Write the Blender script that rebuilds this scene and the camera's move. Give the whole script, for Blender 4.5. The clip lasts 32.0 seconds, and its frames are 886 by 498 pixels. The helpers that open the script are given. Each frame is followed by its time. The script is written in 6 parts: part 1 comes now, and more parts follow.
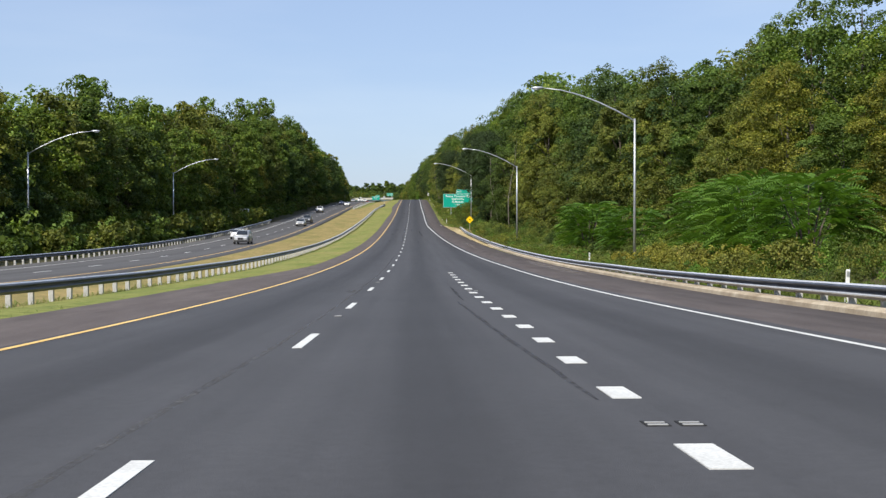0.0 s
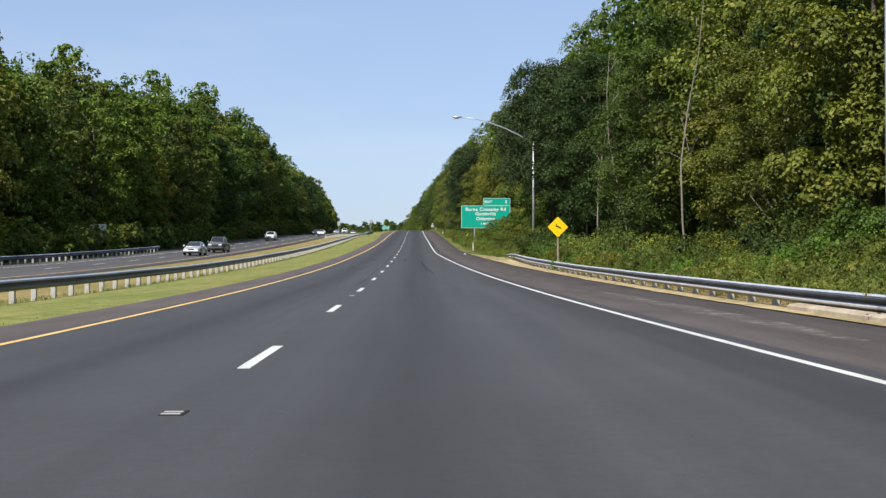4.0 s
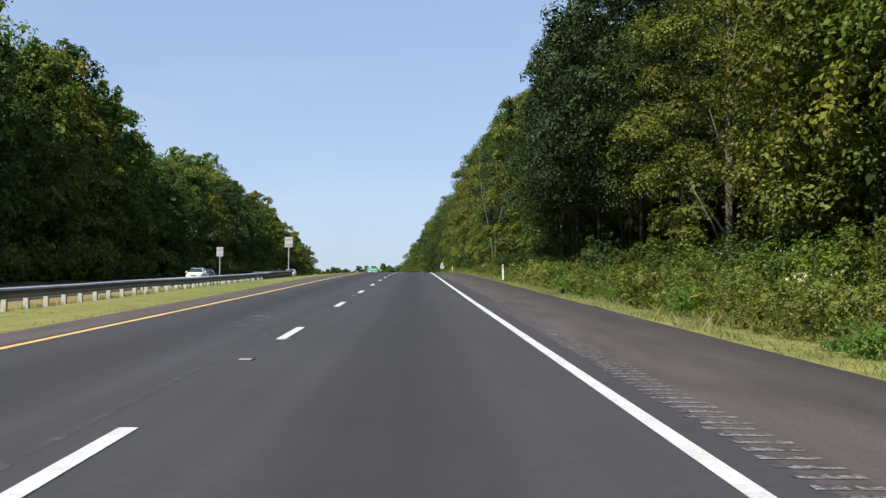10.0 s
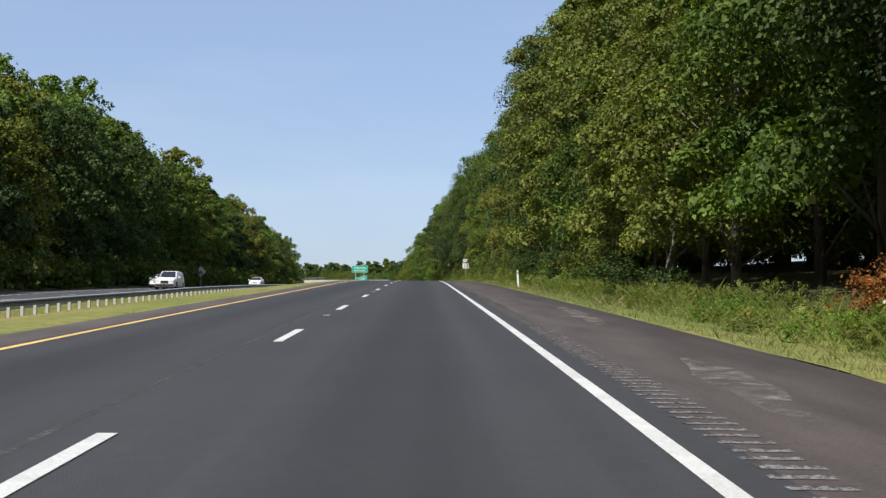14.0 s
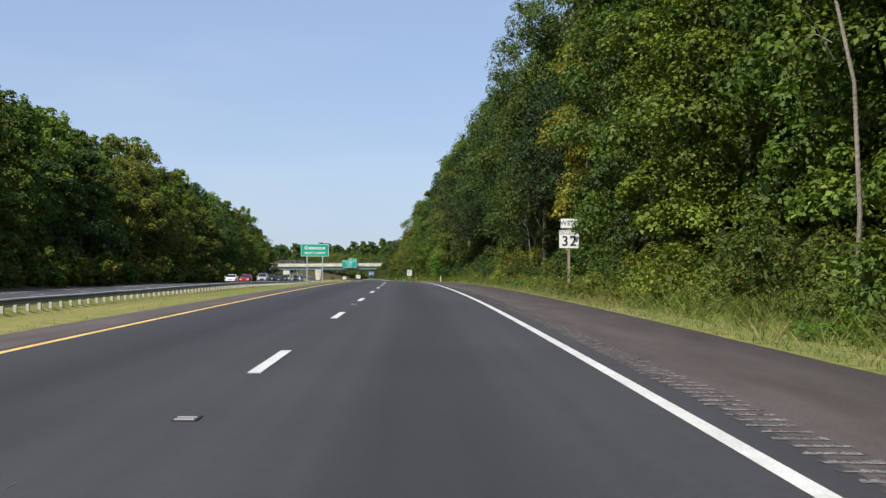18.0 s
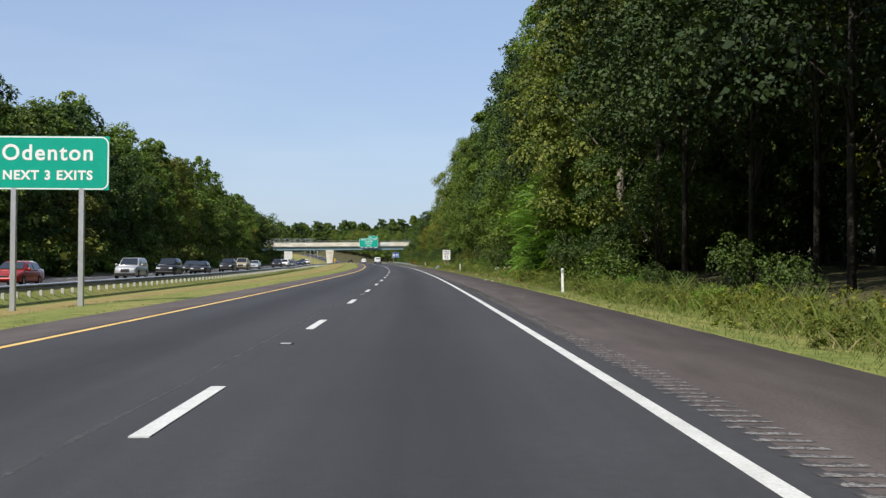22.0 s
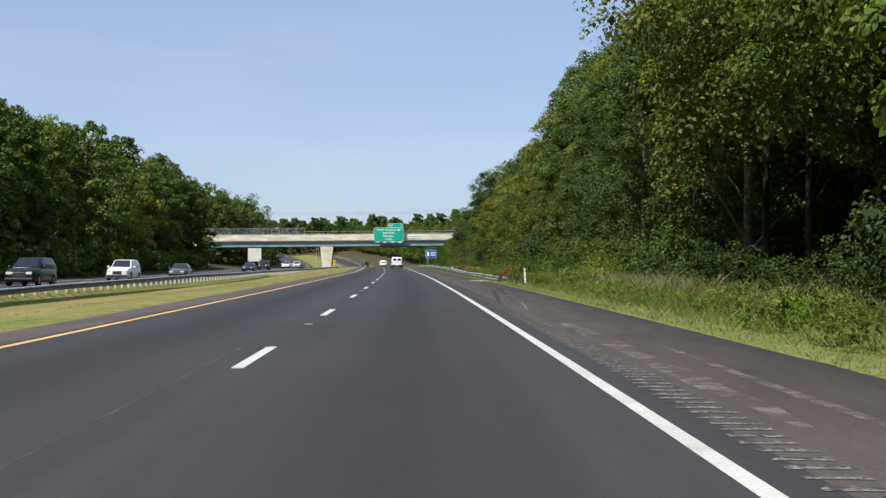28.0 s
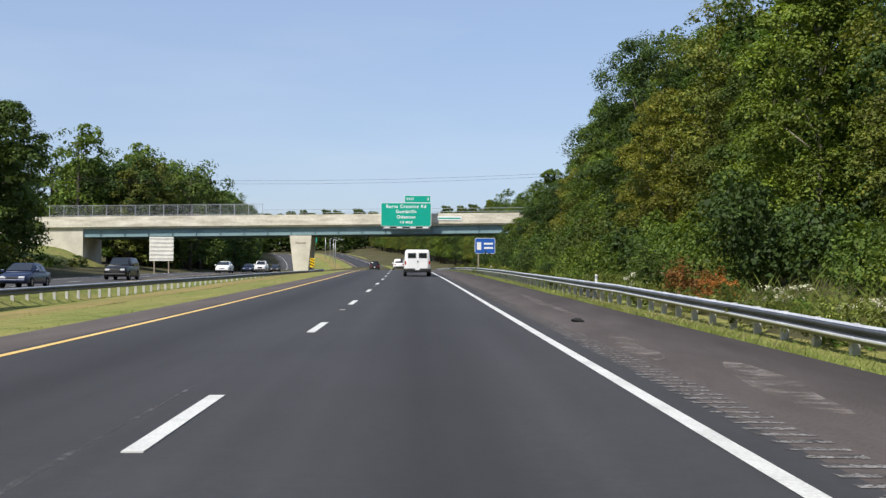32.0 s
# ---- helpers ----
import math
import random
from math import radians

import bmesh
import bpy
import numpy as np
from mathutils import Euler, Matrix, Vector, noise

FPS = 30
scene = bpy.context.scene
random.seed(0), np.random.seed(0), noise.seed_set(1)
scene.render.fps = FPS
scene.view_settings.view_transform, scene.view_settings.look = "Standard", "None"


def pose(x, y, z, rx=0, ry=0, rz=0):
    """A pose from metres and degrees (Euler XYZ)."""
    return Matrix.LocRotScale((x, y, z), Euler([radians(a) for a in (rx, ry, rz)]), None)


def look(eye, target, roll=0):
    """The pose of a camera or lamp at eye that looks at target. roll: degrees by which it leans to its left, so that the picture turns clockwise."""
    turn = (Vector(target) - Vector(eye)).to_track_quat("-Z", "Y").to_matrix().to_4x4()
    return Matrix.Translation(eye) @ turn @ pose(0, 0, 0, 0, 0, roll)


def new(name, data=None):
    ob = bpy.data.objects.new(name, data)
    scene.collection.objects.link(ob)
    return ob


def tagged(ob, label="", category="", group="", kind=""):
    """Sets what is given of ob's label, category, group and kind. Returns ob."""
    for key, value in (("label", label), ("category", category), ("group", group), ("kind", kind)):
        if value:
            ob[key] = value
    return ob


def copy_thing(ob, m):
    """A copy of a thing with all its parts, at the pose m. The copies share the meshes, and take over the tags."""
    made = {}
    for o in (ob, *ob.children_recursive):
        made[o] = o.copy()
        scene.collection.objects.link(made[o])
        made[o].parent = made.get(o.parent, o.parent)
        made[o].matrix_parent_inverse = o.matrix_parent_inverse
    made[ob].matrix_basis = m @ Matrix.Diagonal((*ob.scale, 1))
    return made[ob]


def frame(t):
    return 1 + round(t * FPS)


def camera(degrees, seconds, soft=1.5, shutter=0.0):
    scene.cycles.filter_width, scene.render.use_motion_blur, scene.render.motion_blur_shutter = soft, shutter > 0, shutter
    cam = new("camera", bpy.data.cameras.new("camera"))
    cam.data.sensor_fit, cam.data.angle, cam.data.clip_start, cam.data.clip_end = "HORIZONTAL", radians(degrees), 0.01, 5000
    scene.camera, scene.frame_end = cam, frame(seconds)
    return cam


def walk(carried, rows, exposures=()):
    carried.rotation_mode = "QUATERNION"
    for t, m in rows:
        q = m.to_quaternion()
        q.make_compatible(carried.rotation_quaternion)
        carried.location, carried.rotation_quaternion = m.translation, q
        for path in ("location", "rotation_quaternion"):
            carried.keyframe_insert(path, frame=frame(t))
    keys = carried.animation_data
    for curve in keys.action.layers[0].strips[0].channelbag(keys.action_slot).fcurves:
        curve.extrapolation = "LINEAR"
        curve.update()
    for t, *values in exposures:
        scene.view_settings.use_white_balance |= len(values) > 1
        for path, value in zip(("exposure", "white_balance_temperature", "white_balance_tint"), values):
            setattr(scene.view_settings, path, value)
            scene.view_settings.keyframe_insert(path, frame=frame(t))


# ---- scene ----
import itertools

cam = camera(40.64, 32.0, soft=1.4)
PATH = [
    (0.0, (-0.003, 0.000, 1.136), (0.514, 19.992, 0.872), -0.07),
    (0.5, (0.088, 14.600, 0.759), (0.671, 34.591, 0.560), -0.02),
    (1.0, (0.222, 29.060, 0.480), (0.822, 49.050, 0.376), -0.09),
    (1.5, (0.301, 43.379, 0.295), (0.864, 63.371, 0.266), -0.14),
    (2.0, (0.433, 57.567, 0.193), (0.977, 77.560, 0.279), -0.20),
    (2.5, (0.645, 71.644, 0.160), (1.176, 91.636, 0.379), -0.14),
    (3.0, (0.689, 85.634, 0.196), (1.202, 105.625, 0.499), -0.08),
    (3.5, (0.692, 99.559, 0.293), (1.190, 119.549, 0.672), -0.04),
    (4.0, (0.699, 113.438, 0.444), (1.182, 133.427, 0.898), -0.01),
    (4.5, (0.735, 127.291, 0.647), (1.206, 147.279, 1.152), 0.02),
    (5.0, (0.827, 141.131, 0.906), (1.283, 161.117, 1.501), 0.17),
    (5.5, (0.850, 154.956, 1.221), (1.295, 174.938, 1.929), -0.07),
    (6.0, (0.921, 168.744, 1.592), (1.342, 188.725, 2.359), -0.13),
    (6.5, (0.901, 182.484, 2.013), (1.308, 202.461, 2.871), -0.13),
    (7.0, (0.937, 196.192, 2.482), (1.336, 216.167, 3.409), -0.14),
    (7.5, (0.895, 209.909, 2.998), (1.300, 229.881, 3.982), -0.12),
    (8.0, (0.897, 223.675, 3.555), (1.320, 243.643, 4.613), -0.09),
    (8.5, (0.940, 237.508, 4.145), (1.356, 257.471, 5.284), -0.12),
    (9.0, (1.007, 251.396, 4.768), (1.480, 271.359, 5.905), -0.31),
    (9.5, (1.047, 265.313, 5.421), (1.572, 285.270, 6.614), -0.09),
    (10.0, (1.143, 279.229, 6.100), (1.617, 299.185, 7.326), 0.14),
    (10.5, (1.195, 293.122, 6.806), (1.619, 313.077, 8.076), 0.31),
    (11.0, (1.178, 306.976, 7.524), (1.563, 326.933, 8.763), 0.35),
    (11.5, (1.167, 320.778, 8.242), (1.571, 340.736, 9.469), 0.24),
    (12.0, (1.180, 334.526, 8.960), (1.610, 354.483, 10.201), -0.03),
    (12.5, (1.140, 348.227, 9.672), (1.567, 368.182, 10.951), 0.35),
    (13.0, (1.220, 361.901, 10.371), (1.643, 381.855, 11.661), 0.54),
    (13.5, (1.234, 375.585, 11.060), (1.627, 395.547, 12.218), 0.41),
    (14.0, (1.245, 389.333, 11.729), (1.621, 409.297, 12.873), 0.37),
    (14.5, (1.113, 403.200, 12.370), (1.494, 423.167, 13.450), 0.54),
    (15.0, (1.165, 417.217, 12.983), (1.541, 437.185, 14.058), 0.58),
    (15.5, (0.928, 431.392, 13.583), (1.337, 451.361, 14.619), 0.50),
    (16.0, (0.871, 445.713, 14.184), (1.324, 465.681, 15.228), 0.36),
    (16.5, (0.882, 460.157, 14.785), (1.331, 480.125, 15.816), 0.30),
    (17.0, (0.909, 474.688, 15.361), (1.345, 494.659, 16.342), 0.33),
    (17.5, (0.932, 489.263, 15.888), (1.348, 509.239, 16.761), 0.43),
    (18.0, (0.954, 503.836, 16.366), (1.337, 523.815, 17.191), 0.29),
    (18.5, (0.977, 518.369, 16.802), (1.330, 538.349, 17.606), 0.04),
    (19.0, (0.953, 532.834, 17.207), (1.271, 552.818, 17.950), -0.03),
    (19.5, (0.813, 547.223, 17.581), (1.059, 567.210, 18.283), 0.06),
    (20.0, (0.697, 561.544, 17.924), (0.847, 581.533, 18.577), -0.06),
    (20.5, (0.431, 575.797, 18.237), (0.479, 595.789, 18.803), -0.06),
    (21.0, (0.250, 589.976, 18.519), (0.181, 609.969, 19.053), -0.20),
    (21.5, (-0.097, 604.066, 18.775), (-0.224, 624.058, 19.294), 0.09),
    (22.0, (-0.585, 618.065, 19.006), (-0.758, 638.058, 19.505), 0.25),
    (22.5, (-0.944, 631.986, 19.215), (-1.185, 651.980, 19.666), 0.29),
    (23.0, (-1.458, 645.820, 19.414), (-1.761, 665.812, 19.898), 0.33),
    (23.5, (-1.998, 659.570, 19.614), (-2.344, 679.562, 20.080), 0.54),
    (24.0, (-2.568, 673.256, 19.815), (-2.934, 693.247, 20.305), 0.51),
    (24.5, (-3.202, 686.906, 20.015), (-3.586, 706.897, 20.509), 0.38),
    (25.0, (-3.778, 700.558, 20.212), (-4.203, 720.547, 20.702), 0.20),
    (25.5, (-4.352, 714.236, 20.407), (-4.825, 734.224, 20.892), 0.07),
    (26.0, (-4.944, 727.962, 20.604), (-5.470, 747.949, 21.097), -0.05),
    (26.5, (-5.541, 741.753, 20.811), (-6.088, 761.739, 21.333), -0.17),
    (27.0, (-6.084, 755.622, 21.027), (-6.714, 775.605, 21.563), -0.09),
    (27.5, (-6.695, 769.574, 21.251), (-7.434, 789.553, 21.783), 0.24),
    (28.0, (-7.693, 783.606, 21.482), (-8.530, 803.581, 22.020), 0.20),
    (28.5, (-8.665, 797.751, 21.719), (-9.560, 817.722, 22.315), 0.39),
    (29.0, (-9.653, 812.000, 21.958), (-10.586, 831.971, 22.508), 0.41),
    (29.5, (-10.729, 826.329, 22.196), (-11.722, 846.298, 22.732), 0.39),
    (30.0, (-11.819, 840.723, 22.430), (-12.922, 860.685, 22.986), 0.27),
    (30.5, (-12.990, 855.152, 22.660), (-14.189, 875.110, 23.156), 0.07),
    (31.0, (-14.120, 869.602, 22.885), (-15.345, 889.558, 23.385), 0.03),
    (31.5, (-15.309, 884.041, 23.103), (-16.562, 903.996, 23.605), 0.13),
    (32.0, (-16.536, 898.457, 23.311), (-17.814, 918.409, 23.838), 0.10),
]
walk(cam, [(t, look(eye, target, roll)) for t, eye, target, roll in PATH], [(0, 0.52), (9, 0.52), (13, 0.42), (32, 0.42)])

# ---- daylight: late-morning sun, high over the left-hand woods and a little behind ----
SUN_EL, SUN_AZ = radians(50), radians(214)      # azimuth clockwise from +y
world = bpy.data.worlds.new("world")
scene.world = world
world.use_nodes = True
wn = world.node_tree
sky = wn.nodes.new("ShaderNodeTexSky")
sky.sky_type, sky.sun_disc = "NISHITA", False
sky.sun_elevation, sky.sun_rotation = SUN_EL, SUN_AZ
sky.air_density, sky.dust_density, sky.ozone_density, sky.altitude = 1.0, 1.0, 1.5, 50
haze = wn.nodes.new("ShaderNodeMix")
haze.data_type = "RGBA"
haze.inputs[0].default_value = 0.62
haze.inputs[7].default_value = (2.02, 2.62, 4.0, 1)     # even summer haze over the whole sky
wco, wmp, wno = wn.nodes.new("ShaderNodeTexCoord"), wn.nodes.new("ShaderNodeMapping"), wn.nodes.new("ShaderNodeTexNoise")
wmp.inputs["Scale"].default_value = (1.2, 1.2, 7.0)
wno.inputs["Scale"].default_value, wno.inputs["Detail"].default_value = 2.2, 5
wn.links.new(wco.outputs["Generated"], wmp.inputs[0])
wn.links.new(wmp.outputs[0], wno.inputs["Vector"])
cirrus = wn.nodes.new("ShaderNodeValToRGB")            # thin high cloud
cirrus.color_ramp.elements[0].position, cirrus.color_ramp.elements[0].color = 0.42, (2.0, 2.6, 4.02, 1)
cirrus.color_ramp.elements[1].position, cirrus.color_ramp.elements[1].color = 0.78, (2.75, 3.2, 4.3, 1)
wn.links.new(wno.outputs["Fac"], cirrus.inputs[0])
wn.links.new(cirrus.outputs[0], haze.inputs[7])
wn.links.new(sky.outputs[0], haze.inputs[6])
wn.links.new(haze.outputs[2], wn.nodes["Background"].inputs[0])
wn.nodes["Background"].inputs[1].default_value = 0.13
sun_data = bpy.data.lights.new("sun", "SUN")
sun_data.energy, sun_data.angle, sun_data.color = 4.2, radians(0.53), (1.0, 0.95, 0.87)
sun = new("sun", sun_data)
to_sun = Vector((math.sin(SUN_AZ) * math.cos(SUN_EL), math.cos(SUN_AZ) * math.cos(SUN_EL), math.sin(SUN_EL)))
sun.matrix_world = look(to_sun * 300, (0, 0, 0))
scene.view_settings.exposure = 0.42


# ---- materials ----
def material(name, rough=0.6, metal=0.0, spec=0.5):
    m = bpy.data.materials.new(name)
    m.use_nodes = True
    b = m.node_tree.nodes["Principled BSDF"]
    b.inputs["Roughness"].default_value, b.inputs["Metallic"].default_value = rough, metal
    b.inputs["Specular IOR Level"].default_value = spec
    return m, m.node_tree, b


def ramp(nt, source, stops):
    r = nt.nodes.new("ShaderNodeValToRGB")
    e = r.color_ramp.elements
    while len(e) < len(stops):
        e.new(0.5)
    for el, (p, c) in zip(e, stops):
        el.position, el.color = p, (*c, 1)
    nt.links.new(source, r.inputs[0])
    return r.outputs[0]


def noise_tex(nt, scale, detail=4.0, rough=0.6, stretch=None):
    co = nt.nodes.new("ShaderNodeTexCoord")
    n = nt.nodes.new("ShaderNodeTexNoise")
    n.inputs["Scale"].default_value, n.inputs["Detail"].default_value, n.inputs["Roughness"].default_value = scale, detail, rough
    src = co.outputs["Object"]
    if stretch:
        mp = nt.nodes.new("ShaderNodeMapping")
        mp.inputs["Scale"].default_value = stretch
        nt.links.new(src, mp.inputs[0])
        src = mp.outputs[0]
    nt.links.new(src, n.inputs["Vector"])
    return n.outputs["Fac"]


def mix(nt, a, b, fac, mode="MULTIPLY"):
    m = nt.nodes.new("ShaderNodeMix")
    m.data_type, m.blend_type = "RGBA", mode
    for k, v in ((0, fac), (6, a), (7, b)):
        if isinstance(v, (int, float)):
            m.inputs[k].default_value = v
        elif isinstance(v, tuple):
            m.inputs[k].default_value = (*v, 1)
        else:
            nt.links.new(v, m.inputs[k])
    return m.outputs[2]


def bump(nt, b, height, strength, distance=0.02):
    n = nt.nodes.new("ShaderNodeBump")
    n.inputs["Strength"].default_value, n.inputs["Distance"].default_value = strength, distance
    nt.links.new(height, n.inputs["Height"])
    nt.links.new(n.outputs[0], b.inputs["Normal"])


def surface(name, lo, hi, big=0.3, fine=20.0, rough=0.7, metal=0.0, spec=0.4, relief=0.3, stretch=None, dist=0.02, grain=0.8):
    """Two scales of variation between two colours, with fine relief."""
    m, nt, b = material(name, rough, metal, spec)
    n1, n2 = noise_tex(nt, big, 5, 0.6, stretch), noise_tex(nt, fine, 3, 0.6)
    c1 = ramp(nt, n1, [(0.3, lo), (0.7, hi)])
    c2 = ramp(nt, n2, [(0.25, (0.72, 0.72, 0.72)), (0.75, (1.2, 1.2, 1.2))])
    nt.links.new(mix(nt, c1, c2, grain), b.inputs["Base Color"])
    if relief:
        bump(nt, b, n2, relief, dist)
    return m


def leafy(name, dark, mid, light, autumn=None, through_light=0.3, rough=0.5):
    """Leaves: each island and each plant has its own tone."""
    m, nt, b = material(name, rough + 0.12, 0, 0.22)
    half = lambda p, q: tuple(0.5 * x + 0.5 * y for x, y in zip(p, q))
    geo, info = nt.nodes.new("ShaderNodeNewGeometry"), nt.nodes.new("ShaderNodeObjectInfo")
    stops = [(0.0, half(dark, mid)), (0.55, mid), (1.0, half(mid, light))]
    if autumn:
        stops = [(0.0, half(dark, mid)), (0.5, mid), (0.93, half(mid, light)), (1.0, half(light, autumn))]
    c = ramp(nt, geo.outputs["Random Per Island"], stops)
    tone = ramp(nt, info.outputs["Random"], [(0.0, (0.70, 0.78, 0.74)), (0.4, (0.98, 0.98, 0.90)), (0.8, (1.14, 1.10, 0.88)), (1.0, (1.32, 1.17, 0.82))])
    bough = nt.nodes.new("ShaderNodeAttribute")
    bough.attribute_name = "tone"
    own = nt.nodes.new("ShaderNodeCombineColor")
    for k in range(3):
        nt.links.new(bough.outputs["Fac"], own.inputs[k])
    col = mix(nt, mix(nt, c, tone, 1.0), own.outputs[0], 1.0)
    nt.links.new(col, b.inputs["Base Color"])
    tr = nt.nodes.new("ShaderNodeBsdfTranslucent")
    nt.links.new(mix(nt, col, (1.25, 1.3, 0.6), 1.0), tr.inputs[0])
    ms = nt.nodes.new("ShaderNodeMixShader")
    ms.inputs[0].default_value = through_light
    nt.links.new(b.outputs[0], ms.inputs[1])
    nt.links.new(tr.outputs[0], ms.inputs[2])
    nt.links.new(ms.outputs[0], nt.nodes["Material Output"].inputs[0])
    return m


def plain(name, col, rough=0.5, metal=0.0, spec=0.5, vary=0.12, fine=9.0):
    lo, hi = tuple(c * (1 - vary) for c in col), tuple(min(1, c * (1 + vary)) for c in col)
    return surface(name, lo, hi, 1.3, fine, rough, metal, spec, 0.03, grain=0.22)


def asphalt(name, base, lane0, width, oil=0.3):
    """Asphalt with paler wheel tracks, a darker oily band down each lane, long streaks and fine chippings."""
    m, nt, b = material(name, 0.85, 0, 0.28)
    uv = nt.nodes.new("ShaderNodeUVMap")
    uv.uv_map = "lane"
    sep = nt.nodes.new("ShaderNodeSeparateXYZ")
    nt.links.new(uv.outputs[0], sep.inputs[0])

    def calc(op, x, y=0.0, z=None):
        n = nt.nodes.new("ShaderNodeMath")
        n.operation = op
        for k, v in enumerate((x, y) if z is None else (x, y, z)):
            if isinstance(v, (int, float)):
                n.inputs[k].default_value = v
            else:
                nt.links.new(v, n.inputs[k])
        return n.outputs[0]

    ph = calc("MULTIPLY", calc("SUBTRACT", sep.outputs[0], lane0), 2 * math.pi / width)
    lane = calc("COSINE", ph)                                # 1 in the middle of a lane
    tracks = calc("COSINE", calc("MULTIPLY", ph, 2.0))       # -1 in the wheel tracks
    mp = nt.nodes.new("ShaderNodeMapping")
    mp.inputs["Scale"].default_value = (2.2, 0.035, 1)
    nt.links.new(uv.outputs[0], mp.inputs[0])
    streak = nt.nodes.new("ShaderNodeTexNoise")
    streak.inputs["Scale"].default_value, streak.inputs["Detail"].default_value = 1.0, 6
    nt.links.new(mp.outputs[0], streak.inputs["Vector"])
    blot = noise_tex(nt, 0.25, 6, 0.65)
    fine = noise_tex(nt, 70, 3, 0.7)
    speck = noise_tex(nt, 9, 5, 0.75)
    v = calc("ADD", 1.0, calc("MULTIPLY", lane, -0.09 * oil / 0.3))
    v = calc("ADD", v, calc("MULTIPLY", tracks, -0.06))
    v = calc("MULTIPLY", v, calc("ADD", 0.70, calc("MULTIPLY", streak.outputs["Fac"], 0.6)))
    v = calc("MULTIPLY", v, calc("ADD", 0.80, calc("MULTIPLY", blot, 0.4)))
    v = calc("MULTIPLY", v, calc("ADD", 0.72, calc("MULTIPLY", speck, 0.56)))
    v = calc("MULTIPLY", v, calc("ADD", 0.62, calc("MULTIPLY", fine, 0.76)))
    span = calc("DIVIDE", sep.outputs[1], 1000.0)            # newer, darker asphalt further along
    age = ramp(nt, span, [(0.0, (1.14,) * 3), (0.15, (1.10,) * 3), (0.30, (0.98,) * 3), (0.42, (0.90,) * 3), (0.95, (0.86,) * 3)])
    v = calc("MULTIPLY", v, age)
    cmb = nt.nodes.new("ShaderNodeCombineColor")
    for k in range(3):
        nt.links.new(calc("MULTIPLY", v, base[k]), cmb.inputs[k])
    nt.links.new(cmb.outputs[0], b.inputs["Base Color"])
    bump(nt, b, fine, 0.5, 0.01)
    return m


M_ASPHALT = asphalt("asphalt", (0.0465, 0.0465, 0.0495), 0.2, 3.66, 0.5)
M_ASPHALT_OPP = asphalt("oncoming_asphalt", (0.072, 0.070, 0.070), -1.8, 3.55)
M_SHOULDER = surface("old_asphalt", (0.070, 0.058, 0.054), (0.112, 0.094, 0.088), 0.5, 26, 0.9, 0, 0.25, 0.6, (3, 0.5, 1))
M_WHITE = surface("white_road_paint", (0.50, 0.50, 0.47), (0.68, 0.68, 0.645), 1.5, 35, 0.6, 0, 0.4, 0.2)
M_YELLOW = surface("yellow_road_paint", (0.63, 0.39, 0.10), (0.80, 0.54, 0.18), 0.6, 30, 0.6, 0, 0.4, 0.2)
M_GROUND = surface("soil_and_leaf_litter", (0.055, 0.050, 0.026), (0.10, 0.095, 0.045), 0.12, 6, 0.95, 0, 0.1, 0.8, None, 0.1)
def turf_mat(name, pale, green, dry):
    """Mown grass: drifts of three tones, tufts and fine blades."""
    m, nt, b = material(name, 0.95, 0, 0.1)
    drift, tuft, blade = noise_tex(nt, 0.22, 5, 0.65, (1.6, 0.45, 1)), noise_tex(nt, 1.9, 4, 0.7), noise_tex(nt, 17, 3, 0.75)
    col = ramp(nt, drift, [(0.30, green), (0.50, pale), (0.68, dry)])
    col = mix(nt, col, ramp(nt, tuft, [(0.30, (0.58, 0.64, 0.55)), (0.52, (1.0, 1.0, 1.0)), (0.75, (1.28, 1.22, 1.15))]), 1.0)
    nt.links.new(mix(nt, col, ramp(nt, blade, [(0.25, (0.55, 0.6, 0.5)), (0.75, (1.4, 1.36, 1.3))]), 1.0), b.inputs["Base Color"])
    bump(nt, b, tuft, 0.6, 0.10)
    return m


M_TURF = turf_mat("mown_grass", (0.20, 0.205, 0.068), (0.125, 0.165, 0.045), (0.25, 0.215, 0.09))
M_DRYTURF = turf_mat("dry_grass", (0.245, 0.195, 0.085), (0.17, 0.165, 0.058), (0.30, 0.225, 0.105))
M_BARK = surface("bark", (0.05, 0.042, 0.033), (0.12, 0.10, 0.08), 1.2, 12, 0.9, 0, 0.2, 0.8, (3, 3, 0.5), 0.05)
# bark darkened for trunks that stand in the wood's shade
M_SHADEBARK = surface("shade_toned_bark", (0.022, 0.019, 0.015), (0.055, 0.047, 0.038), 1.2, 12, 0.9, 0, 0.2, 0.8, (3, 3, 0.5), 0.05)
M_PALEBARK = surface("pale_bark", (0.16, 0.14, 0.11), (0.30, 0.27, 0.22), 1.2, 12, 0.9, 0, 0.2, 0.8, (3, 3, 0.5), 0.05)
M_LEAF = leafy("broad_leaves", (0.044, 0.076, 0.015), (0.088, 0.140, 0.027), (0.165, 0.220, 0.045), (0.22, 0.235, 0.055))
M_LEAF2 = leafy("olive_leaves", (0.060, 0.082, 0.019), (0.124, 0.148, 0.032), (0.21, 0.222, 0.050), (0.28, 0.21, 0.055))
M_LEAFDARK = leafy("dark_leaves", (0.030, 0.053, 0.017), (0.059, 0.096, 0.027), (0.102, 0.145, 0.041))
M_LEAFBRIGHT = leafy("bright_leaves", (0.066, 0.130, 0.023), (0.120, 0.220, 0.036), (0.18, 0.29, 0.052), None, 0.32)
M_WEED = leafy("roadside_weeds", (0.080, 0.112, 0.024), (0.140, 0.178, 0.042), (0.205, 0.225, 0.064), (0.26, 0.21, 0.085), 0.25, 0.7)
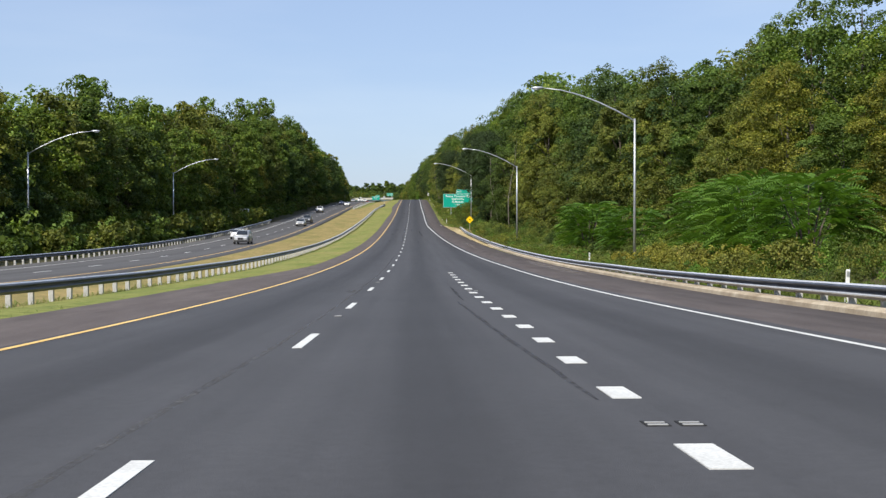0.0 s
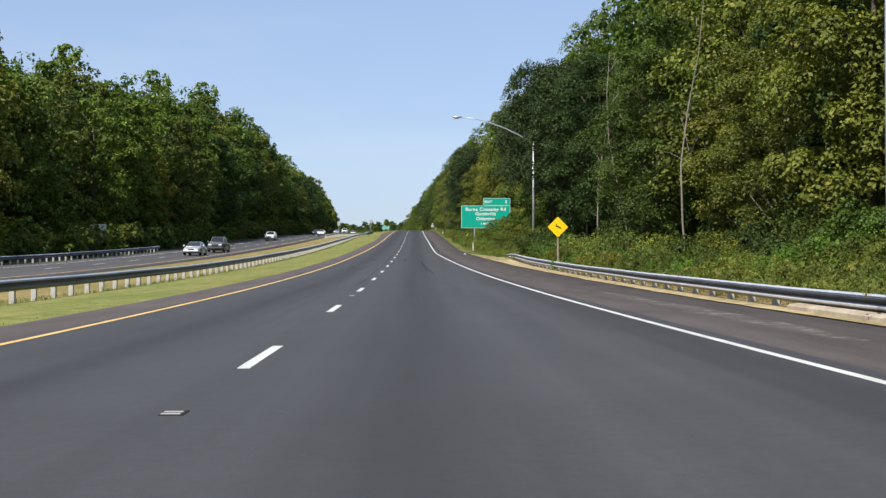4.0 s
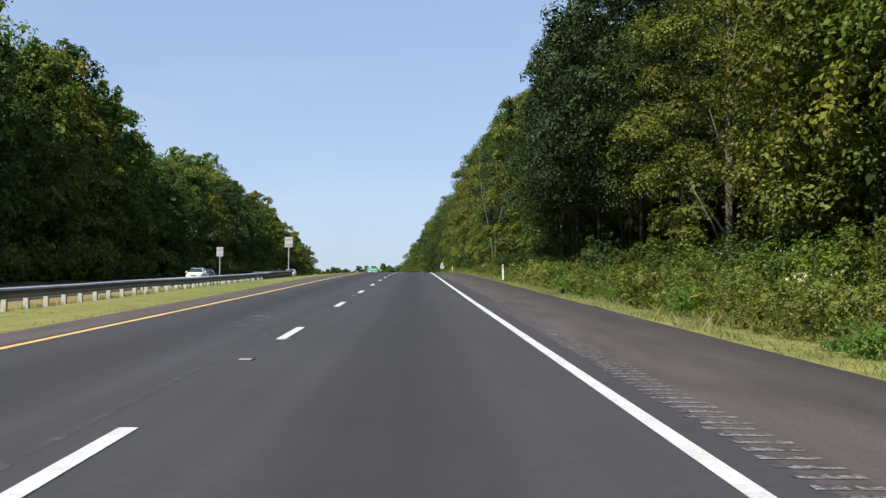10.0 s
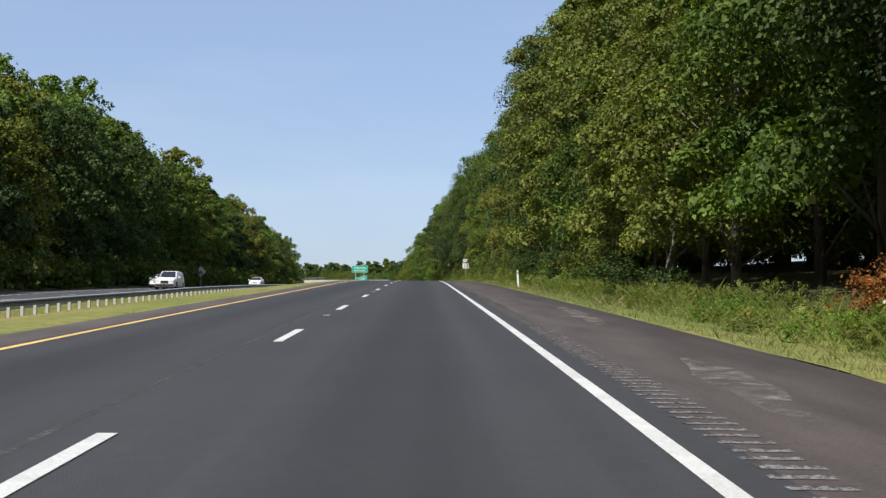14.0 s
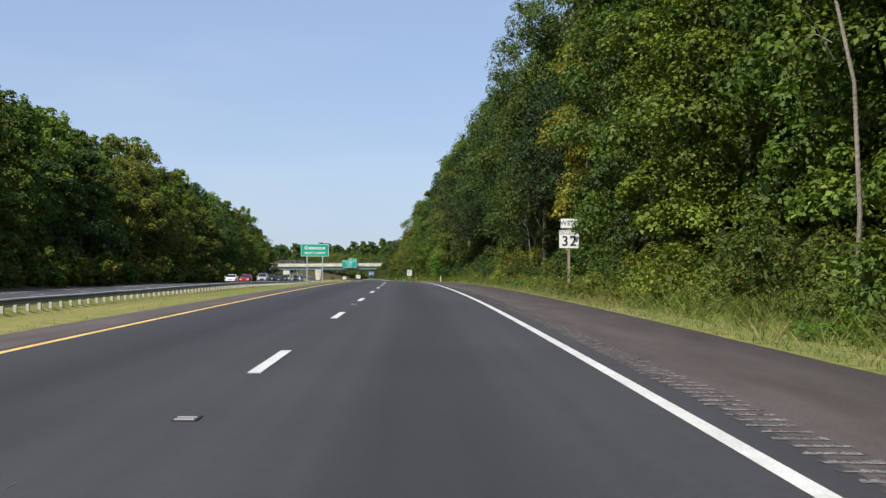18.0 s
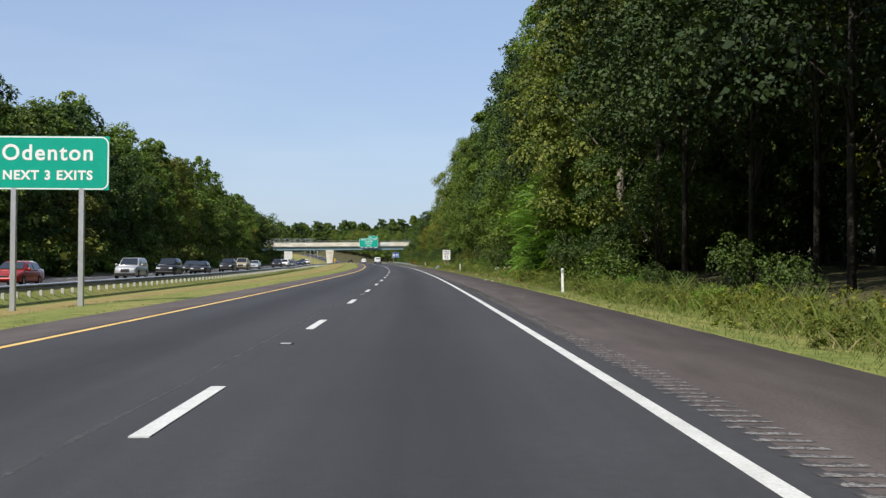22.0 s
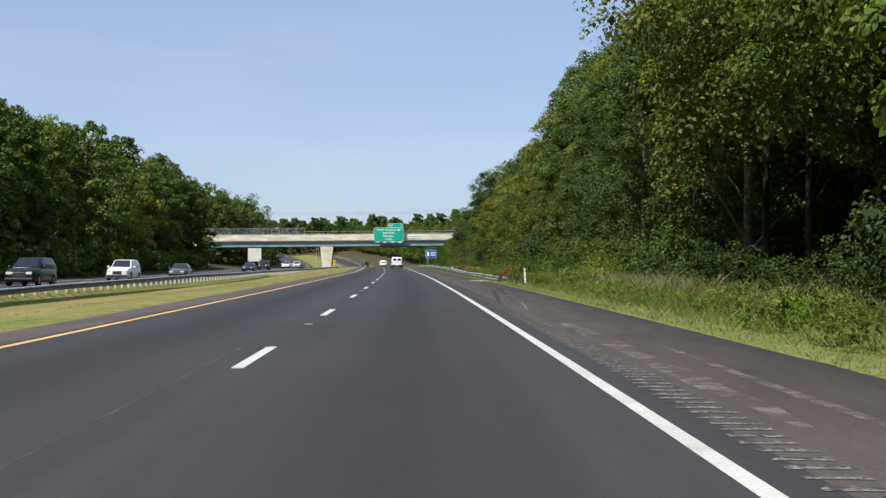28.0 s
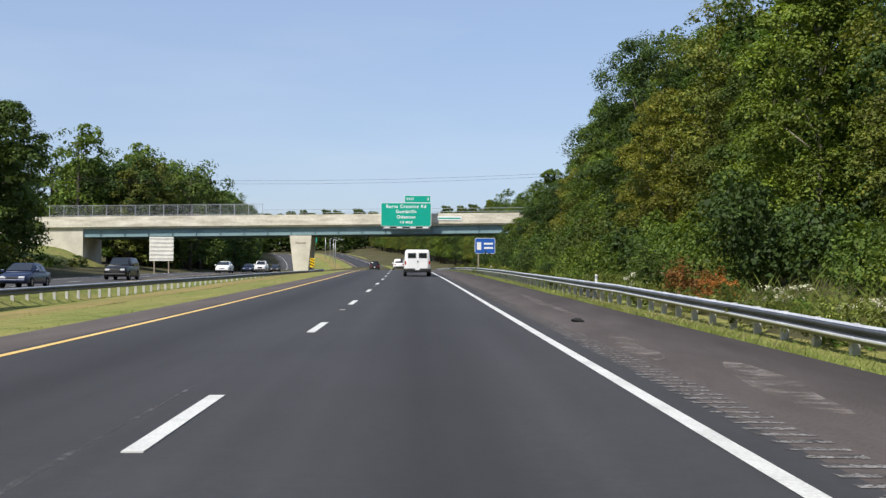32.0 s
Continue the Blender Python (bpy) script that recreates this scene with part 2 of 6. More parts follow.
M_BLADE = leafy("grass_blades", (0.13, 0.17, 0.046), (0.20, 0.245, 0.072), (0.295, 0.315, 0.120), (0.40, 0.355, 0.17), 0.25, 0.7)
M_RUST = leafy("rust_leaves", (0.12, 0.055, 0.02), (0.25, 0.105, 0.035), (0.36, 0.17, 0.06))
M_STRAW = leafy("straw_grass", (0.19, 0.165, 0.085), (0.28, 0.24, 0.13), (0.40, 0.345, 0.21), None, 0.25, 0.7)
# leaf colour lowered to paint in the wood's deep shade
M_SHADELEAF = leafy("shade_toned_leaves", (0.014, 0.027, 0.010), (0.030, 0.050, 0.016), (0.060, 0.086, 0.026), None, 0.14)
M_GOLD = leafy("yellowing_leaves", (0.095, 0.108, 0.022), (0.175, 0.178, 0.037), (0.27, 0.245, 0.056), (0.32, 0.22, 0.065))
M_FLOWER = leafy("white_flowers", (0.42, 0.43, 0.36), (0.55, 0.55, 0.47), (0.68, 0.68, 0.60), None, 0.2, 0.7)
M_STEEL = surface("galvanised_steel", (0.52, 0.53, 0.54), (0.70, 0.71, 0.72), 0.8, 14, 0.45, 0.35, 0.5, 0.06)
# rail face dark as in shade; galvanised_steel serves its sunlit slopes
M_SHADESTEEL = surface("shaded_rail_steel", (0.05, 0.055, 0.066), (0.105, 0.11, 0.125), 0.8, 14, 0.42, 0.35, 0.5, 0.06)
M_POST = surface("weathered_grey_post", (0.36, 0.36, 0.34), (0.52, 0.515, 0.49), 1.0, 18, 0.75, 0.0, 0.3, 0.3)
M_ALU = plain("aluminium", (0.55, 0.56, 0.57), 0.4, 0.7)
M_CONC = surface("concrete", (0.50, 0.46, 0.37), (0.70, 0.65, 0.54), 0.5, 16, 0.85, 0, 0.3, 0.3)
M_PARAPET = surface("weathered_parapet", (0.42, 0.38, 0.29), (0.80, 0.75, 0.63), 0.6, 9, 0.85, 0, 0.3, 0.3, (0.5, 0.5, 2.5))
M_OLDCONC = surface("stained_concrete", (0.27, 0.22, 0.16), (0.46, 0.40, 0.31), 0.9, 14, 0.9, 0, 0.3, 0.4)
M_GREENSIGN = plain("green_sheeting", (0.0, 0.335, 0.235), 0.35, 0, 0.5, 0.05)
M_WHITESHEET = plain("white_sheeting", (0.78, 0.78, 0.76), 0.4, 0, 0.5, 0.04)
M_YELLOWSHEET = plain("yellow_sheeting", (0.85, 0.55, 0.0), 0.4, 0, 0.5, 0.04)
M_BLUESHEET = plain("blue_sheeting", (0.015, 0.095, 0.40), 0.4, 0, 0.5, 0.05)
M_BLACK = plain("black_print", (0.012, 0.012, 0.012), 0.5, 0, 0.4, 0.1)
M_WOODPOST = surface("weathered_timber", (0.22, 0.18, 0.13), (0.36, 0.31, 0.24), 2.0, 20, 0.9, 0, 0.2, 0.5, (6, 6, 0.4))
M_TEALSTEEL = surface("painted_bridge_steel", (0.16, 0.25, 0.27), (0.23, 0.33, 0.35), 0.4, 6, 0.6, 0, 0.4, 0.1, (1, 1, 4))
M_GLASS = plain("dark_car_glass", (0.015, 0.018, 0.02), 0.08, 0, 0.8, 0.05)
M_TYRE = plain("tyre_rubber", (0.018, 0.018, 0.018), 0.85, 0, 0.3)
M_LENSRED = plain("red_lens", (0.32, 0.015, 0.012), 0.25)
M_LENSCLEAR = plain("headlight_lens", (0.65, 0.66, 0.66), 0.15)
M_BLACKPLASTIC = plain("black_plastic", (0.022, 0.022, 0.023), 0.6)
M_RIM = plain("alloy_rim", (0.42, 0.42, 0.43), 0.35, 0.8)


# ---- the line of the road: distance, heading to the left in degrees, grade in per cent ----
ROAD = [
    (-120, -0.00, -2.92),
    (0, -0.00, -2.92),
    (43, -0.35, -0.98),
    (86, -0.28, 0.49),
    (127, -0.14, 1.66),
    (169, -0.07, 2.89),
    (210, -0.09, 3.93),
    (251, -0.14, 4.59),
    (293, -0.03, 5.17),
    (335, 0.06, 5.23),
    (376, -0.06, 5.00),
    (417, -0.09, 4.25),
    (460, -0.09, 4.14),
    (504, 0.11, 3.11),
    (547, 0.62, 2.50),
    (590, 1.25, 1.89),
    (632, 1.78, 1.42),
    (673, 2.16, 1.48),
    (714, 2.55, 1.41),
    (756, 3.10, 1.59),
    (798, 3.83, 1.69),
    (841, 4.36, 1.61),
    (884, 4.76, 1.49),
    (899, 4.88, 1.40),
    (940, 5.20, 1.85),
    (990, 5.60, 1.90),
    (1060, 6.30, 0.90),
    (1150, 7.50, 0.20),
    (1230, 8.80, 0.80),
    (1270, 10.0, 4.20),
    (1400, 13.5, 5.00),
    (1500, 15.0, 4.00),
    (1560, 15.5, 0.50),
    (4000, 16.0, 0.50),
]
_rk = np.array(ROAD, float)
_s = np.arange(-600.0, 3900.0, 0.5)
_psi = np.radians(np.interp(_s, _rk[:, 0], _rk[:, 1]))
_gr = np.interp(_s, _rk[:, 0], _rk[:, 2]) / 100
_x, _y, _z = np.cumsum(-np.sin(_psi) * 0.5), np.cumsum(np.cos(_psi) * 0.5), np.cumsum(_gr * 0.5)
_i0 = 1200
_x, _y, _z = _x - _x[_i0], _y - _y[_i0], _z - _z[_i0]


def rp(s, u, h=0.0):
    """World place at s along the road, u to the right of the lane's middle line and h above the road."""
    s, u, h = np.broadcast_arrays(np.asarray(s, float), np.asarray(u, float), np.asarray(h, float))
    p = np.interp(s, _s, _psi)
    return np.stack([np.interp(s, _s, _x) + u * np.cos(p), np.interp(s, _s, _y) + u * np.sin(p), np.interp(s, _s, _z) + h], -1)


def road_pose(s, u, h=0.0, turn=0.0, level=True):
    """The pose of a thing beside the road: its +y points along the road, +x to the right."""
    a = rp(s, u, h)
    m = pose(float(a[0]), float(a[1]), float(a[2]), 0, 0, float(np.degrees(np.interp(s, _s, _psi))) + turn)
    if not level:
        m = m @ pose(0, 0, 0, math.degrees(math.atan(float(np.interp(s, _s, _gr)))), 0, 0)
    return m


# right edge line: a joining lane tapers away
EDGE_S = (-600, 25, 75, 203, 229, 257, 285, 313, 340, 368, 395, 423, 510, 538, 567, 596, 624, 652, 679, 762, 790, 818, 847, 876, 905, 4000)
EDGE_U = (6.2, 6.2, 5.6, 2.75, 2.12, 2.06, 2.035, 1.965, 1.95, 1.975, 1.978, 1.996, 2.05, 2.09, 2.03, 2.05, 2.018, 2.045, 2.03, 2.035, 2.02, 1.965, 1.955, 1.995, 2.065, 2.04)
PAVE_S, PAVE_U = (-600, 58, 170, 240, 4000), (9.9, 9.7, 7.3, 5.0, 5.0)   # outer edge of the right shoulder


def edge_u(s):
    return np.interp(s, EDGE_S, EDGE_U)


def pave_u(s):
    return np.interp(s, PAVE_S, PAVE_U)


U_DASH = -1.575
LEFTPAVE_S = (-600, 40, 54, 78, 162, 216, 272, 298, 326, 356, 382, 408, 435, 523, 581, 611, 666, 776, 803, 860, 918, 4000)
LEFTPAVE_U = (-8.4, -8.4, -8.2, -6.85, -6.65, -6.5, -6.5, -6.1, -6.2, -6.7, -6.45, -5.95, -5.95, -6.35, -6.2, -6.65, -6.55, -6.55, -6.2, -6.4, -6.25, -6.3)


def left_pave(s):
    """Outer edge of the narrow shoulder along the median."""
    return np.interp(s, LEFTPAVE_S, LEFTPAVE_U)



def yellow_u(s):
    return np.interp(s, (16, 45, 74, 157, 212, 239, 294, 322, 350, 377, 404, 432, 518, 578, 606, 634, 688, 772, 828, 856, 885, 914, 4000), (-5.48, -5.34, -5.27, -5.22, -5.18, -5.07, -4.92, -4.86, -4.86, -4.82, -4.82, -4.87, -4.99, -5.14, -5.19, -5.12, -5.07, -5.05, -5.01, -5.0, -4.99, -4.88, -4.88))


def opp_in(s):
    """Inner edge line of the oncoming carriageway; its lanes lie up to 7 m further left."""
    return np.interp(s, (-600, 60, 160, 280, 500, 750, 4000), (-18.3, -18.5, -20.0, -21.4, -20.7, -20.5, -20.5))


def opp_h(s):
    """Height of the oncoming carriageway against this one."""
    return np.interp(s, (-600, 150, 200, 250, 300, 350, 450, 560, 616, 660, 840, 890, 960, 1100), (-0.15, -0.15, -0.30, -0.50, -0.75, -0.95, -1.10, -0.90, -0.65, -0.42, -0.40, -0.55, -0.55, -0.40))


def ground_h(s, u):
    """Height of the ground against the road."""
    pv, lp = pave_u(s), left_pave(s)
    w = u - opp_in(s)
    oh = opp_h(s)
    far = np.interp(w, (-400, -100, -40, -17, -11.5, -10.2, 1.6), (14.15, 7.15, 2.35, 0.45, -0.10, -0.09, -0.09)) + oh
    f = np.clip((lp - 0.2 - u) / (lp - 0.2 - (opp_in(s) + 1.6)), 0, 1)      # 0 at the shoulder, 1 across the median
    late = np.interp(s, (370, 395), (0, 1))
    dip = (1 - late) * 0.38 * np.interp(f, (0, 0.33, 0.6, 1), (0, 0.35, 1, 0)) + late * 0.64 * np.interp(f, (0, 0.5, 0.8, 0.92, 1), (0, 0.5, 0.95, 1, 0))
    median = -0.05 * (1 - f) + (oh - 0.09) * f ** 1.6 - dip
    left = np.where(w < 1.6, far, median)
    right = np.interp(u - pv, (0, 1.5, 4, 9, 30, 120, 400), (-0.05, -0.14, 0.05, 0.7, 2.0, 7.0, 14.0)) - 0.35 * np.interp(s, (840, 870, 1200), (0, 1, 1)) * np.interp(u - pv, (0, 1.3, 2.4, 9), (0, 0.9, 1.15, 0.4))
    rise = 6 * np.interp(s, (1500, 1600, 1900, 2300), (0, 1, 1, 0.6))     # the far wooded rise
    return np.where(u < lp, left, np.where(u < pv, -0.05, right)) + rise


# ---- mesh helpers ----
def mesh_of(name, verts, faces, mat, smooth=False):
    me = bpy.data.meshes.new(name)
    me.from_pydata([tuple(v) for v in verts] if not isinstance(verts, list) else verts, [], faces)
    me.materials.append(mat)
    if smooth:
        me.shade_smooth()
    return me


def quads_mesh(name, verts, mat):
    """A mesh of separate quads from an array of n x 4 x 3 places, or of these and a tone for each."""
    verts, tone = verts if isinstance(verts, tuple) else (verts, None)
    n = len(verts)
    me = bpy.data.meshes.new(name)
    me.vertices.add(n * 4)
    me.vertices.foreach_set("co", np.ascontiguousarray(verts, dtype=np.float32).ravel())
    me.loops.add(n * 4)
    me.loops.foreach_set("vertex_index", np.arange(n * 4, dtype=np.int32))
    me.polygons.add(n)
    me.polygons.foreach_set("loop_start", np.arange(0, n * 4, 4, dtype=np.int32))
    if tone is None:
        tone = np.ones(n)
    me.attributes.new("tone", "FLOAT", "POINT").data.foreach_set("value", np.repeat(tone, 4).astype(np.float32))
    me.update(calc_edges=True)
    me.materials.append(mat)
    return me


def grid_mesh(name, pts, mat, smooth=True):
    """A sheet through an array of rows x columns x 3 places."""
    r, c, _ = pts.shape
    v = pts.reshape(-1, 3).tolist()
    f = [(i * c + j, i * c + j + 1, (i + 1) * c + j + 1, (i + 1) * c + j) for i in range(r - 1) for j in range(c - 1)]
    return mesh_of(name, v, f, mat, smooth)


def child(name, me, parent, m=None, label="", kind=""):
    ob = new(name, me)
    ob.parent = parent
    if m is not None:
        ob.matrix_basis = m
    return tagged(ob, label, kind=kind)


def part(name, bm, mat, parent, label="", m=None, smooth=False):
    me = bpy.data.meshes.new(name)
    bm.to_mesh(me)
    bm.free()
    me.materials.append(mat)
    if smooth:
        me.shade_smooth()
    return child(name, me, parent, m, label)


def box_bm(x0, x1, y0, y1, z0, z1, bevel=0.0, bm=None):
    bm = bm or bmesh.new()
    r = bmesh.ops.create_cube(bm, size=1)
    bmesh.ops.transform(bm, matrix=Matrix.LocRotScale(((x0 + x1) / 2, (y0 + y1) / 2, (z0 + z1) / 2), None, (x1 - x0, y1 - y0, z1 - z0)), verts=r["verts"])
    if bevel:
        es = list({e for v in r["verts"] for e in v.link_edges})
        bmesh.ops.bevel(bm, geom=es, offset=bevel, segments=2, affect="EDGES", profile=0.5)
    return bm


def tube_bm(points, radii, sides=8, bm=None):
    """A round bar along points, with a radius at each."""
    bm = bm or bmesh.new()
    rings = []
    pts = [Vector(p) for p in points]
    for i, p in enumerate(pts):
        d = (pts[min(i + 1, len(pts) - 1)] - pts[max(i - 1, 0)]).normalized()
        a = d.cross(Vector((0.31, 0.95, 0.05)) if abs(d.y) < 0.9 else Vector((1, 0, 0))).normalized()
        b = d.cross(a)
        rings.append([bm.verts.new(p + (a * math.cos(k * 2 * math.pi / sides) + b * math.sin(k * 2 * math.pi / sides)) * radii[i]) for k in range(sides)])
    for r0, r1 in zip(rings, rings[1:]):
        for k in range(sides):
            bm.faces.new((r0[k], r0[(k + 1) % sides], r1[(k + 1) % sides], r1[k]))
    bm.faces.new(rings[0][::-1])
    bm.faces.new(rings[-1])
    return bm


def rounded_plate_bm(w, h, y0, y1, r, x=0.0, z=0.0, seg=5):
    """A plate in the x-z plane with rounded corners, middle of its lower edge at x, z."""
    bm = bmesh.new()
    out = []
    for cx, cz, a0 in ((w / 2 - r, h - r, 0), (-w / 2 + r, h - r, 90), (-w / 2 + r, r, 180), (w / 2 - r, r, 270)):
        for k in range(seg + 1):
            a = radians(a0 + 90 * k / seg)
            out.append((x + cx + r * math.cos(a), z + cz + r * math.sin(a)))
    va, vb = [bm.verts.new((p, y0, q)) for p, q in out], [bm.verts.new((p, y1, q)) for p, q in out]
    n = len(out)
    bm.faces.new(va)
    bm.faces.new(vb[::-1])
    for k in range(n):
        bm.faces.new((va[k], vb[k], vb[(k + 1) % n], va[(k + 1) % n]))
    bmesh.ops.recalc_face_normals(bm, faces=bm.faces)
    return bm


def words(text, size, mat, parent, x, z, y=-0.02, align="CENTER", name="lettering", width=1.0, bold=0.006):
    """Lettering in the x-z plane that faces -y."""
    cu = bpy.data.curves.new(name, "FONT")
    cu.body, cu.size, cu.align_x, cu.align_y, cu.extrude, cu.offset = text, size, align, "CENTER", 0.004, bold
    cu.space_character = 1.15
    tmp = bpy.data.objects.new(name, cu)
    me = bpy.data.meshes.new_from_object(tmp)
    bpy.data.objects.remove(tmp)
    me.materials.clear()
    me.materials.append(mat)
    return child(name, me, parent, pose(x, y, z, 90, 0, 0) @ Matrix.Diagonal((width, 1, 1, 1)))


# ---- ground and road ----
def strip(name, s, us, h, mat, parent=None, label="", kind="structure"):
    """A band along the road; us: functions or numbers, one for each long line, and heights alike."""
    cols = [rp(s, u(s) if callable(u) else u, hh(s) if callable(hh) else hh) for u, hh in zip(us, h)]
    me = grid_mesh(name, np.stack(cols, 1), mat)
    uv = me.uv_layers.new(name="lane")
    us_ = np.stack([(u(s) if callable(u) else u + 0 * s) for u in us], 1).ravel()
    ss_ = np.repeat(s, len(us))
    idx = np.empty(len(me.loops), dtype=np.int32)
    me.loops.foreach_get("vertex_index", idx)
    uv.data.foreach_set("uv", np.stack([us_[idx], ss_[idx]], 1).astype(np.float32).ravel())
    ob = new(name, me)
    ob.parent = parent
    return tagged(ob, label, kind=kind)


gs = np.concatenate([np.arange(-600, -60, 30.0), np.arange(-60, 1240, 5.0), np.arange(1240, 3880, 60.0)])
gu = np.array([-2600, -1200, -600, -300, -170, -110, -80, -60, -50, -43, -38, -35, -33, -31, -29.5, -28.3, -26, -22, -20.9, -20.2, -19.6, -18.9, -18.3, -17.6, -16.8, -15.6, -14.4, -13, -11.5, -10.4, -9.4, -8.6, -7.9, -7.3, -6.8, -6.3, -5.9, -4, 0, 3])
go = np.array([0, 0.4, 0.8, 1.5, 2.6, 4, 6, 9, 13, 20, 30, 45, 70, 120, 300, 700, 1400, 2600])
S2, U2 = np.meshgrid(gs, gu, indexing="ij")
S3, U3 = np.meshgrid(gs, go, indexing="ij")
U3 = U3 + pave_u(S3)
S2, U2 = np.concatenate([S2, S3], 1), np.concatenate([U2, U3], 1)
H2 = ground_h(S2, U2)
rough_g = np.array([noise.noise((a * 0.11, b * 0.23, 0.0)) for a, b in zip(S2.ravel(), U2.ravel())]).reshape(S2.shape)
H2 = H2 + rough_g * np.clip((np.maximum(-7.2 - U2, U2 - pave_u(S2) - 0.3)) * 0.05, 0, 0.35) * ((U2 < opp_in(S2) - 11.5) | (U2 > 0))
H2 = H2 - 0.07 * ((U2 > opp_in(S2) - 10.5) & (U2 < left_pave(S2) - 0.3))     # room under turf and asphalt
ground = tagged(new("ground", grid_mesh("ground", rp(S2, U2, H2), M_GROUND)), "brown soil and leaf litter of the roadside woods", kind="structure")

rs = np.arange(-240, 1500, 4.0)
road = strip("road", rs, (lambda s: yellow_u(s) - 0.2, U_DASH, lambda s: edge_u(s) + 0.40), (0.0, 0.0, 0.0), M_ASPHALT, None, "dark grey asphalt carriageway with smooth worn lanes")
sh_r = strip("pavement", rs, (lambda s: edge_u(s) + 0.40, pave_u, lambda s: pave_u(s) + 0.06), (0.0, -0.03, -0.2), M_SHOULDER, None, "brownish old asphalt shoulder beside the lanes")
strip("pavement", rs, (lambda s: left_pave(s) - 0.06, left_pave, lambda s: yellow_u(s) - 0.2), (-0.2, -0.02, 0.0), M_SHOULDER, None, "narrow brownish asphalt shoulder beside the median")
opp = strip("road", rs, tuple((lambda k: (lambda s: opp_in(s) + k))(k) for k in (-9.9, -9.8, -7.1, 0.0, 1.3, 1.36)), tuple((lambda k: (lambda s: opp_h(s) + k))(k) for k in (-0.15, -0.02, 0.0, 0.0, -0.02, -0.15)), M_ASPHALT_OPP, None, "grey asphalt carriageway of the oncoming traffic")

RAIL_R = lambda s: np.interp(s, (-50, 58, 190, 216, 222), (9.9, 9.8, 7.7, 7.95, 8.1))   # line of the first guardrail on the right


# turf bands, laid just over the soil
def turf(name, s0, s1, u0, u1, n, mat, label, lift=0.02):
    s = np.concatenate([np.arange(s0, min(s1, 1050), 1.25), np.arange(1050, s1 + 0.1, 5.0)])
    cols = []
    for k in range(n + 1):
        a = (u0(s) if callable(u0) else u0 + 0 * s) * (1 - k / n) + (u1(s) if callable(u1) else u1 + 0 * s) * (k / n)
        w = np.array([noise.noise((q * 0.15, k * 3.1, 7.0)) * 0.14 + noise.noise((q * 0.9, k * 3.1, 2.0)) * 0.07 for q in s]) * (1.0 if k in (0, n) else 0.0)
        cols.append(rp(s, a + w, ground_h(s, a) + lift + (0.03 if 0 < k < n else 0.0)))
    return tagged(new(name, grid_mesh(name, np.stack(cols, 1), mat)), label, kind="structure")


DRY_OUT = lambda s: np.interp(s, (-60, 372, 400, 1500), (-11.0, -11.0, -9.6, -9.2))
DRY_IN = lambda s: np.interp(s, (-60, 372, 400, 960, 1040, 1500), (-19.0, -19.5, -15.2, -15.2, -12.5, -12.5))
turf("grass_verge", -60, 1500, DRY_OUT, lambda s: left_pave(s) + 0.05, 6, M_TURF, "short pale green mown grass beside the median shoulder")
turf("grass_median", -60, 1500, lambda s: np.maximum(DRY_IN(s), opp_in(s) + 1.3), DRY_OUT, 8, M_DRYTURF, "dry brownish mown grass of the median ditch")
turf("grass_verge", 372, 1500, lambda s: opp_in(s) + 1.25, lambda s: np.maximum(DRY_IN(s), opp_in(s) + 1.3), 6, M_TURF, "rough green grass under the median guardrail")
turf("grass_verge", -60, 1500, lambda s: pave_u(s) - 0.05, lambda s: pave_u(s) + 3.2, 6, M_TURF, "rough green grass verge beside the shoulder")

M_OCHRE = turf_mat("ochre_dirt", (0.40, 0.31, 0.185), (0.27, 0.22, 0.125), (0.52, 0.43, 0.29))
turf("dirt_verge", 128, 226, lambda s: pave_u(s) - 0.1, lambda s: RAIL_R(s) + 1.7, 6, M_OCHRE, "ochre dirt with dry litter under the guardrail", 0.045)

# lane dashes, 3.05 m long every 12.19 m
def slab_mesh(name, w, l, mat, t=0.006):
    bm = box_bm(-w / 2, w / 2, 0, l, -0.004, t, 0.0)
    bm.faces.ensure_lookup_table()
    me = bpy.data.meshes.new(name)
    bm.to_mesh(me)
    bm.free()
    me.materials.append(mat)
    return me


dash_me = slab_mesh("lane_dash", 0.135, 3.05, M_WHITE)
for k in range(-10, 104):
    s0 = 3.95 + 12.192 * k
    child("lane_dash", dash_me, road, road_pose(s0, U_DASH, 0.003, 0, False))
    child("lane_dash", dash_me, opp, road_pose(s0 + 5, float(opp_in(s0 + 5)) - 3.55, float(opp_h(s0 + 5)) + 0.007, 0, False))
dot_me = slab_mesh("merge_dash", 0.25, 0.914, M_WHITE)
for k in range(-12, 17):
    child("merge_dash", dot_me, road, road_pose(6.6 + 3.5 * k, float(np.interp(6.9 + 3.5 * k, (7, 22, 35, 63), (1.77, 1.96, 1.87, 1.78))), 0.003, 0, False))
strip("edge_line", rs, (lambda s: edge_u(s) - 0.068, lambda s: edge_u(s) + 0.068), (0.005, 0.005), M_WHITE, road, "solid white edge line", "")
strip("edge_line", rs, (lambda s: yellow_u(s) - 0.062, lambda s: yellow_u(s) + 0.062), (0.005, 0.005), M_YELLOW, road, "solid yellow edge line", "")
strip("edge_line", rs, (lambda s: opp_in(s) - 0.07, lambda s: opp_in(s) + 0.07), (lambda s: opp_h(s) + 0.007,) * 2, M_YELLOW, opp, "solid yellow edge line", "")
strip("edge_line", rs, (lambda s: opp_in(s) - 7.17, lambda s: opp_in(s) - 7.03), (lambda s: opp_h(s) + 0.007,) * 2, M_WHITE, opp, "solid white edge line", "")


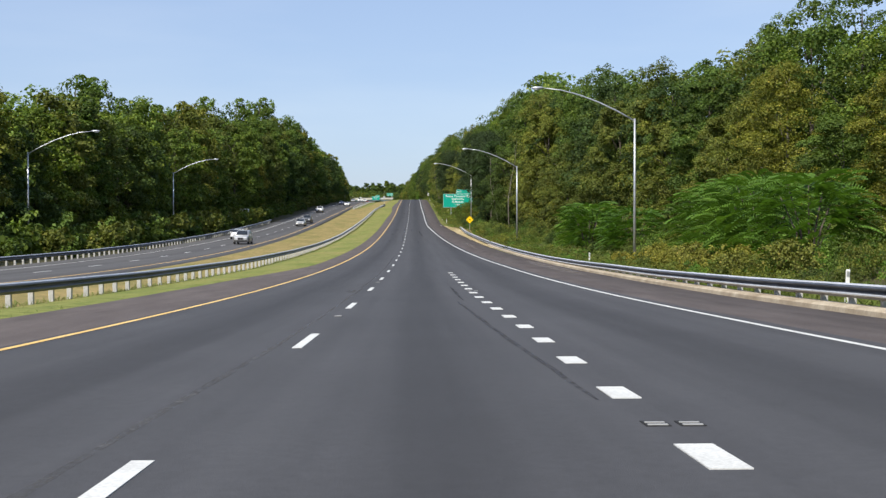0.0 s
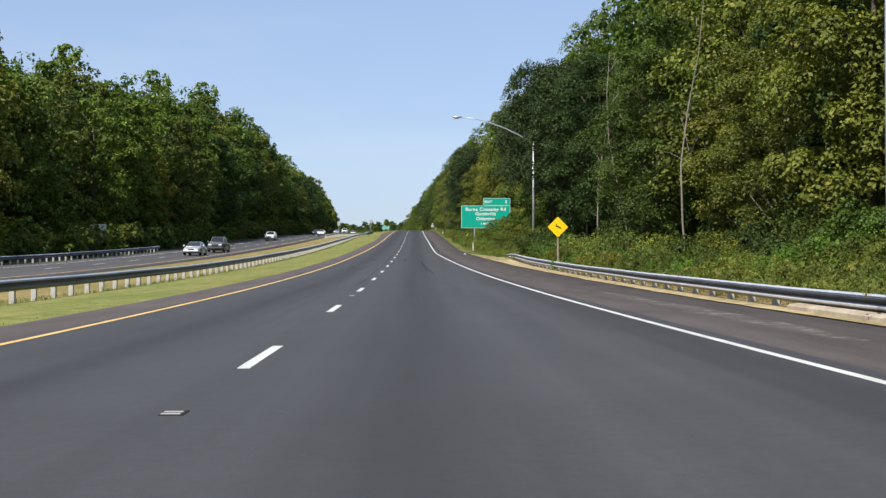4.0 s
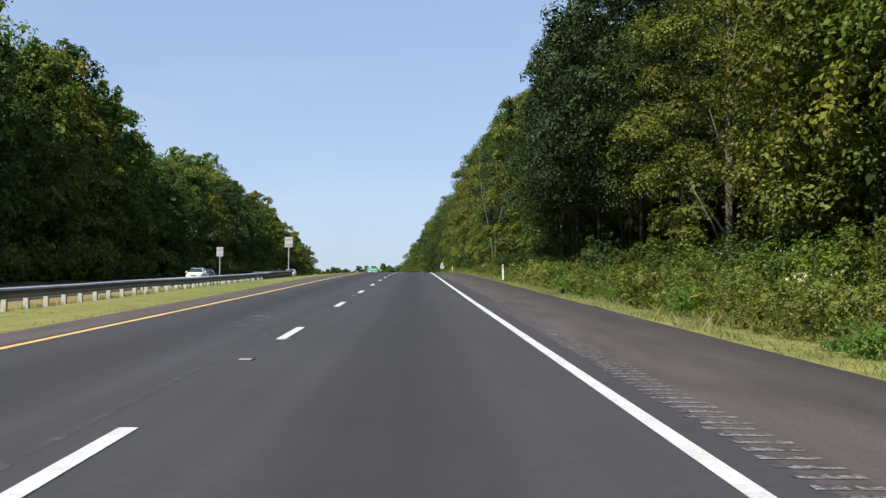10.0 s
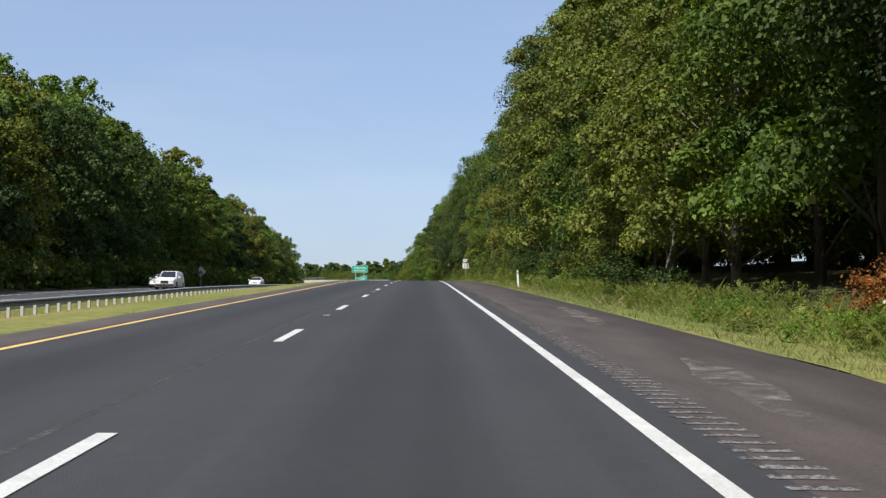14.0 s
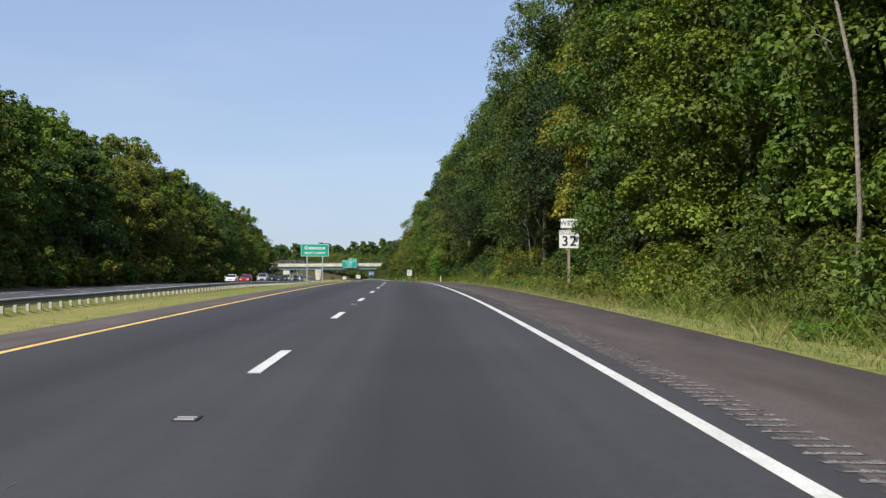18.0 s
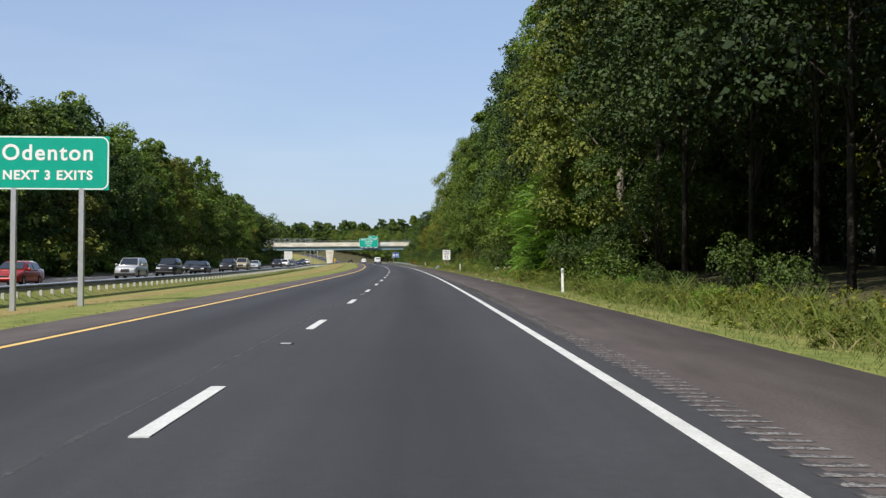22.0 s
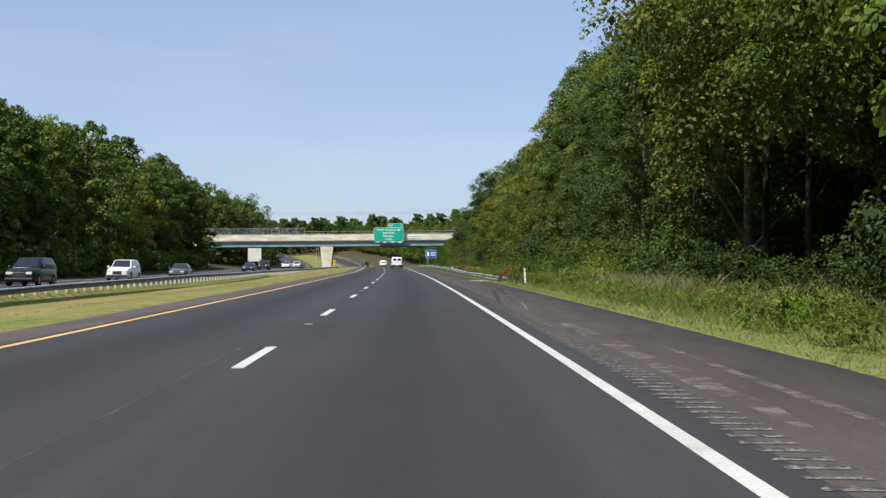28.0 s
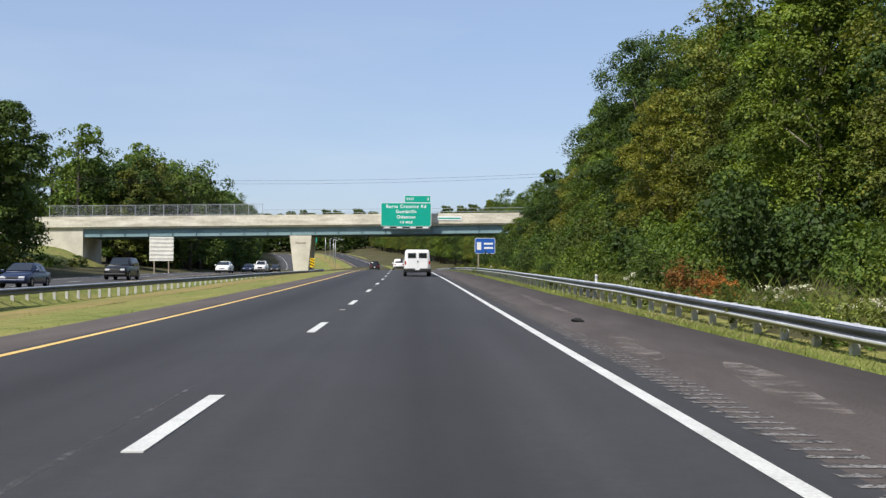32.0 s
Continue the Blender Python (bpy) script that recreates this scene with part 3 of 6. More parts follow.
# ---- guard rails ----
WBEAM = ((0.0, 0.16), (0.012, 0.162), (0.085, 0.09), (0.085, 0.072), (0.015, 0.018), (0.015, -0.006), (0.085, -0.068), (0.085, -0.086), (0.012, -0.16), (0.0, -0.158))


def guard_rail(s0, s1, uf, side, hf, label, split=(0, 0), post_mat=None, post_len=0.75):
    """A W-beam rail from s0 to s1; side: +1 if its face looks to the right, -1 to the left."""
    rail = tagged(new("guardrail"), label, "guardrail")
    n = max(2, int((s1 - s0) / 3.81))
    s = np.linspace(s0, s1, n + 1)
    lines = []
    for o, z in WBEAM:
        wob = np.array([noise.noise((q * 0.09, 3.0, 1.0)) for q in s]) * 0.025
        lines.append(rp(s, uf(s) + side * o, hf(s) + 0.55 + z + wob))
    for o, z in WBEAM[::-1]:
        lines.append(rp(s, uf(s) + side * (o - 0.008), hf(s) + 0.55 + z + np.array([noise.noise((q * 0.09, 3.0, 1.0)) for q in s]) * 0.025))
    lines.append(lines[0])
    child("rail_beam", grid_mesh("rail_beam", np.stack(lines, 1), M_SHADESTEEL, False), rail)
    # sunlight painted on: pale crest and ridge over a beam coloured as in shade
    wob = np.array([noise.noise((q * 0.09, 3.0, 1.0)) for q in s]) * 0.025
    slopes = [("rail_crest", ((-0.03, 0.155), (0.012, 0.162), (0.052, 0.123)), "upper slope of the beam, coloured as sunlit")]
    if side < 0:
        slopes.append(("rail_ridge", ((0.066, -0.05), (0.085, -0.068), (0.085, -0.09), (0.068, -0.106)), "lower ridge of the beam, coloured as sunlit"))
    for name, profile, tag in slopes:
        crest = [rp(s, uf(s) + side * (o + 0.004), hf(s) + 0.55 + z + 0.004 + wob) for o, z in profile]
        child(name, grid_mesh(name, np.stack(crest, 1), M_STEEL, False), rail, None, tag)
    pm = mesh_from(box_bm(-0.075, 0.075, -0.075, 0.075, -post_len, 0.16, 0.012), "post", post_mat or M_POST)
    rest = []
    for q in np.arange(s0 + 0.95, s1, 1.905):
        u, h = float(uf(np.array(q))), float(hf(np.array(q)))
        if split[0] <= q < split[1]:
            child("post", pm, rail, road_pose(q, u - side * 0.19, h + 0.53, random.uniform(-2, 2)))
        else:
            rest.append(q)
    if rest:
        vs, fs = [], []
        for q in rest:
            u, h = float(uf(np.array(q))), float(hf(np.array(q)))
            m = road_pose(q, u - side * 0.19, h + 0.53)
            b = len(vs)
            for dx, dy, dz in itertools.product((-0.075, 0.075), (-0.05, 0.05), (-post_len, 0.16)):
                vs.append(tuple(m @ Vector((dx, dy, dz))))
            fs += [(b, b + 1, b + 3, b + 2), (b + 4, b + 6, b + 7, b + 5), (b, b + 4, b + 5, b + 1), (b + 2, b + 3, b + 7, b + 6), (b + 1, b + 5, b + 7, b + 3), (b, b + 2, b + 6, b + 4)]
        child("post_remainder", mesh_of("post_remainder", vs, fs, post_mat or M_POST), rail, kind="stuff")
    return rail


def mesh_from(bm, name, mat, smooth=False):
    me = bpy.data.meshes.new(name)
    bm.to_mesh(me)
    bm.free()
    me.materials.append(mat)
    if smooth:
        me.shade_smooth()
    return me


flat = lambda v: (lambda s: np.asarray(s) * 0 + v)
RAIL_2H = lambda s: np.interp(s, (857, 880, 917, 924, 941, 1120), (-0.68, -0.64, -0.58, -0.50, -0.40, -0.42))
RAIL_L = lambda s: np.interp(s, (-50, 325, 345, 372), (-10.9, -10.9, -10.4, -9.15))
RAIL_LH = lambda s: np.interp(s, (-50, 61, 90, 173, 201, 284, 312, 339, 364, 372), (-0.19, -0.19, -0.19, -0.28, -0.23, -0.24, -0.36, -0.44, -0.42, -0.42))
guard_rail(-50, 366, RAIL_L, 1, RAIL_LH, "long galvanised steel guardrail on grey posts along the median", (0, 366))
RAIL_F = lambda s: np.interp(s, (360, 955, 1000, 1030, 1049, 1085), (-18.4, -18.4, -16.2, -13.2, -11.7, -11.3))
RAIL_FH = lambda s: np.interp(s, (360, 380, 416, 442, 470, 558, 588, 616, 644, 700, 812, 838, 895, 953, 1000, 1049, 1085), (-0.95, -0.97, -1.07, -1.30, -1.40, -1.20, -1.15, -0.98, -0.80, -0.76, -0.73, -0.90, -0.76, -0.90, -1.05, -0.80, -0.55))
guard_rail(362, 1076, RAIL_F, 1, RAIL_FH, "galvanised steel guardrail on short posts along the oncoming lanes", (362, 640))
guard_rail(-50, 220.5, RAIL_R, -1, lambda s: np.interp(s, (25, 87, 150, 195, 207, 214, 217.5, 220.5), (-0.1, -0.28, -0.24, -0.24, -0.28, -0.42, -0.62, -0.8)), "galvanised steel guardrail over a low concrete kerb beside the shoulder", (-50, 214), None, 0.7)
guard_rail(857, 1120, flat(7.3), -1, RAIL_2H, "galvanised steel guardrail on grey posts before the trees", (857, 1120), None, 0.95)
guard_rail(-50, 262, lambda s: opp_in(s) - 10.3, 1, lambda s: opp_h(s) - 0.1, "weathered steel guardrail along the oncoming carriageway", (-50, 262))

# blunt terminal of the first median rail: a tall three-ridged beam bent round a nose
term = tagged(new("crash_terminal"), "tall dark ribbed steel crash terminal ending the median guardrail", "guardrail")
TRIBEAM = [(0.0, 0.30)] + [(o, 0.30 - 0.2 * k - d) for k in range(3) for o, d in ((0.035, 0.01), (0.085, 0.05), (0.085, 0.12), (0.02, 0.17))] + [(0.0, -0.30)]
ts = np.linspace(359, 372, 9)
lines = [rp(ts, RAIL_L(ts) + 0.03 + o, RAIL_LH(ts) + 0.46 + z * np.interp(ts, (359, 364), (0.6, 1))) for o, z in TRIBEAM] + [rp(ts, RAIL_L(ts) + 0.02, RAIL_LH(ts) + 0.46 + z * np.interp(ts, (359, 364), (0.6, 1))) for z in (-0.30, 0.30)]
lines.append(lines[0])
# the near side and the nose have shade put into their colour
child("ribbed_beam", grid_mesh("ribbed_beam", np.stack(lines, 1), M_SHADESTEEL, False), term)
lines = [rp(ts, RAIL_L(ts) - 0.62 - o, RAIL_LH(ts) + 0.46 + z) for o, z in TRIBEAM] + [rp(ts, RAIL_L(ts) - 0.61, RAIL_LH(ts) + 0.46 + z) for z in (-0.30, 0.30)]
lines.append(lines[0])
child("ribbed_beam", grid_mesh("ribbed_beam", np.stack(lines, 1), M_STEEL, False), term)
na = np.linspace(-math.pi / 2, math.pi / 2, 9)
nose = np.stack([rp(372 + 0.42 * np.cos(na), RAIL_L(np.array(372.0)) - 0.29 - 0.36 * np.sin(na), float(RAIL_LH(372)) + 0.46 + z) for z in (0.31, 0.2, 0.1, 0.0, -0.1, -0.2, -0.31)], 1)
child("nose", grid_mesh("nose", nose, M_SHADESTEEL, True), term, None, "rounded steel nose")
for q in np.arange(360, 372.1, 1.9):
    part("post", box_bm(-0.075, 0.075, -0.05, 0.05, -0.7, 0.72, 0.01), M_POST, term, m=road_pose(float(q), float(RAIL_L(q)) - 0.28, float(RAIL_LH(q))))
    part("spacer", box_bm(-0.3, 0.3, -0.05, 0.05, 0.28, 0.66, 0.01), M_POST, term, m=road_pose(float(q), float(RAIL_L(q)) - 0.29, float(RAIL_LH(q))))


# ---- trees ----
rng = np.random.default_rng(7)


def leaf_quads(centres, normals, size, aspect=0.62, jitter=0.5):
    """Folded kite-shaped leaves or sprays at centres, roughly facing normals."""
    n = len(centres)
    nn = normals + rng.normal(0, jitter, (n, 3))
    nn /= np.linalg.norm(nn, axis=1, keepdims=True) + 1e-9
    a = np.cross(nn, rng.normal(0, 1, (n, 3)))
    a /= np.linalg.norm(a, axis=1, keepdims=True) + 1e-9
    b = np.cross(nn, a)
    l = (size * rng.uniform(0.55, 1.4, n))[:, None]
    w = l * aspect
    return np.stack([centres - a * l * 0.5, centres + b * w * 0.5 + nn * l * 0.12, centres + a * l * 0.5 - nn * l * 0.1, centres - b * w * 0.5 + nn * l * 0.12], 1)


def unit(v):
    return v / (np.linalg.norm(v, axis=-1, keepdims=True) + 1e-9)


def crown_quads(lobes, clumps, leaves, size, front=None, skirt=-0.3, aspect=0.66, core=12, big=3.2):
    """Boughs that carry domed clumps of leaves over a few large ones toned darker as if shaded; a tone for each bough
    and clump. front: the side that carries most of them.
    """
    out, tones = [], []
    up = np.array((0, 0, 1.0))
    for c, r in lobes:
        c, r = np.array(c, float), np.array(r, float)
        d = unit(rng.normal(0, 1, (clumps * 5, 3)))
        keep = (d[:, 2] > skirt) | (rng.random(len(d)) < 0.08)
        if front is not None:
            keep &= (d @ np.array(front) > -0.2) | (rng.random(len(d)) < 0.15)
        d = d[keep][:clumps]
        m = len(d)
        rc = r.mean() * rng.uniform(0.30, 0.58, m)
        pos = c + d * r * rng.uniform(0.68, 1.02, (m, 1))
        own = rng.uniform(0.76, 1.26) * rng.uniform(0.80, 1.22, m)
        k = leaves
        e = unit(rng.normal(0, 1, (m, k, 3)) + d[:, None] * 0.45 + up * 0.5)
        p = pos[:, None] + e * rng.uniform(0.55, 1.10, (m, k, 1)) * rc[:, None, None] * np.array((1.12, 1.12, 0.68))
        p[..., 2] -= ((p[..., :2] - pos[:, None, :2]) ** 2).sum(-1) / (rc[:, None] * 3.2)          # the rim of a clump droops
        out.append(leaf_quads(p.reshape(-1, 3), (e + up * 0.5).reshape(-1, 3), size, aspect, 0.42))
        tones.append((own[:, None] * rng.uniform(0.84, 1.16, (m, k))).ravel())
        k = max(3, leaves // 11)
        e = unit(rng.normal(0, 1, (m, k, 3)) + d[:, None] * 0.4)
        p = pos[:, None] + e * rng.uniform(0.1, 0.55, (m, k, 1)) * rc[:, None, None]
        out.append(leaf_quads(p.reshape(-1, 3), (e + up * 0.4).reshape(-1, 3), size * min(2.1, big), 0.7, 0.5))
        # shade within the clump, put into the tone of its inner leaves
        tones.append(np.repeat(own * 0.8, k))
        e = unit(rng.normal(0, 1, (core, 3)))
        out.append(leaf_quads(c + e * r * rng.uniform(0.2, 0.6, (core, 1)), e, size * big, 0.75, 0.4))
        # core leaves toned darker still for the shade inside the bough
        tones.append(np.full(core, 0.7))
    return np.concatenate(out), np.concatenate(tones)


def tree_meshes(height, radius, low, mat, bark, clumps=9, leaves=70, size=0.2, lobes=26, cone=0.0, trunk_r=0.2, front=None, flat=(0.5, 0.8), core=12, big=3.2):
    """Trunk with limbs, and a crown of leaf clumps on a cloud of boughs."""
    tips = []
    for i in range(lobes):
        f = (i + rng.uniform(0, 1)) / lobes
        env = radius * math.sqrt(max(0.05, 1 - ((f - 0.42) / 0.62) ** 2)) * (1 - cone * f)
        a = i * 2.4 + rng.uniform(-0.6, 0.6)
        r = radius * rng.uniform(0.24, 0.46) * (1 - 0.5 * cone * f)
        d = max(0.0, env - r * 0.8) * rng.uniform(0.55, 1.05)
        z = low + r * 0.5 + (height - low - r * 1.2) * f
        tips.append(((d * math.cos(a), d * math.sin(a), z), (r, r, r * rng.uniform(*flat))))
    bm = tube_bm([(0, 0, -0.6), (0.05, 0.03, height * 0.3), (0.1, -0.04, height * 0.6), (0, 0, height * 0.9)], [trunk_r * 1.25, trunk_r, trunk_r * 0.6, trunk_r * 0.15], 8)
    for (c, r) in tips[::2]:
        z0 = max(low * 0.6 + 0.4, c[2] - r[2] - 1.4)
        tube_bm([(0, 0, z0), (c[0] * 0.5, c[1] * 0.5, (z0 + c[2]) / 2 + 0.2), c], [trunk_r * 0.4, trunk_r * 0.25, trunk_r * 0.08], 5, bm)
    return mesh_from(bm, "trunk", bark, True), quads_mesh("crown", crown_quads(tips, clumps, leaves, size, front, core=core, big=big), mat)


def frond_tree(height, radius, mat, bark, fronds=430, length=1.15):
    """A young tree of slender stems whose arching fronds bear paired leaflets."""
    bm, out, tones = bmesh.new(), [], []
    for k in range(6):
        a, lean = k * 2.4 + rng.uniform(-0.4, 0.4), radius * rng.uniform(0.25, 0.8)
        h = height * rng.uniform(0.6, 0.95)
        stem = [(0.15 * math.cos(a), 0.15 * math.sin(a), -0.4), (lean * 0.4 * math.cos(a), lean * 0.4 * math.sin(a), h * 0.5), (lean * math.cos(a), lean * math.sin(a), h)]
        tube_bm(stem, [0.07, 0.05, 0.02], 6, bm)
    n = 10
    for k in range(fronds):
        a = rng.uniform(0, 2 * math.pi)
        f = rng.uniform(0.12, 1.0)
        reach = radius * math.sqrt(max(0.05, 1 - ((f - 0.45) / 0.62) ** 2)) * rng.uniform(0.35, 0.95)
        p0 = np.array((reach * math.cos(a), reach * math.sin(a), height * f * 0.95 + 0.2))
        a += rng.uniform(-0.7, 0.7)
        d = np.array((math.cos(a), math.sin(a), rng.uniform(0.0, 0.9)))
        side = unit(np.array((-math.sin(a), math.cos(a), rng.normal(0, 0.35))))
        q = np.linspace(0.12, 1, n)[:, None]
        l = length * rng.uniform(0.7, 1.25)
        axis = p0 + d * l * q - np.array((0, 0, 0.55)) * l * q ** 2
        w = 0.26 * l * (1 - 0.75 * (q - 0.35) ** 2)
        for sgn in (1, -1):
            tip = axis + sgn * side * w + d * w * 0.35 - np.array((0, 0, 0.28)) * w
            along = d * 0.042 * l
            out.append(np.stack([axis, (axis + tip) / 2 + along + np.array((0, 0, 0.01)), tip, (axis + tip) / 2 - along], 1))
        tones.append(np.full(2 * n, rng.uniform(0.75, 1.25)))
    return mesh_from(bm, "trunk", bark, True), quads_mesh("crown", (np.concatenate(out), np.concatenate(tones)), mat)


def plant_tree(kind, s, u, scale=1.0, label="", name="tree", category="tree", group="", parent=None, swing=40, tall=1.0):
    """A tree as a thing of its own, or as one clump of a wood."""
    tall *= scale / (0.32 + 0.68 * scale)          # tall trees are slenderer
    scale = 0.32 + 0.68 * scale
    m = road_pose(s, u, float(ground_h(np.array(s), np.array(u))) - 0.1, rng.uniform(-swing, swing)) @ Matrix.Diagonal((scale, scale, scale * tall * rng.uniform(0.94, 1.06), 1))
    if parent is not None:
        child("tree_trunk", kind[0], parent, m)
        return child("tree_crown", kind[1], parent, m)
    t = tagged(new(name), label, category, group)
    t.matrix_basis = m
    if kind[0]:
        child("trunk", kind[0], t)
    child("crown", kind[1], t)
    return t


TO_L, TO_R = (-0.95, -0.3, 0.1), (0.95, -0.3, 0.1)
NEAR_MAT = (M_LEAF, M_LEAF2, M_LEAF, M_LEAF2, M_LEAFDARK, M_LEAF, M_GOLD, M_LEAFDARK, M_LEAF2)
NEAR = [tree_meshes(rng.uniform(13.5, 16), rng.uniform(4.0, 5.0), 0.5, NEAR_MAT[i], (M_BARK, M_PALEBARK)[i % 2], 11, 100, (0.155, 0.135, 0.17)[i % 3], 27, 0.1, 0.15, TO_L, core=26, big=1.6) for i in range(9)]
# second row; its dark-leaved kinds put shade behind the gaps into colour
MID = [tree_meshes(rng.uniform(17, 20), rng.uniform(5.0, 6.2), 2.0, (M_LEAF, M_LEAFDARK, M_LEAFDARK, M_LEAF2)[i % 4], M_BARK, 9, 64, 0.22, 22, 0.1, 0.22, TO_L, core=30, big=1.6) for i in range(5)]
LEFT = [tree_meshes(rng.uniform(15, 18.5), rng.uniform(4.8, 6.0), 0.2, (M_LEAF, M_LEAFDARK, M_LEAF, M_LEAFDARK, M_LEAF2, M_LEAF, M_LEAFDARK, M_GOLD)[i], M_BARK, 8, 36, 0.30, 32, 0.14 * (i % 3), 0.22, TO_R, ((0.5, 0.8), (0.34, 0.5))[i % 2], big=2.2) for i in range(8)]
MID2 = [tree_meshes(rng.uniform(16, 19), rng.uniform(5.2, 6.4), 0.3, (M_LEAF, M_LEAFDARK, M_LEAF2, M_LEAF)[i], M_BARK, 8, 26, 0.36, 24, 0.1, 0.22, TO_R, core=16, big=1.8) for i in range(4)]
FAR = [tree_meshes(rng.uniform(15, 19), rng.uniform(6.2, 7.5), 0.3, (M_LEAF, M_LEAFDARK, M_LEAF2)[i % 3], M_BARK, 7, 26, 0.40, 22, 0.1, 0.3, core=12, big=1.7) for i in range(4)]
HOLLOW = [tree_meshes(rng.uniform(14.5, 16.5), rng.uniform(4.8, 5.6), (3.6, 4.6, 2.8, 3.0, 2.6)[i], (M_SHADELEAF, M_SHADELEAF, M_SHADELEAF, M_LEAF, M_LEAF2)[i], M_SHADEBARK, 9, 90, 0.155, 26, 0.0, 0.09, TO_L, core=24, big=1.6) for i in range(5)]
FARX = [tree_meshes(rng.uniform(15, 18), rng.uniform(6.4, 7.6), 0.2, (M_LEAF, M_LEAFDARK, M_LEAF)[i], M_BARK, 4, 6, 1.0, 18, 0.1, 0.3, core=5) for i in range(3)]
SUMAC = [frond_tree(rng.uniform(4.8, 6.0), rng.uniform(2.2, 2.8), M_LEAFBRIGHT, M_BARK) for i in range(2)]

HR_S, HR = (-60, 60, 82, 112, 130, 150, 170, 190, 215, 240, 260, 330, 430, 500, 560, 620, 700, 770, 825, 850, 870, 905, 930, 962, 1000, 1037, 1300), (10, 10.5, 12, 14.5, 15, 15.2, 15.6, 15.8, 17.5, 18.5, 17, 15.5, 17.5, 20, 18.5, 18.5, 20.5, 20.5, 19, 15.5, 14.5, 17, 14, 13.3, 13, 9.5, 12)
FR_S, FR = (-60, 60, 110, 165, 185, 205, 215, 232, 250, 284, 292, 330, 430, 700, 800, 850, 900, 1000, 1060, 1300), (21, 20.5, 19, 15.5, 12.6, 11.6, 11.6, 12, 16, 16.5, 12, 10.6, 10.2, 10.4, 11.5, 13.5, 15, 15, 18, 20)
HL_S, HL = (-60, 110, 129, 177, 210, 250, 300, 340, 420, 450, 480, 520, 600, 620, 700, 745, 840, 900, 985, 1030, 1085, 1200, 1300), (13, 15, 17, 20.5, 20.5, 22, 24.7, 26.3, 29, 23, 21, 23, 23, 21, 21, 20, 20.5, 19.5, 19, 19, 18, 20, 21)


def near_bridge(s):
    return 1050 < s < 1082


GLOOM = ((200, 238), (328, 368), (398, 450), (574, 592), (634, 668), (700, 712), (806, 832))   # stretches with deep shade under the boughs, put into leaf and bark colours


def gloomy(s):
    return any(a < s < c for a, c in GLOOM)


woods_r = tagged(new("woodland"), "dense green deciduous wood beside the road", "wood", kind="stuff")
woods_l = tagged(new("woodland"), "dense dark green wood across the median", "wood", kind="stuff")
TREE_LABELS = ("leafy green deciduous tree at the wood's edge", "olive green tree with yellowing leaves at the wood's edge", "leafy green deciduous tree at the wood's edge", "olive green tree with yellowing leaves at the wood's edge", "dark green broad tree at the wood's edge", "leafy green deciduous tree at the wood's edge", "tree with yellowing golden leaves at the wood's edge", "dark green broad tree at the wood's edge", "olive green tree with yellowing leaves at the wood's edge")
s = -42.0
while s < 1050:
    # shady stretches take dark-leaved kinds, so leaf colour carries the shade
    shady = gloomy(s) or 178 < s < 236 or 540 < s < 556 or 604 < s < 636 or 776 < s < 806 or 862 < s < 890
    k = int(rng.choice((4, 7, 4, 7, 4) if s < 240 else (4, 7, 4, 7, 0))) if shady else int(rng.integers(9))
    if (s < 165 or 240 < s < 326) and rng.random() < 0.75:
        k = int(rng.choice((1, 3, 8)))
    if k == 6 and rng.random() < 0.6:
        k = 1
    sc = float(np.interp(s, HR_S, HR)) / 15 * rng.uniform(0.72, 1.16)
    u0 = float(np.interp(s, FR_S, FR))
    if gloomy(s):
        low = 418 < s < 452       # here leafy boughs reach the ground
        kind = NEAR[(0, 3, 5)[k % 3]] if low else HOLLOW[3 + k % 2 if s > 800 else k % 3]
        plant_tree(kind, s, u0 + 1.4 + rng.uniform(-0.8, 0.8), sc, TREE_LABELS[(0, 3, 5)[k % 3]] if low else "green tree with high boughs, its colours darkened as in deep shade", group="trees along the verge")
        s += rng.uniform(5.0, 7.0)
        continue
    plant_tree(NEAR[k], s, u0 + 1.1 + rng.uniform(-1.0, 3.0), sc, TREE_LABELS[k], group="trees along the verge")
    s += rng.uniform(6.0, 9.0)
s = -45.0
while s < 1500:
    if not near_bridge(s):
        u0, sc = float(np.interp(s, FR_S, FR)), float(np.interp(s, HR_S, HR)) / 15
        hill = 1.0 + 0.22 * float(np.interp(s, (90, 150, 200, 330, 420), (0.0, 0.3, 1, 1, 0)))
        # in gloomy stretches only dark crowns, with the shade in their leaves
        plant_tree(MID[int(rng.integers(1, 3) if gloomy(s) else rng.integers(5))], s + rng.uniform(-2, 2), u0 + rng.uniform(3.5, 6.5) + (4.5 if gloomy(s) else 0), sc * rng.uniform(0.9, 1.12), parent=woods_r)
        plant_tree(FAR[int(rng.integers(4))], s, u0 + rng.uniform(10, 15), sc * hill * rng.uniform(1.0, 1.2), parent=woods_r)
    s += rng.uniform(5.0, 7.5)

s = 0.0
while s < 1004:
    sc = float(np.interp(s, HL_S, HL)) / 17.5 * 0.86 * rng.uniform(0.85, 1.12)
    k = int(rng.integers(8 if rng.random() < 0.5 else 7))
    plant_tree(LEFT[k], s, float(opp_in(s)) - (23.5 if 205 < s < 252 else 21.5 if 85 < s < 190 else 18.5) + rng.uniform(-1, 1), sc, "dark green forest tree beyond the oncoming lanes" if k % 2 else "green leafy forest tree beyond the oncoming lanes", group="trees across the median")
    s += rng.uniform(9.2, 12.0)
s = -40.0
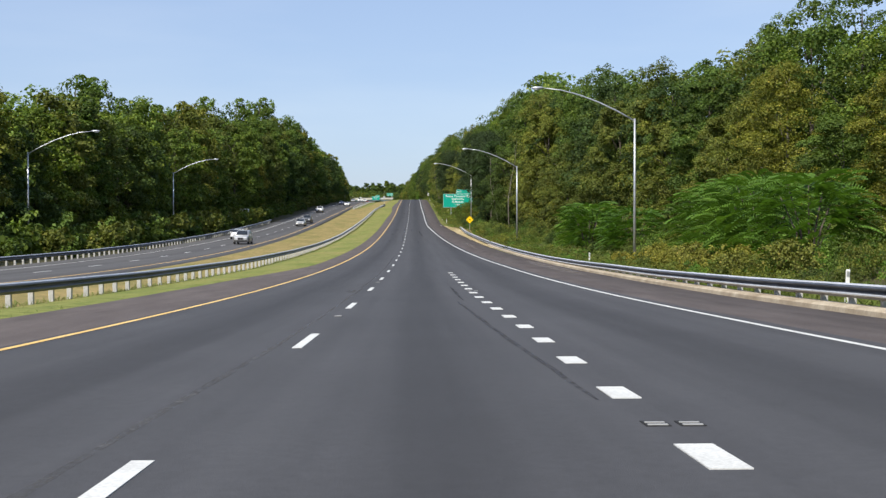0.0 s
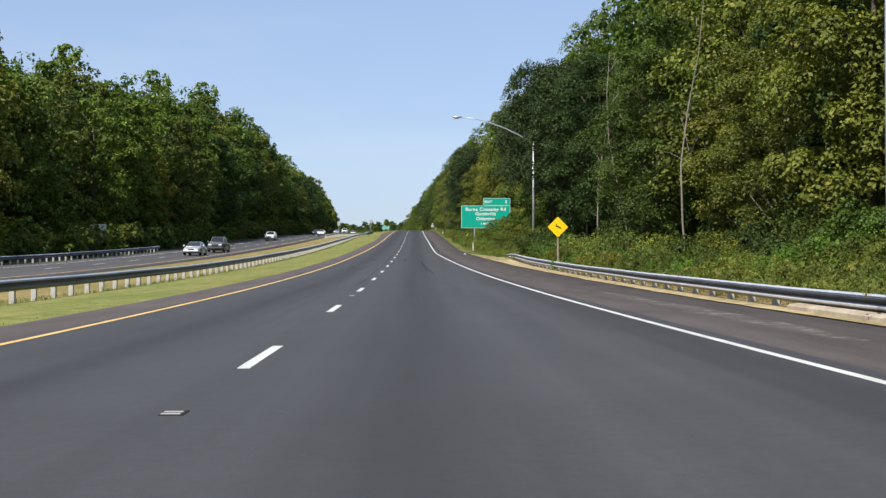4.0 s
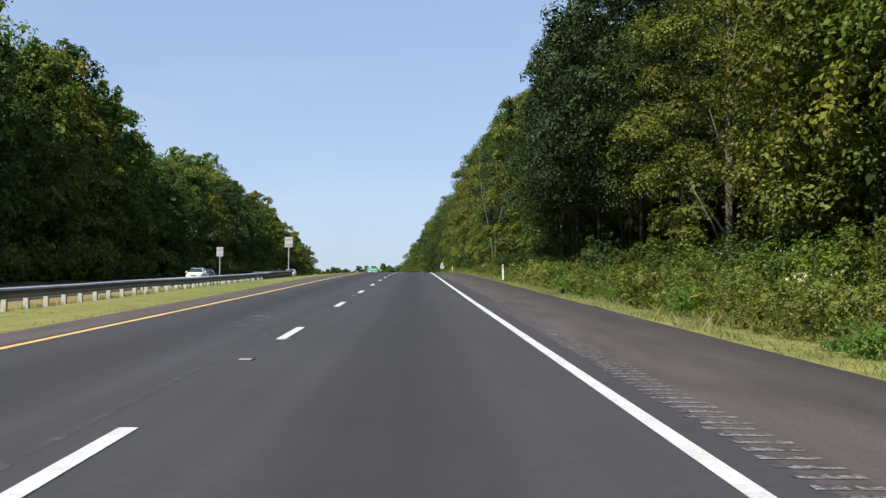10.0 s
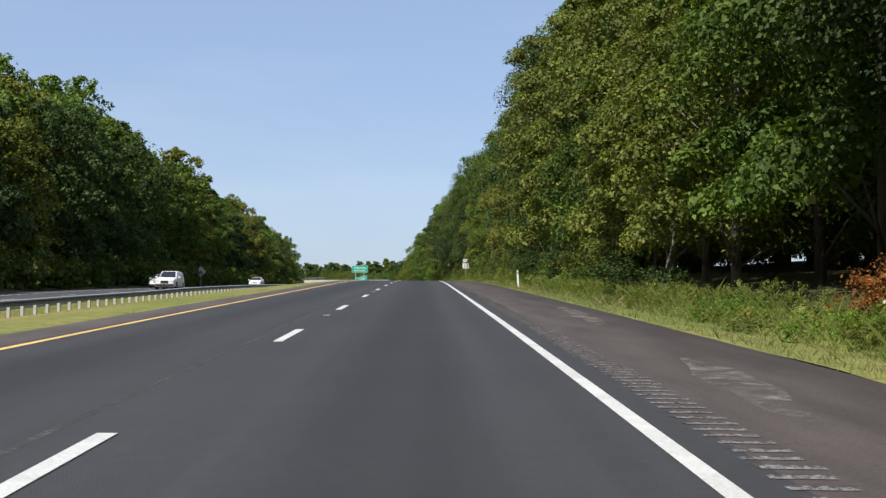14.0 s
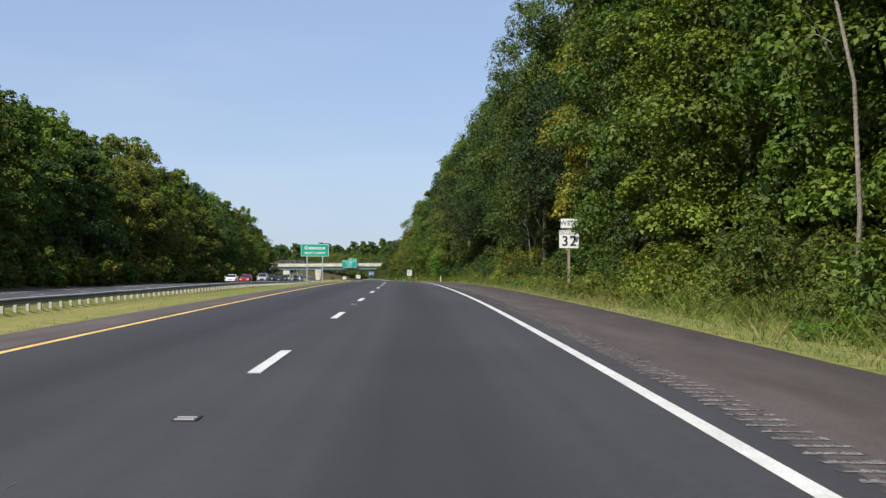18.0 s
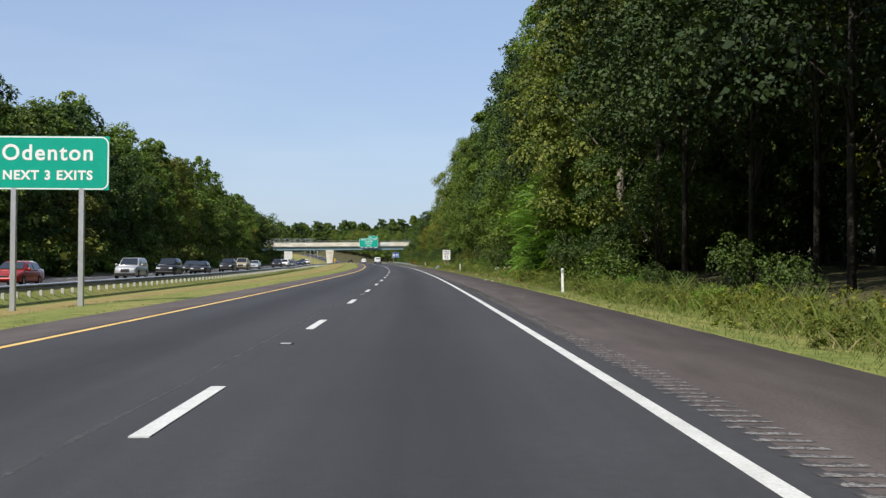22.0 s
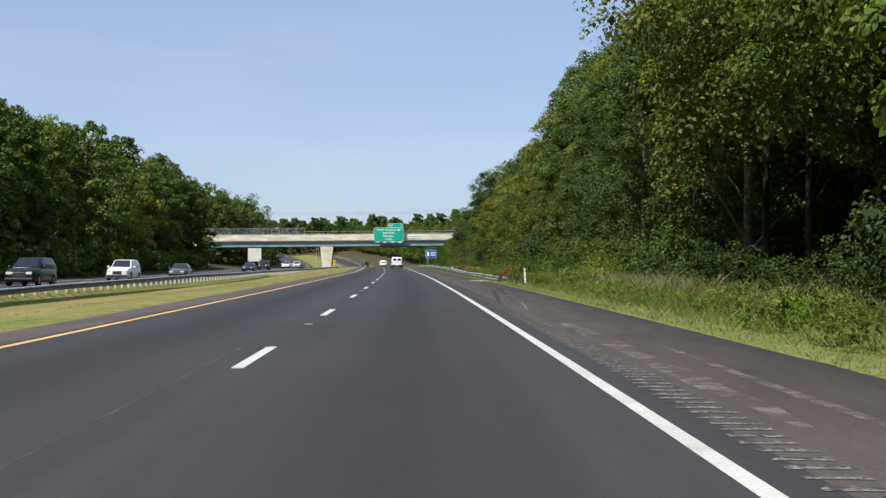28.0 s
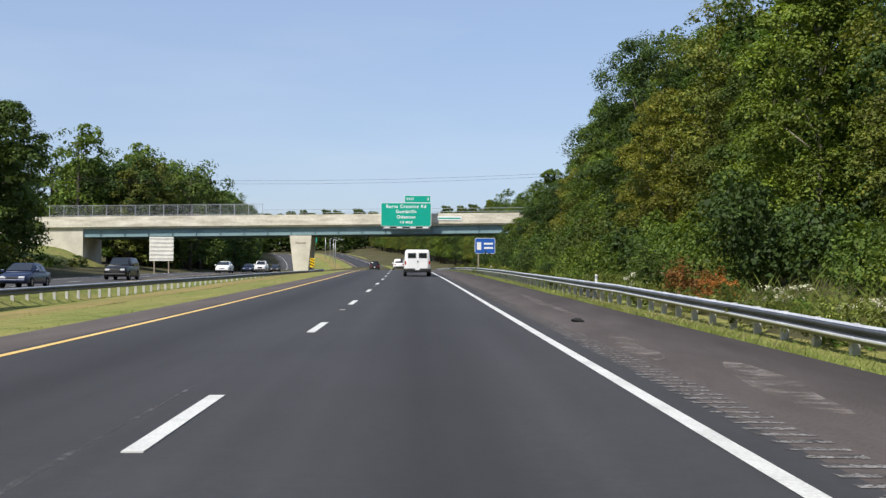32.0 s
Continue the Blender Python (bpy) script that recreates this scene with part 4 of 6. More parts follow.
while s < 1500:
    if not 1006 < s < 1084:
        sc = float(np.interp(s, HL_S, HL)) / 17.5
        plant_tree(MID2[int(rng.integers(4))], s + rng.uniform(-3, 3), float(opp_in(s)) - 20.5 - rng.uniform(0, 3), sc * rng.uniform(0.85, 1.05), parent=woods_l)
        plant_tree(FAR[int(rng.integers(4))], s, float(opp_in(s)) - rng.uniform(27, 33), sc * rng.uniform(0.98, 1.18), parent=woods_l)
    s += rng.uniform(6.5, 9.5)
for k in range(26):
    plant_tree(FARX[k % 3], 1492 + rng.uniform(0, 34), -44 + k * 5 + rng.uniform(-2, 2), rng.uniform(0.55, 0.8), parent=woods_r)
for s, u, sc, k in ((1039, 14.2, 0.42, 0), (1043, 16.0, 0.62, 4), (1034, 16.5, 0.7, 2), (1047, 13.6, 0.36, 7), (1030, 14.5, 0.45, 7)):
    plant_tree(NEAR[k], s, u, sc, "low leafy tree beside the bridge", group="trees along the verge")
for s, sc in ((672, 1.08), (681, 1.22), (694, 1.0)):
    plant_tree(LEFT[7], s, -39.0, sc, "tall yellowing tree over its neighbours", group="trees across the median")
plant_tree(LEFT[0], 856, -38.5, 1.3, "tall green forest tree over its neighbours", group="trees across the median")
for k in range(42):   # wood behind the bridge
    plant_tree(FAR[1], 1092 + k * 3.6 + rng.uniform(-1, 1), -35 - rng.uniform(0, 9) - (k % 3) * 7, rng.uniform(1.1, 1.38), parent=woods_l)
for s, u, sc in ((1000, -36, 1.0), (1010, -39.0, 1.05), (1019, -41.5, 1.1), (1004, -42, 1.1), (1015, -44, 1.15), (1030, -46, 1.15), (1041, -49, 1.15)):
    plant_tree(LEFT[(1, 3, 6)[int(s) % 3]], s, u, sc, "dark green forest tree before the bridge", group="trees across the median")
for k in range(130):   # the wooded rise where the road bends out of sight
    plant_tree(FARX[k % 3], 1530 + (k % 4) * 45 + rng.uniform(0, 40), -200 + k * 2.72 + rng.uniform(-4, 4), rng.uniform(0.9, 1.25), parent=woods_l)

# undergrowth at the foot of the wood
BUSH = []
for m in (M_LEAF, M_LEAF2, M_LEAFBRIGHT, M_LEAF, M_WEED, M_LEAFDARK, M_RUST, M_GOLD):
    lob = [((rng.uniform(-0.9, 0.9), rng.uniform(-0.9, 0.9), rng.uniform(0.2, 1.3)), (rng.uniform(0.5, 0.95),) * 3) for _ in range(8)]
    BUSH.append(quads_mesh("shrub", crown_quads(lob, 8, 34, 0.088, TO_L, core=8, big=2.0), m))
BUSH_L = [quads_mesh("shrub", crown_quads([((rng.uniform(-0.9, 0.9), rng.uniform(-0.9, 0.9), rng.uniform(0.2, 1.3)), (rng.uniform(0.5, 0.95),) * 3) for _ in range(8)], 4, 14, 0.22, TO_R, core=4, big=1.8), m) for m in (M_LEAF, M_LEAF2, M_LEAF)]
# rear thickets; the second kind has shade worked into its leaf colour
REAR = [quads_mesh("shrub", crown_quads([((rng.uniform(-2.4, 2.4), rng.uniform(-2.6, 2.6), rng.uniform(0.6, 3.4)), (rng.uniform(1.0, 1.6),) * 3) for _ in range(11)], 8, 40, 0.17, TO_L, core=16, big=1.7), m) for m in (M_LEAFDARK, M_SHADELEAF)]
LOWWEED = []
for m, hi in ((M_WEED, 0.55), (M_LEAFBRIGHT, 0.4), (M_WEED, 0.7), (M_BLADE, 0.4), (M_LEAF2, 0.6)):
    lob = [((rng.uniform(-0.7, 0.7), rng.uniform(-1.3, 1.3), rng.uniform(0.1, hi)), (rng.uniform(0.22, 0.42), rng.uniform(0.22, 0.42), rng.uniform(0.25, 0.5))) for _ in range(14)]
    LOWWEED.append(quads_mesh("weeds", crown_quads(lob, 5, 24, 0.058, TO_L, aspect=0.42, core=3, big=2.0), m))
under = tagged(new("undergrowth"), "tangled green shrubs and weeds at the foot of the wood", "undergrowth", kind="stuff")
s = -30.0
while s < 1090:
    if not near_bridge(s):
        u1, u0 = float(np.interp(s, FR_S, FR)) - 1.6, float(pave_u(s)) + 2.2
        if 857 < s:
            u0 = 8.7
        if s < 216:
            u0 = float(RAIL_R(s)) + 2.1
        gloom = gloomy(s)
        for f in (0, 0.5, 1) if s < 175 else (0, 1):
            if f == 1 and gloom and rng.random() < 0.85 or f == 0 and s > 296 and rng.random() < (0.93 if gloom else 0.5):
                continue
            u = u0 + (u1 - u0) * (0.18 + 0.82 * f) + rng.uniform(-0.5, 0.5)
            k = int(rng.integers(6)) if rng.random() > (0.08 if 868 < s < 886 else 0.03 if 880 < s < 960 else 0.012) else 6
            if k == 6 and f:
                k = 1
            # dark-leaved shrubs in gloomy stretches stand in for shade
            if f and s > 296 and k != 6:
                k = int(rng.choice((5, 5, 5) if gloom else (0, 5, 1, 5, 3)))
            sc = (0.40 + 0.75 * f) * rng.uniform(0.55, 1.25) * (0.85 if gloom else 1.0)
            if f == 0 and s > 296:
                sc *= 0.7
            if 236 < s < 283 and u < 14.5:
                sc *= 0.55
            child("shrub", BUSH[k], under, road_pose(s + rng.uniform(-1, 1), u, float(ground_h(np.array(s), np.array(u))) - 0.1, rng.uniform(-60, 60)) @ Matrix.Diagonal((sc, sc, sc * rng.uniform(0.8, 1.2), 1)))
        for _ in range(2 if rng.random() < 0.6 else 1):
            u = u0 + rng.uniform(-0.7, 1.3)
            sc = rng.uniform(0.7, 1.3) * (1.15 if 283 < s < 352 else 0.7 if gloom else 0.85 if s > 352 else 1.0)
            child("weeds", LOWWEED[int(rng.integers(5))], under, road_pose(s + rng.uniform(-1, 1), u, float(ground_h(np.array(s), np.array(u))) - 0.05, rng.uniform(-60, 60)) @ Matrix.Diagonal((sc, sc, sc * rng.uniform(0.7, 1.3), 1)))
    s += rng.uniform(1.7, 2.6)
for a, u, sc in ((869, 8.5, 0.5), (873, 8.4, 0.6), (875.5, 8.8, 0.7), (880, 8.9, 0.6), (882.5, 8.5, 0.5), (934.5, 8.9, 0.6), (936.5, 9.1, 0.75), (404, 8.6, 0.6), (408, 8.9, 0.8), (411, 8.7, 0.6)):   # rusty shrubs
    child("shrub", BUSH[6], under, road_pose(a, u, float(ground_h(np.array(a), np.array(u))) - 0.1, rng.uniform(-60, 60)) @ Matrix.Diagonal((sc, sc, sc, 1)))
for a, u, sc, k in ((262, 10.2, 1.5, 0), (264, 11.6, 1.8, 1), (259, 11.0, 1.5, 3), (256, 9.5, 1.1, 1), (266, 9.4, 1.25, 0), (252, 9.0, 1.0, 3), (270, 11.8, 1.6, 1), (247, 9.5, 1.1, 0), (268, 12.8, 2.0, 3), (262, 13.0, 2.1, 0), (243, 9.3, 0.9, 1), (276, 11.4, 1.05, 1), (273, 11.6, 1.2, 0), (250, 11.5, 1.5, 1), (204.5, 9.7, 1.35, 5), (207.5, 10.3, 1.25, 5), (206, 9.0, 0.9, 1), (201.5, 10.4, 1.5, 5), (44, 12.4, 0.8, 7), (47.5, 13.0, 0.9, 7), (51, 12.2, 0.7, 7), (54, 13.1, 0.95, 7), (58, 12.5, 0.75, 7), (62, 13.2, 0.9, 7), (66, 12.6, 0.65, 7), (41, 13.4, 1.0, 7), (72, 12.6, 0.6, 7), (171, 9.9, 0.7, 7), (175, 10.3, 0.8, 2), (178.5, 9.7, 0.55, 7), (182, 10.2, 0.75, 4), (186, 9.8, 0.6, 2), (190, 10.3, 0.8, 4), (167, 10.4, 0.9, 4), (195, 9.9, 0.6, 7)):   # shrubs that hide a corner of the guide sign
    child("shrub", BUSH[k], under, road_pose(a, u, float(ground_h(np.array(a), np.array(u))) - 0.1, rng.uniform(-60, 60)) @ Matrix.Diagonal((sc, sc, sc, 1)))
for a in np.arange(864, 1046, 2.4):   # tall shrubs close behind the second guardrail
    if 915 < a < 938:
        continue
    for u_, lo, hi in ((9.8, 0.7, 1.35), (12.0, 1.2, 1.9)):
        if u_ < 10 and rng.random() < 0.3:
            continue
        u, sc = u_ + rng.uniform(-0.6, 0.6), rng.uniform(lo, hi)
        child("shrub", BUSH[int(rng.choice((0, 1, 3, 5, 5)))], under, road_pose(a + rng.uniform(-1, 1), u, float(ground_h(np.array(a), np.array(u))) - 0.1, rng.uniform(-60, 60)) @ Matrix.Diagonal((sc, sc, sc * rng.uniform(0.9, 1.3), 1)))
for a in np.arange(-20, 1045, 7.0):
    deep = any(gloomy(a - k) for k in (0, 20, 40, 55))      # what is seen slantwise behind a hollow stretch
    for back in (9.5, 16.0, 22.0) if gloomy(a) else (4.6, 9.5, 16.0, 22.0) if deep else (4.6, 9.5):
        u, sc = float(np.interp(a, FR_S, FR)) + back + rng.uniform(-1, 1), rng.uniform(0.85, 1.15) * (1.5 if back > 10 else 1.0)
        # gloomy stretches take the thicket darkened to imitate shade
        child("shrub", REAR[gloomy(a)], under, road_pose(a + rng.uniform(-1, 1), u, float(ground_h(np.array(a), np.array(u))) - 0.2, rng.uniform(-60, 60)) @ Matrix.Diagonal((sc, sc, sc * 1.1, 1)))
FLOWERS = []
for _ in range(2):
    lob = [((rng.uniform(-0.8, 0.8), rng.uniform(-0.8, 0.8), rng.uniform(0.5, 0.9)), (rng.uniform(0.2, 0.4), rng.uniform(0.2, 0.4), 0.15)) for _ in range(7)]
    FLOWERS.append(quads_mesh("flower_heads", crown_quads(lob, 5, 12, 0.045, TO_L, 0.1, 0.9, 0), M_FLOWER))
flowers = tagged(new("wildflowers"), "white flowering weeds at the foot of the wood", "wildflowers", kind="stuff")
for s, u, sc in ((402, 8.0, 0.8), (404.5, 8.3, 0.9), (406.5, 7.9, 0.7), (923.0, 9.3, 0.7), (928.5, 9.2, 0.75), (944, 9.0, 0.9), (712, 7.6, 0.7), (560.5, 7.4, 0.5), (299, 9.5, 0.7), (304, 9.0, 0.8), (318, 8.6, 0.7)):
    m = road_pose(s, u, float(ground_h(np.array(s), np.array(u))), rng.uniform(-60, 60)) @ Matrix.Diagonal((sc, sc, sc * 1.1, 1))
    child("weeds", LOWWEED[0], flowers, m @ Matrix.Diagonal((1.1, 1.1, 1.2, 1)))
    child("flower_heads", FLOWERS[int(s) % 2], flowers, m)
under_l = tagged(new("undergrowth"), "dark shrubs along the wood beyond the oncoming lanes", "undergrowth", kind="stuff")
s = 0.0
while s < 1004:
    for _ in range(2):
        u = float(opp_in(s)) - rng.uniform(12.6, 16)
        sc = rng.uniform(1.0, 2.0)
        child("shrub", BUSH_L[int(rng.integers(3))], under_l, road_pose(s, u, float(ground_h(np.array(s), np.array(u))) - 0.2, 180 + rng.uniform(-60, 60)) @ Matrix.Diagonal((sc, sc, sc, 1)))
    s += rng.uniform(3.0, 5.0)


# ---- grass blades ----
def blades(name, n, s0, s1, uf0, uf1, height, mat, label, width=0.006, lean=0.45, patch=None):
    """Grass in tufts; patch: share of the ground that it takes, in drifts."""
    ss = rng.uniform(s0, s1, n)
    f = rng.random(n)
    uu = uf0(ss) * (1 - f) + uf1(ss) * f
    clump = np.array([0.5 + 0.5 * noise.noise((a * 0.7, b * 1.1, 2.0)) for a, b in zip(ss, uu)])
    drift = np.array([0.5 + 0.5 * noise.noise((a * 0.16, b * 0.5, height * 9)) for a, b in zip(ss, uu)])
    if patch is not None:
        ok = drift + rng.normal(0, 0.05, n) < patch
        ss, uu, clump, drift = ss[ok], uu[ok], clump[ok], drift[ok]
        n = len(ss)
    base = rp(ss, uu, ground_h(ss, uu) + 0.01)
    hh = height * rng.uniform(0.4, 1.2, n) * (0.35 + 1.2 * clump)
    a = rng.uniform(0, 2 * math.pi, n)
    side = np.stack([np.cos(a), np.sin(a), 0 * a], 1) * (width * rng.uniform(0.7, 1.4, n))[:, None]
    tip = base + np.stack([rng.normal(0, lean, n) * hh, rng.normal(0, lean, n) * hh, hh], 1)
    mid = base * 0.5 + tip * 0.5 + np.array([0, 0, 0.10]) * hh[:, None]
    q = np.stack([base - side, base + side, mid + side * 0.8, tip], 1)
    ob = new(name, quads_mesh(name, (q, 0.72 + 0.5 * drift + 0.1 * clump), mat))
    return tagged(ob, label, "grass", kind="stuff")


edge_grass = lambda w: (lambda s: pave_u(s) + w)
blades("roadside_grass", 6000, 130, 222, lambda s: pave_u(s) + 0.1, lambda s: RAIL_R(s) + 0.6, 0.09, M_STRAW, "sparse dry grass under the guardrail", 0.006, 0.6)
blades("roadside_grass", 80000, 205, 860, edge_grass(0.02), edge_grass(1.5), 0.12, M_BLADE, "short pale green grass along the shoulder", 0.007)
blades("roadside_grass", 90000, 218, 860, edge_grass(1.0), edge_grass(3.6), 0.28, M_WEED, "rough green grass before the wood", 0.006, 0.55)
blades("roadside_grass", 22000, 230, 860, edge_grass(0.1), edge_grass(2.6), 0.30, M_STRAW, "seeding straw-coloured grass along the shoulder", 0.006, 0.5, 0.45)
blades("roadside_grass", 60000, 840, 1050, edge_grass(0.02), edge_grass(2.6), 0.15, M_BLADE, "rough green grass under the guardrail", 0.005)
blades("roadside_grass", 16000, 850, 1050, edge_grass(0.1), edge_grass(2.2), 0.20, M_STRAW, "seeding straw-coloured grass under the guardrail", 0.005, 0.5, 0.5)
blades("tall_weeds", 50000, 205, 1050, lambda s: np.where(s > 850, 8.3, pave_u(s) + 1.6), lambda s: np.interp(s, FR_S, FR) - 1.0, 0.55, M_WEED, "tall green weeds before the trees", 0.005, 0.4)
blades("tall_grass", 15000, 128, 218, lambda s: RAIL_R(s) + 0.35, lambda s: RAIL_R(s) + 1.9, 0.36, M_STRAW, "dry straw-coloured grass behind the guardrail", 0.006)
blades("tall_grass", 2500, 272, 300, lambda s: 0 * s + 8.0, lambda s: 0 * s + 12, 0.35, M_STRAW, "dry straw-coloured grass round the sign post", 0.006)
blades("tall_grass", 2600, 822, 850, lambda s: 0 * s + 8.0, lambda s: 0 * s + 10.5, 0.5, M_STRAW, "dry straw-coloured grass before the trees", 0.006)
blades("tall_weeds", 24000, -10, 216, lambda s: RAIL_R(s) + np.where(s > 140, 1.5, 0.3), lambda s: RAIL_R(s) + 3.2, 0.5, M_WEED, "tall weeds behind the guardrail", 0.007)
blades("median_grass", 80000, 0, 1000, lambda s: left_pave(s) - 0.05, lambda s: left_pave(s) - 4.2, 0.06, M_BLADE, "short pale green grass along the median", 0.009)
blades("median_grass", 12000, 0, 372, lambda s: RAIL_L(s) + 0.3, lambda s: RAIL_L(s) - 0.7, 0.16, M_BLADE, "longer grass under the median guardrail", 0.008)
blades("median_grass", 30000, 372, 1040, lambda s: RAIL_F(s) + 0.9, lambda s: RAIL_F(s) - 0.9, 0.15, M_WEED, "longer green grass under the median guardrail", 0.009)


# ---- rumble strip, kerb, patches ----
rumble_s = np.arange(205, 1040, 0.305)


def shoulder_h(s, u):
    return np.minimum(0.0, -0.03 * (u - edge_u(s) - 0.40) / (pave_u(s) - edge_u(s) - 0.40))


def bars(n, u_a, u_b, off, depth, lift, keep):
    """Short ragged pieces of each milled bar, from u_a to u_b beyond the edge line."""
    w = (u_b - u_a) / n
    ss = np.repeat(rumble_s, n) + np.repeat(rng.uniform(-0.012, 0.012, len(rumble_s)), n) + off
    uu = edge_u(ss) + u_a + np.tile(np.arange(n) * w, len(rumble_s)) + np.repeat(rng.uniform(-0.025, 0.025, len(rumble_s)), n)
    ok = rng.random(len(ss)) < keep
    ss, uu = ss[ok], uu[ok]
    d = depth * rng.uniform(0.35, 1.3, (2, len(ss)))
    return np.stack([rp(a, u, shoulder_h(a, u) + lift) for a, u in ((ss, uu), (ss, uu + w), (ss + d[1], uu + w), (ss + d[0], uu))], 1)


M_SCRAPED = surface("scraped_asphalt", (0.12, 0.113, 0.11), (0.31, 0.30, 0.29), 9.0, 40, 0.9, 0, 0.2, 0.5)
M_GROOVE = surface("milled_groove", (0.054, 0.050, 0.050), (0.074, 0.067, 0.065), 5.0, 30, 0.9, 0, 0.2, 0.5)
child("rumble_groove", quads_mesh("rumble_groove", bars(3, 0.32, 0.68, 0.03, 0.13, 0.003, 1.0), M_GROOVE), sh_r, None, "milled grooves across the shoulder", "stuff")
rumble = child("rumble_strip", quads_mesh("rumble_strip", bars(8, 0.32, 0.69, 0.0, 0.11, 0.005, 0.97), M_SCRAPED), sh_r, None, "pale scraped lips of the milled grooves", "stuff")
ks = np.arange(-50, 141, 3.0)
M_KERB = surface("cream_kerb_concrete", (0.27, 0.21, 0.14), (0.50, 0.43, 0.32), 0.9, 14, 0.9, 0, 0.3, 0.4)
kp = [(0.36, -0.1), (0.34, 0.08), (0.29, 0.12), (-0.1, 0.15), (-0.12, -0.1)]
kerb = tagged(new("kerb", grid_mesh("kerb", np.stack([rp(ks, RAIL_R(ks) - o, h) for o, h in kp], 1), M_KERB, False)), "low stained concrete kerb under the guardrail", "kerb", kind="structure")


# ---- lamps ----
def street_lamp(s, u, side, height, arm, rise, label):
    """Tapered pole with a long rising arm; side: -1 if the arm reaches to the left."""
    t = tagged(new("street_lamp"), label, "street lamp", "street lamps")
    t.matrix_basis = road_pose(s, u, float(ground_h(np.array(s), np.array(u))))
    g = -float(ground_h(np.array(s), np.array(u)))
    h = height + g
    part("pole", tube_bm([(0, 0, -0.3), (0, 0, h * 0.5), (0, 0, h + 0.15)], [0.10, 0.082, 0.06], 12), M_ALU, t, smooth=True)
    part("base_plate", box_bm(-0.2, 0.2, -0.2, 0.2, -0.05, 0.05, 0.02), M_ALU, t)
    pts = [(side * arm * f, 0, h + rise * (1 - (1 - f) ** 1.7)) for f in (0, 0.2, 0.4, 0.6, 0.8, 1.0)]
    part("arm", tube_bm(pts, [0.055, 0.05, 0.045, 0.04, 0.035, 0.03], 8), M_ALU, t, smooth=True)
    bm = bmesh.new()
    bmesh.ops.create_uvsphere(bm, u_segments=14, v_segments=8, radius=1)
    bmesh.ops.transform(bm, matrix=Matrix.LocRotScale((side * (arm + 0.3), 0, h + rise), None, (0.42, 0.17, 0.10)), verts=bm.verts)
    head = part("luminaire", bm, M_ALU, t, "grey cobra-head luminaire", smooth=True)
    bm = bmesh.new()
    bmesh.ops.create_uvsphere(bm, u_segments=12, v_segments=6, radius=1)
    bmesh.ops.transform(bm, matrix=Matrix.LocRotScale((side * (arm + 0.38), 0, h + rise - 0.07), None, (0.24, 0.13, 0.08)), verts=bm.verts)
    part("lens", bm, M_LENSCLEAR, t, "clear glass lens", smooth=True)
    return t


for s, u, h, r in ((76.2, 13.9, 9.25, 2.1), (143, 12.0, 9.2, 2.2), (210.5, 9.75, 9.4, 2.1)):
    street_lamp(s, u, -1, h, 5.9, r, "tall aluminium street lamp with a long arm")
for s, u in ((1290, -12.0), (1320, -11.6), (1352, -11.2), (1388, -10.8)):
    street_lamp(s, u, 1, 8.6, 1.8, 0.4, "grey street lamp far beyond the bridge")
for s, u in ((111, -35.8), (175, -35.3)):
    street_lamp(s, u, 1, 9.2, 5.9, 2.1, "tall aluminium street lamp across the median")


# ---- signs ----
def posts_for(t, xs, top, s, u, mat, r=0.06, kind="round", dip=0.4):
    for x in xs:
        g = float(ground_h(np.array(s), np.array(u + x))) - dip
        bm = tube_bm([(x, 0.06, g), (x, 0.06, top)], [r, r], 10) if kind == "round" else box_bm(x - r, x + r, 0.06 - r, 0.06 + r, g, top, 0.01)
        part("post", bm, mat, t)


def bordered_plate(t, w, h, x, z, face, border, name="panel", r=0.12, y=0.0, line=0.035, inset=0.0, label="", square=False):
    if square:      # a square-cornered board, with the border's rounded corners drawn on it
        p = part(name, rounded_plate_bm(w, h, y - 0.012, y + 0.012, 0.025, x, z), face, t, label)
        part("border", rounded_plate_bm(w - 0.02, h - 0.02, y - 0.0148, y - 0.008, r, x, z + 0.01), border, p)
    else:
        p = part(name, rounded_plate_bm(w, h, y - 0.012, y + 0.012, r, x, z), border, t, label)
    part("sign_face", rounded_plate_bm(w - 2 * (line + inset), h - 2 * (line + inset), y - 0.017, y - 0.01, max(0.02, r - line), x, z + line + inset), face, p)
    return p


def guide_sign(s, u, w, h, z, label, lines, tab=None, post_x=None):
    t = tagged(new("guide_sign"), label, "road sign")
    t.matrix_basis = road_pose(s, u)
    bordered_plate(t, w, h, 0, z, M_GREENSIGN, M_WHITESHEET, r=0.22, line=0.05, label="green sign panel with white border", square=True)
    for text, size, x, dz in lines:
        words(text, size, M_WHITESHEET, t, x, z + dz, bold=0.012)
    if tab:
        tw, th, tx, texts = tab
        bordered_plate(t, tw, th, tx, z + h + 0.01, M_GREENSIGN, M_WHITESHEET, "exit_tab", 0.12, line=0.045, square=True)
        for text, size, x in texts:
            words(text, size, M_WHITESHEET, t, x, z + h + th / 2, bold=0.010)
    for k in range(3):
        part("stiffener", box_bm(-w / 2 + 0.2, w / 2 - 0.2, 0.013, 0.05, z + h * (0.2 + 0.3 * k), z + h * (0.2 + 0.3 * k) + 0.06), M_ALU, t)
    if post_x:
        posts_for(t, post_x, z + h * 0.9, s, u, M_ALU, 0.075, "square", 0.6)
    return t


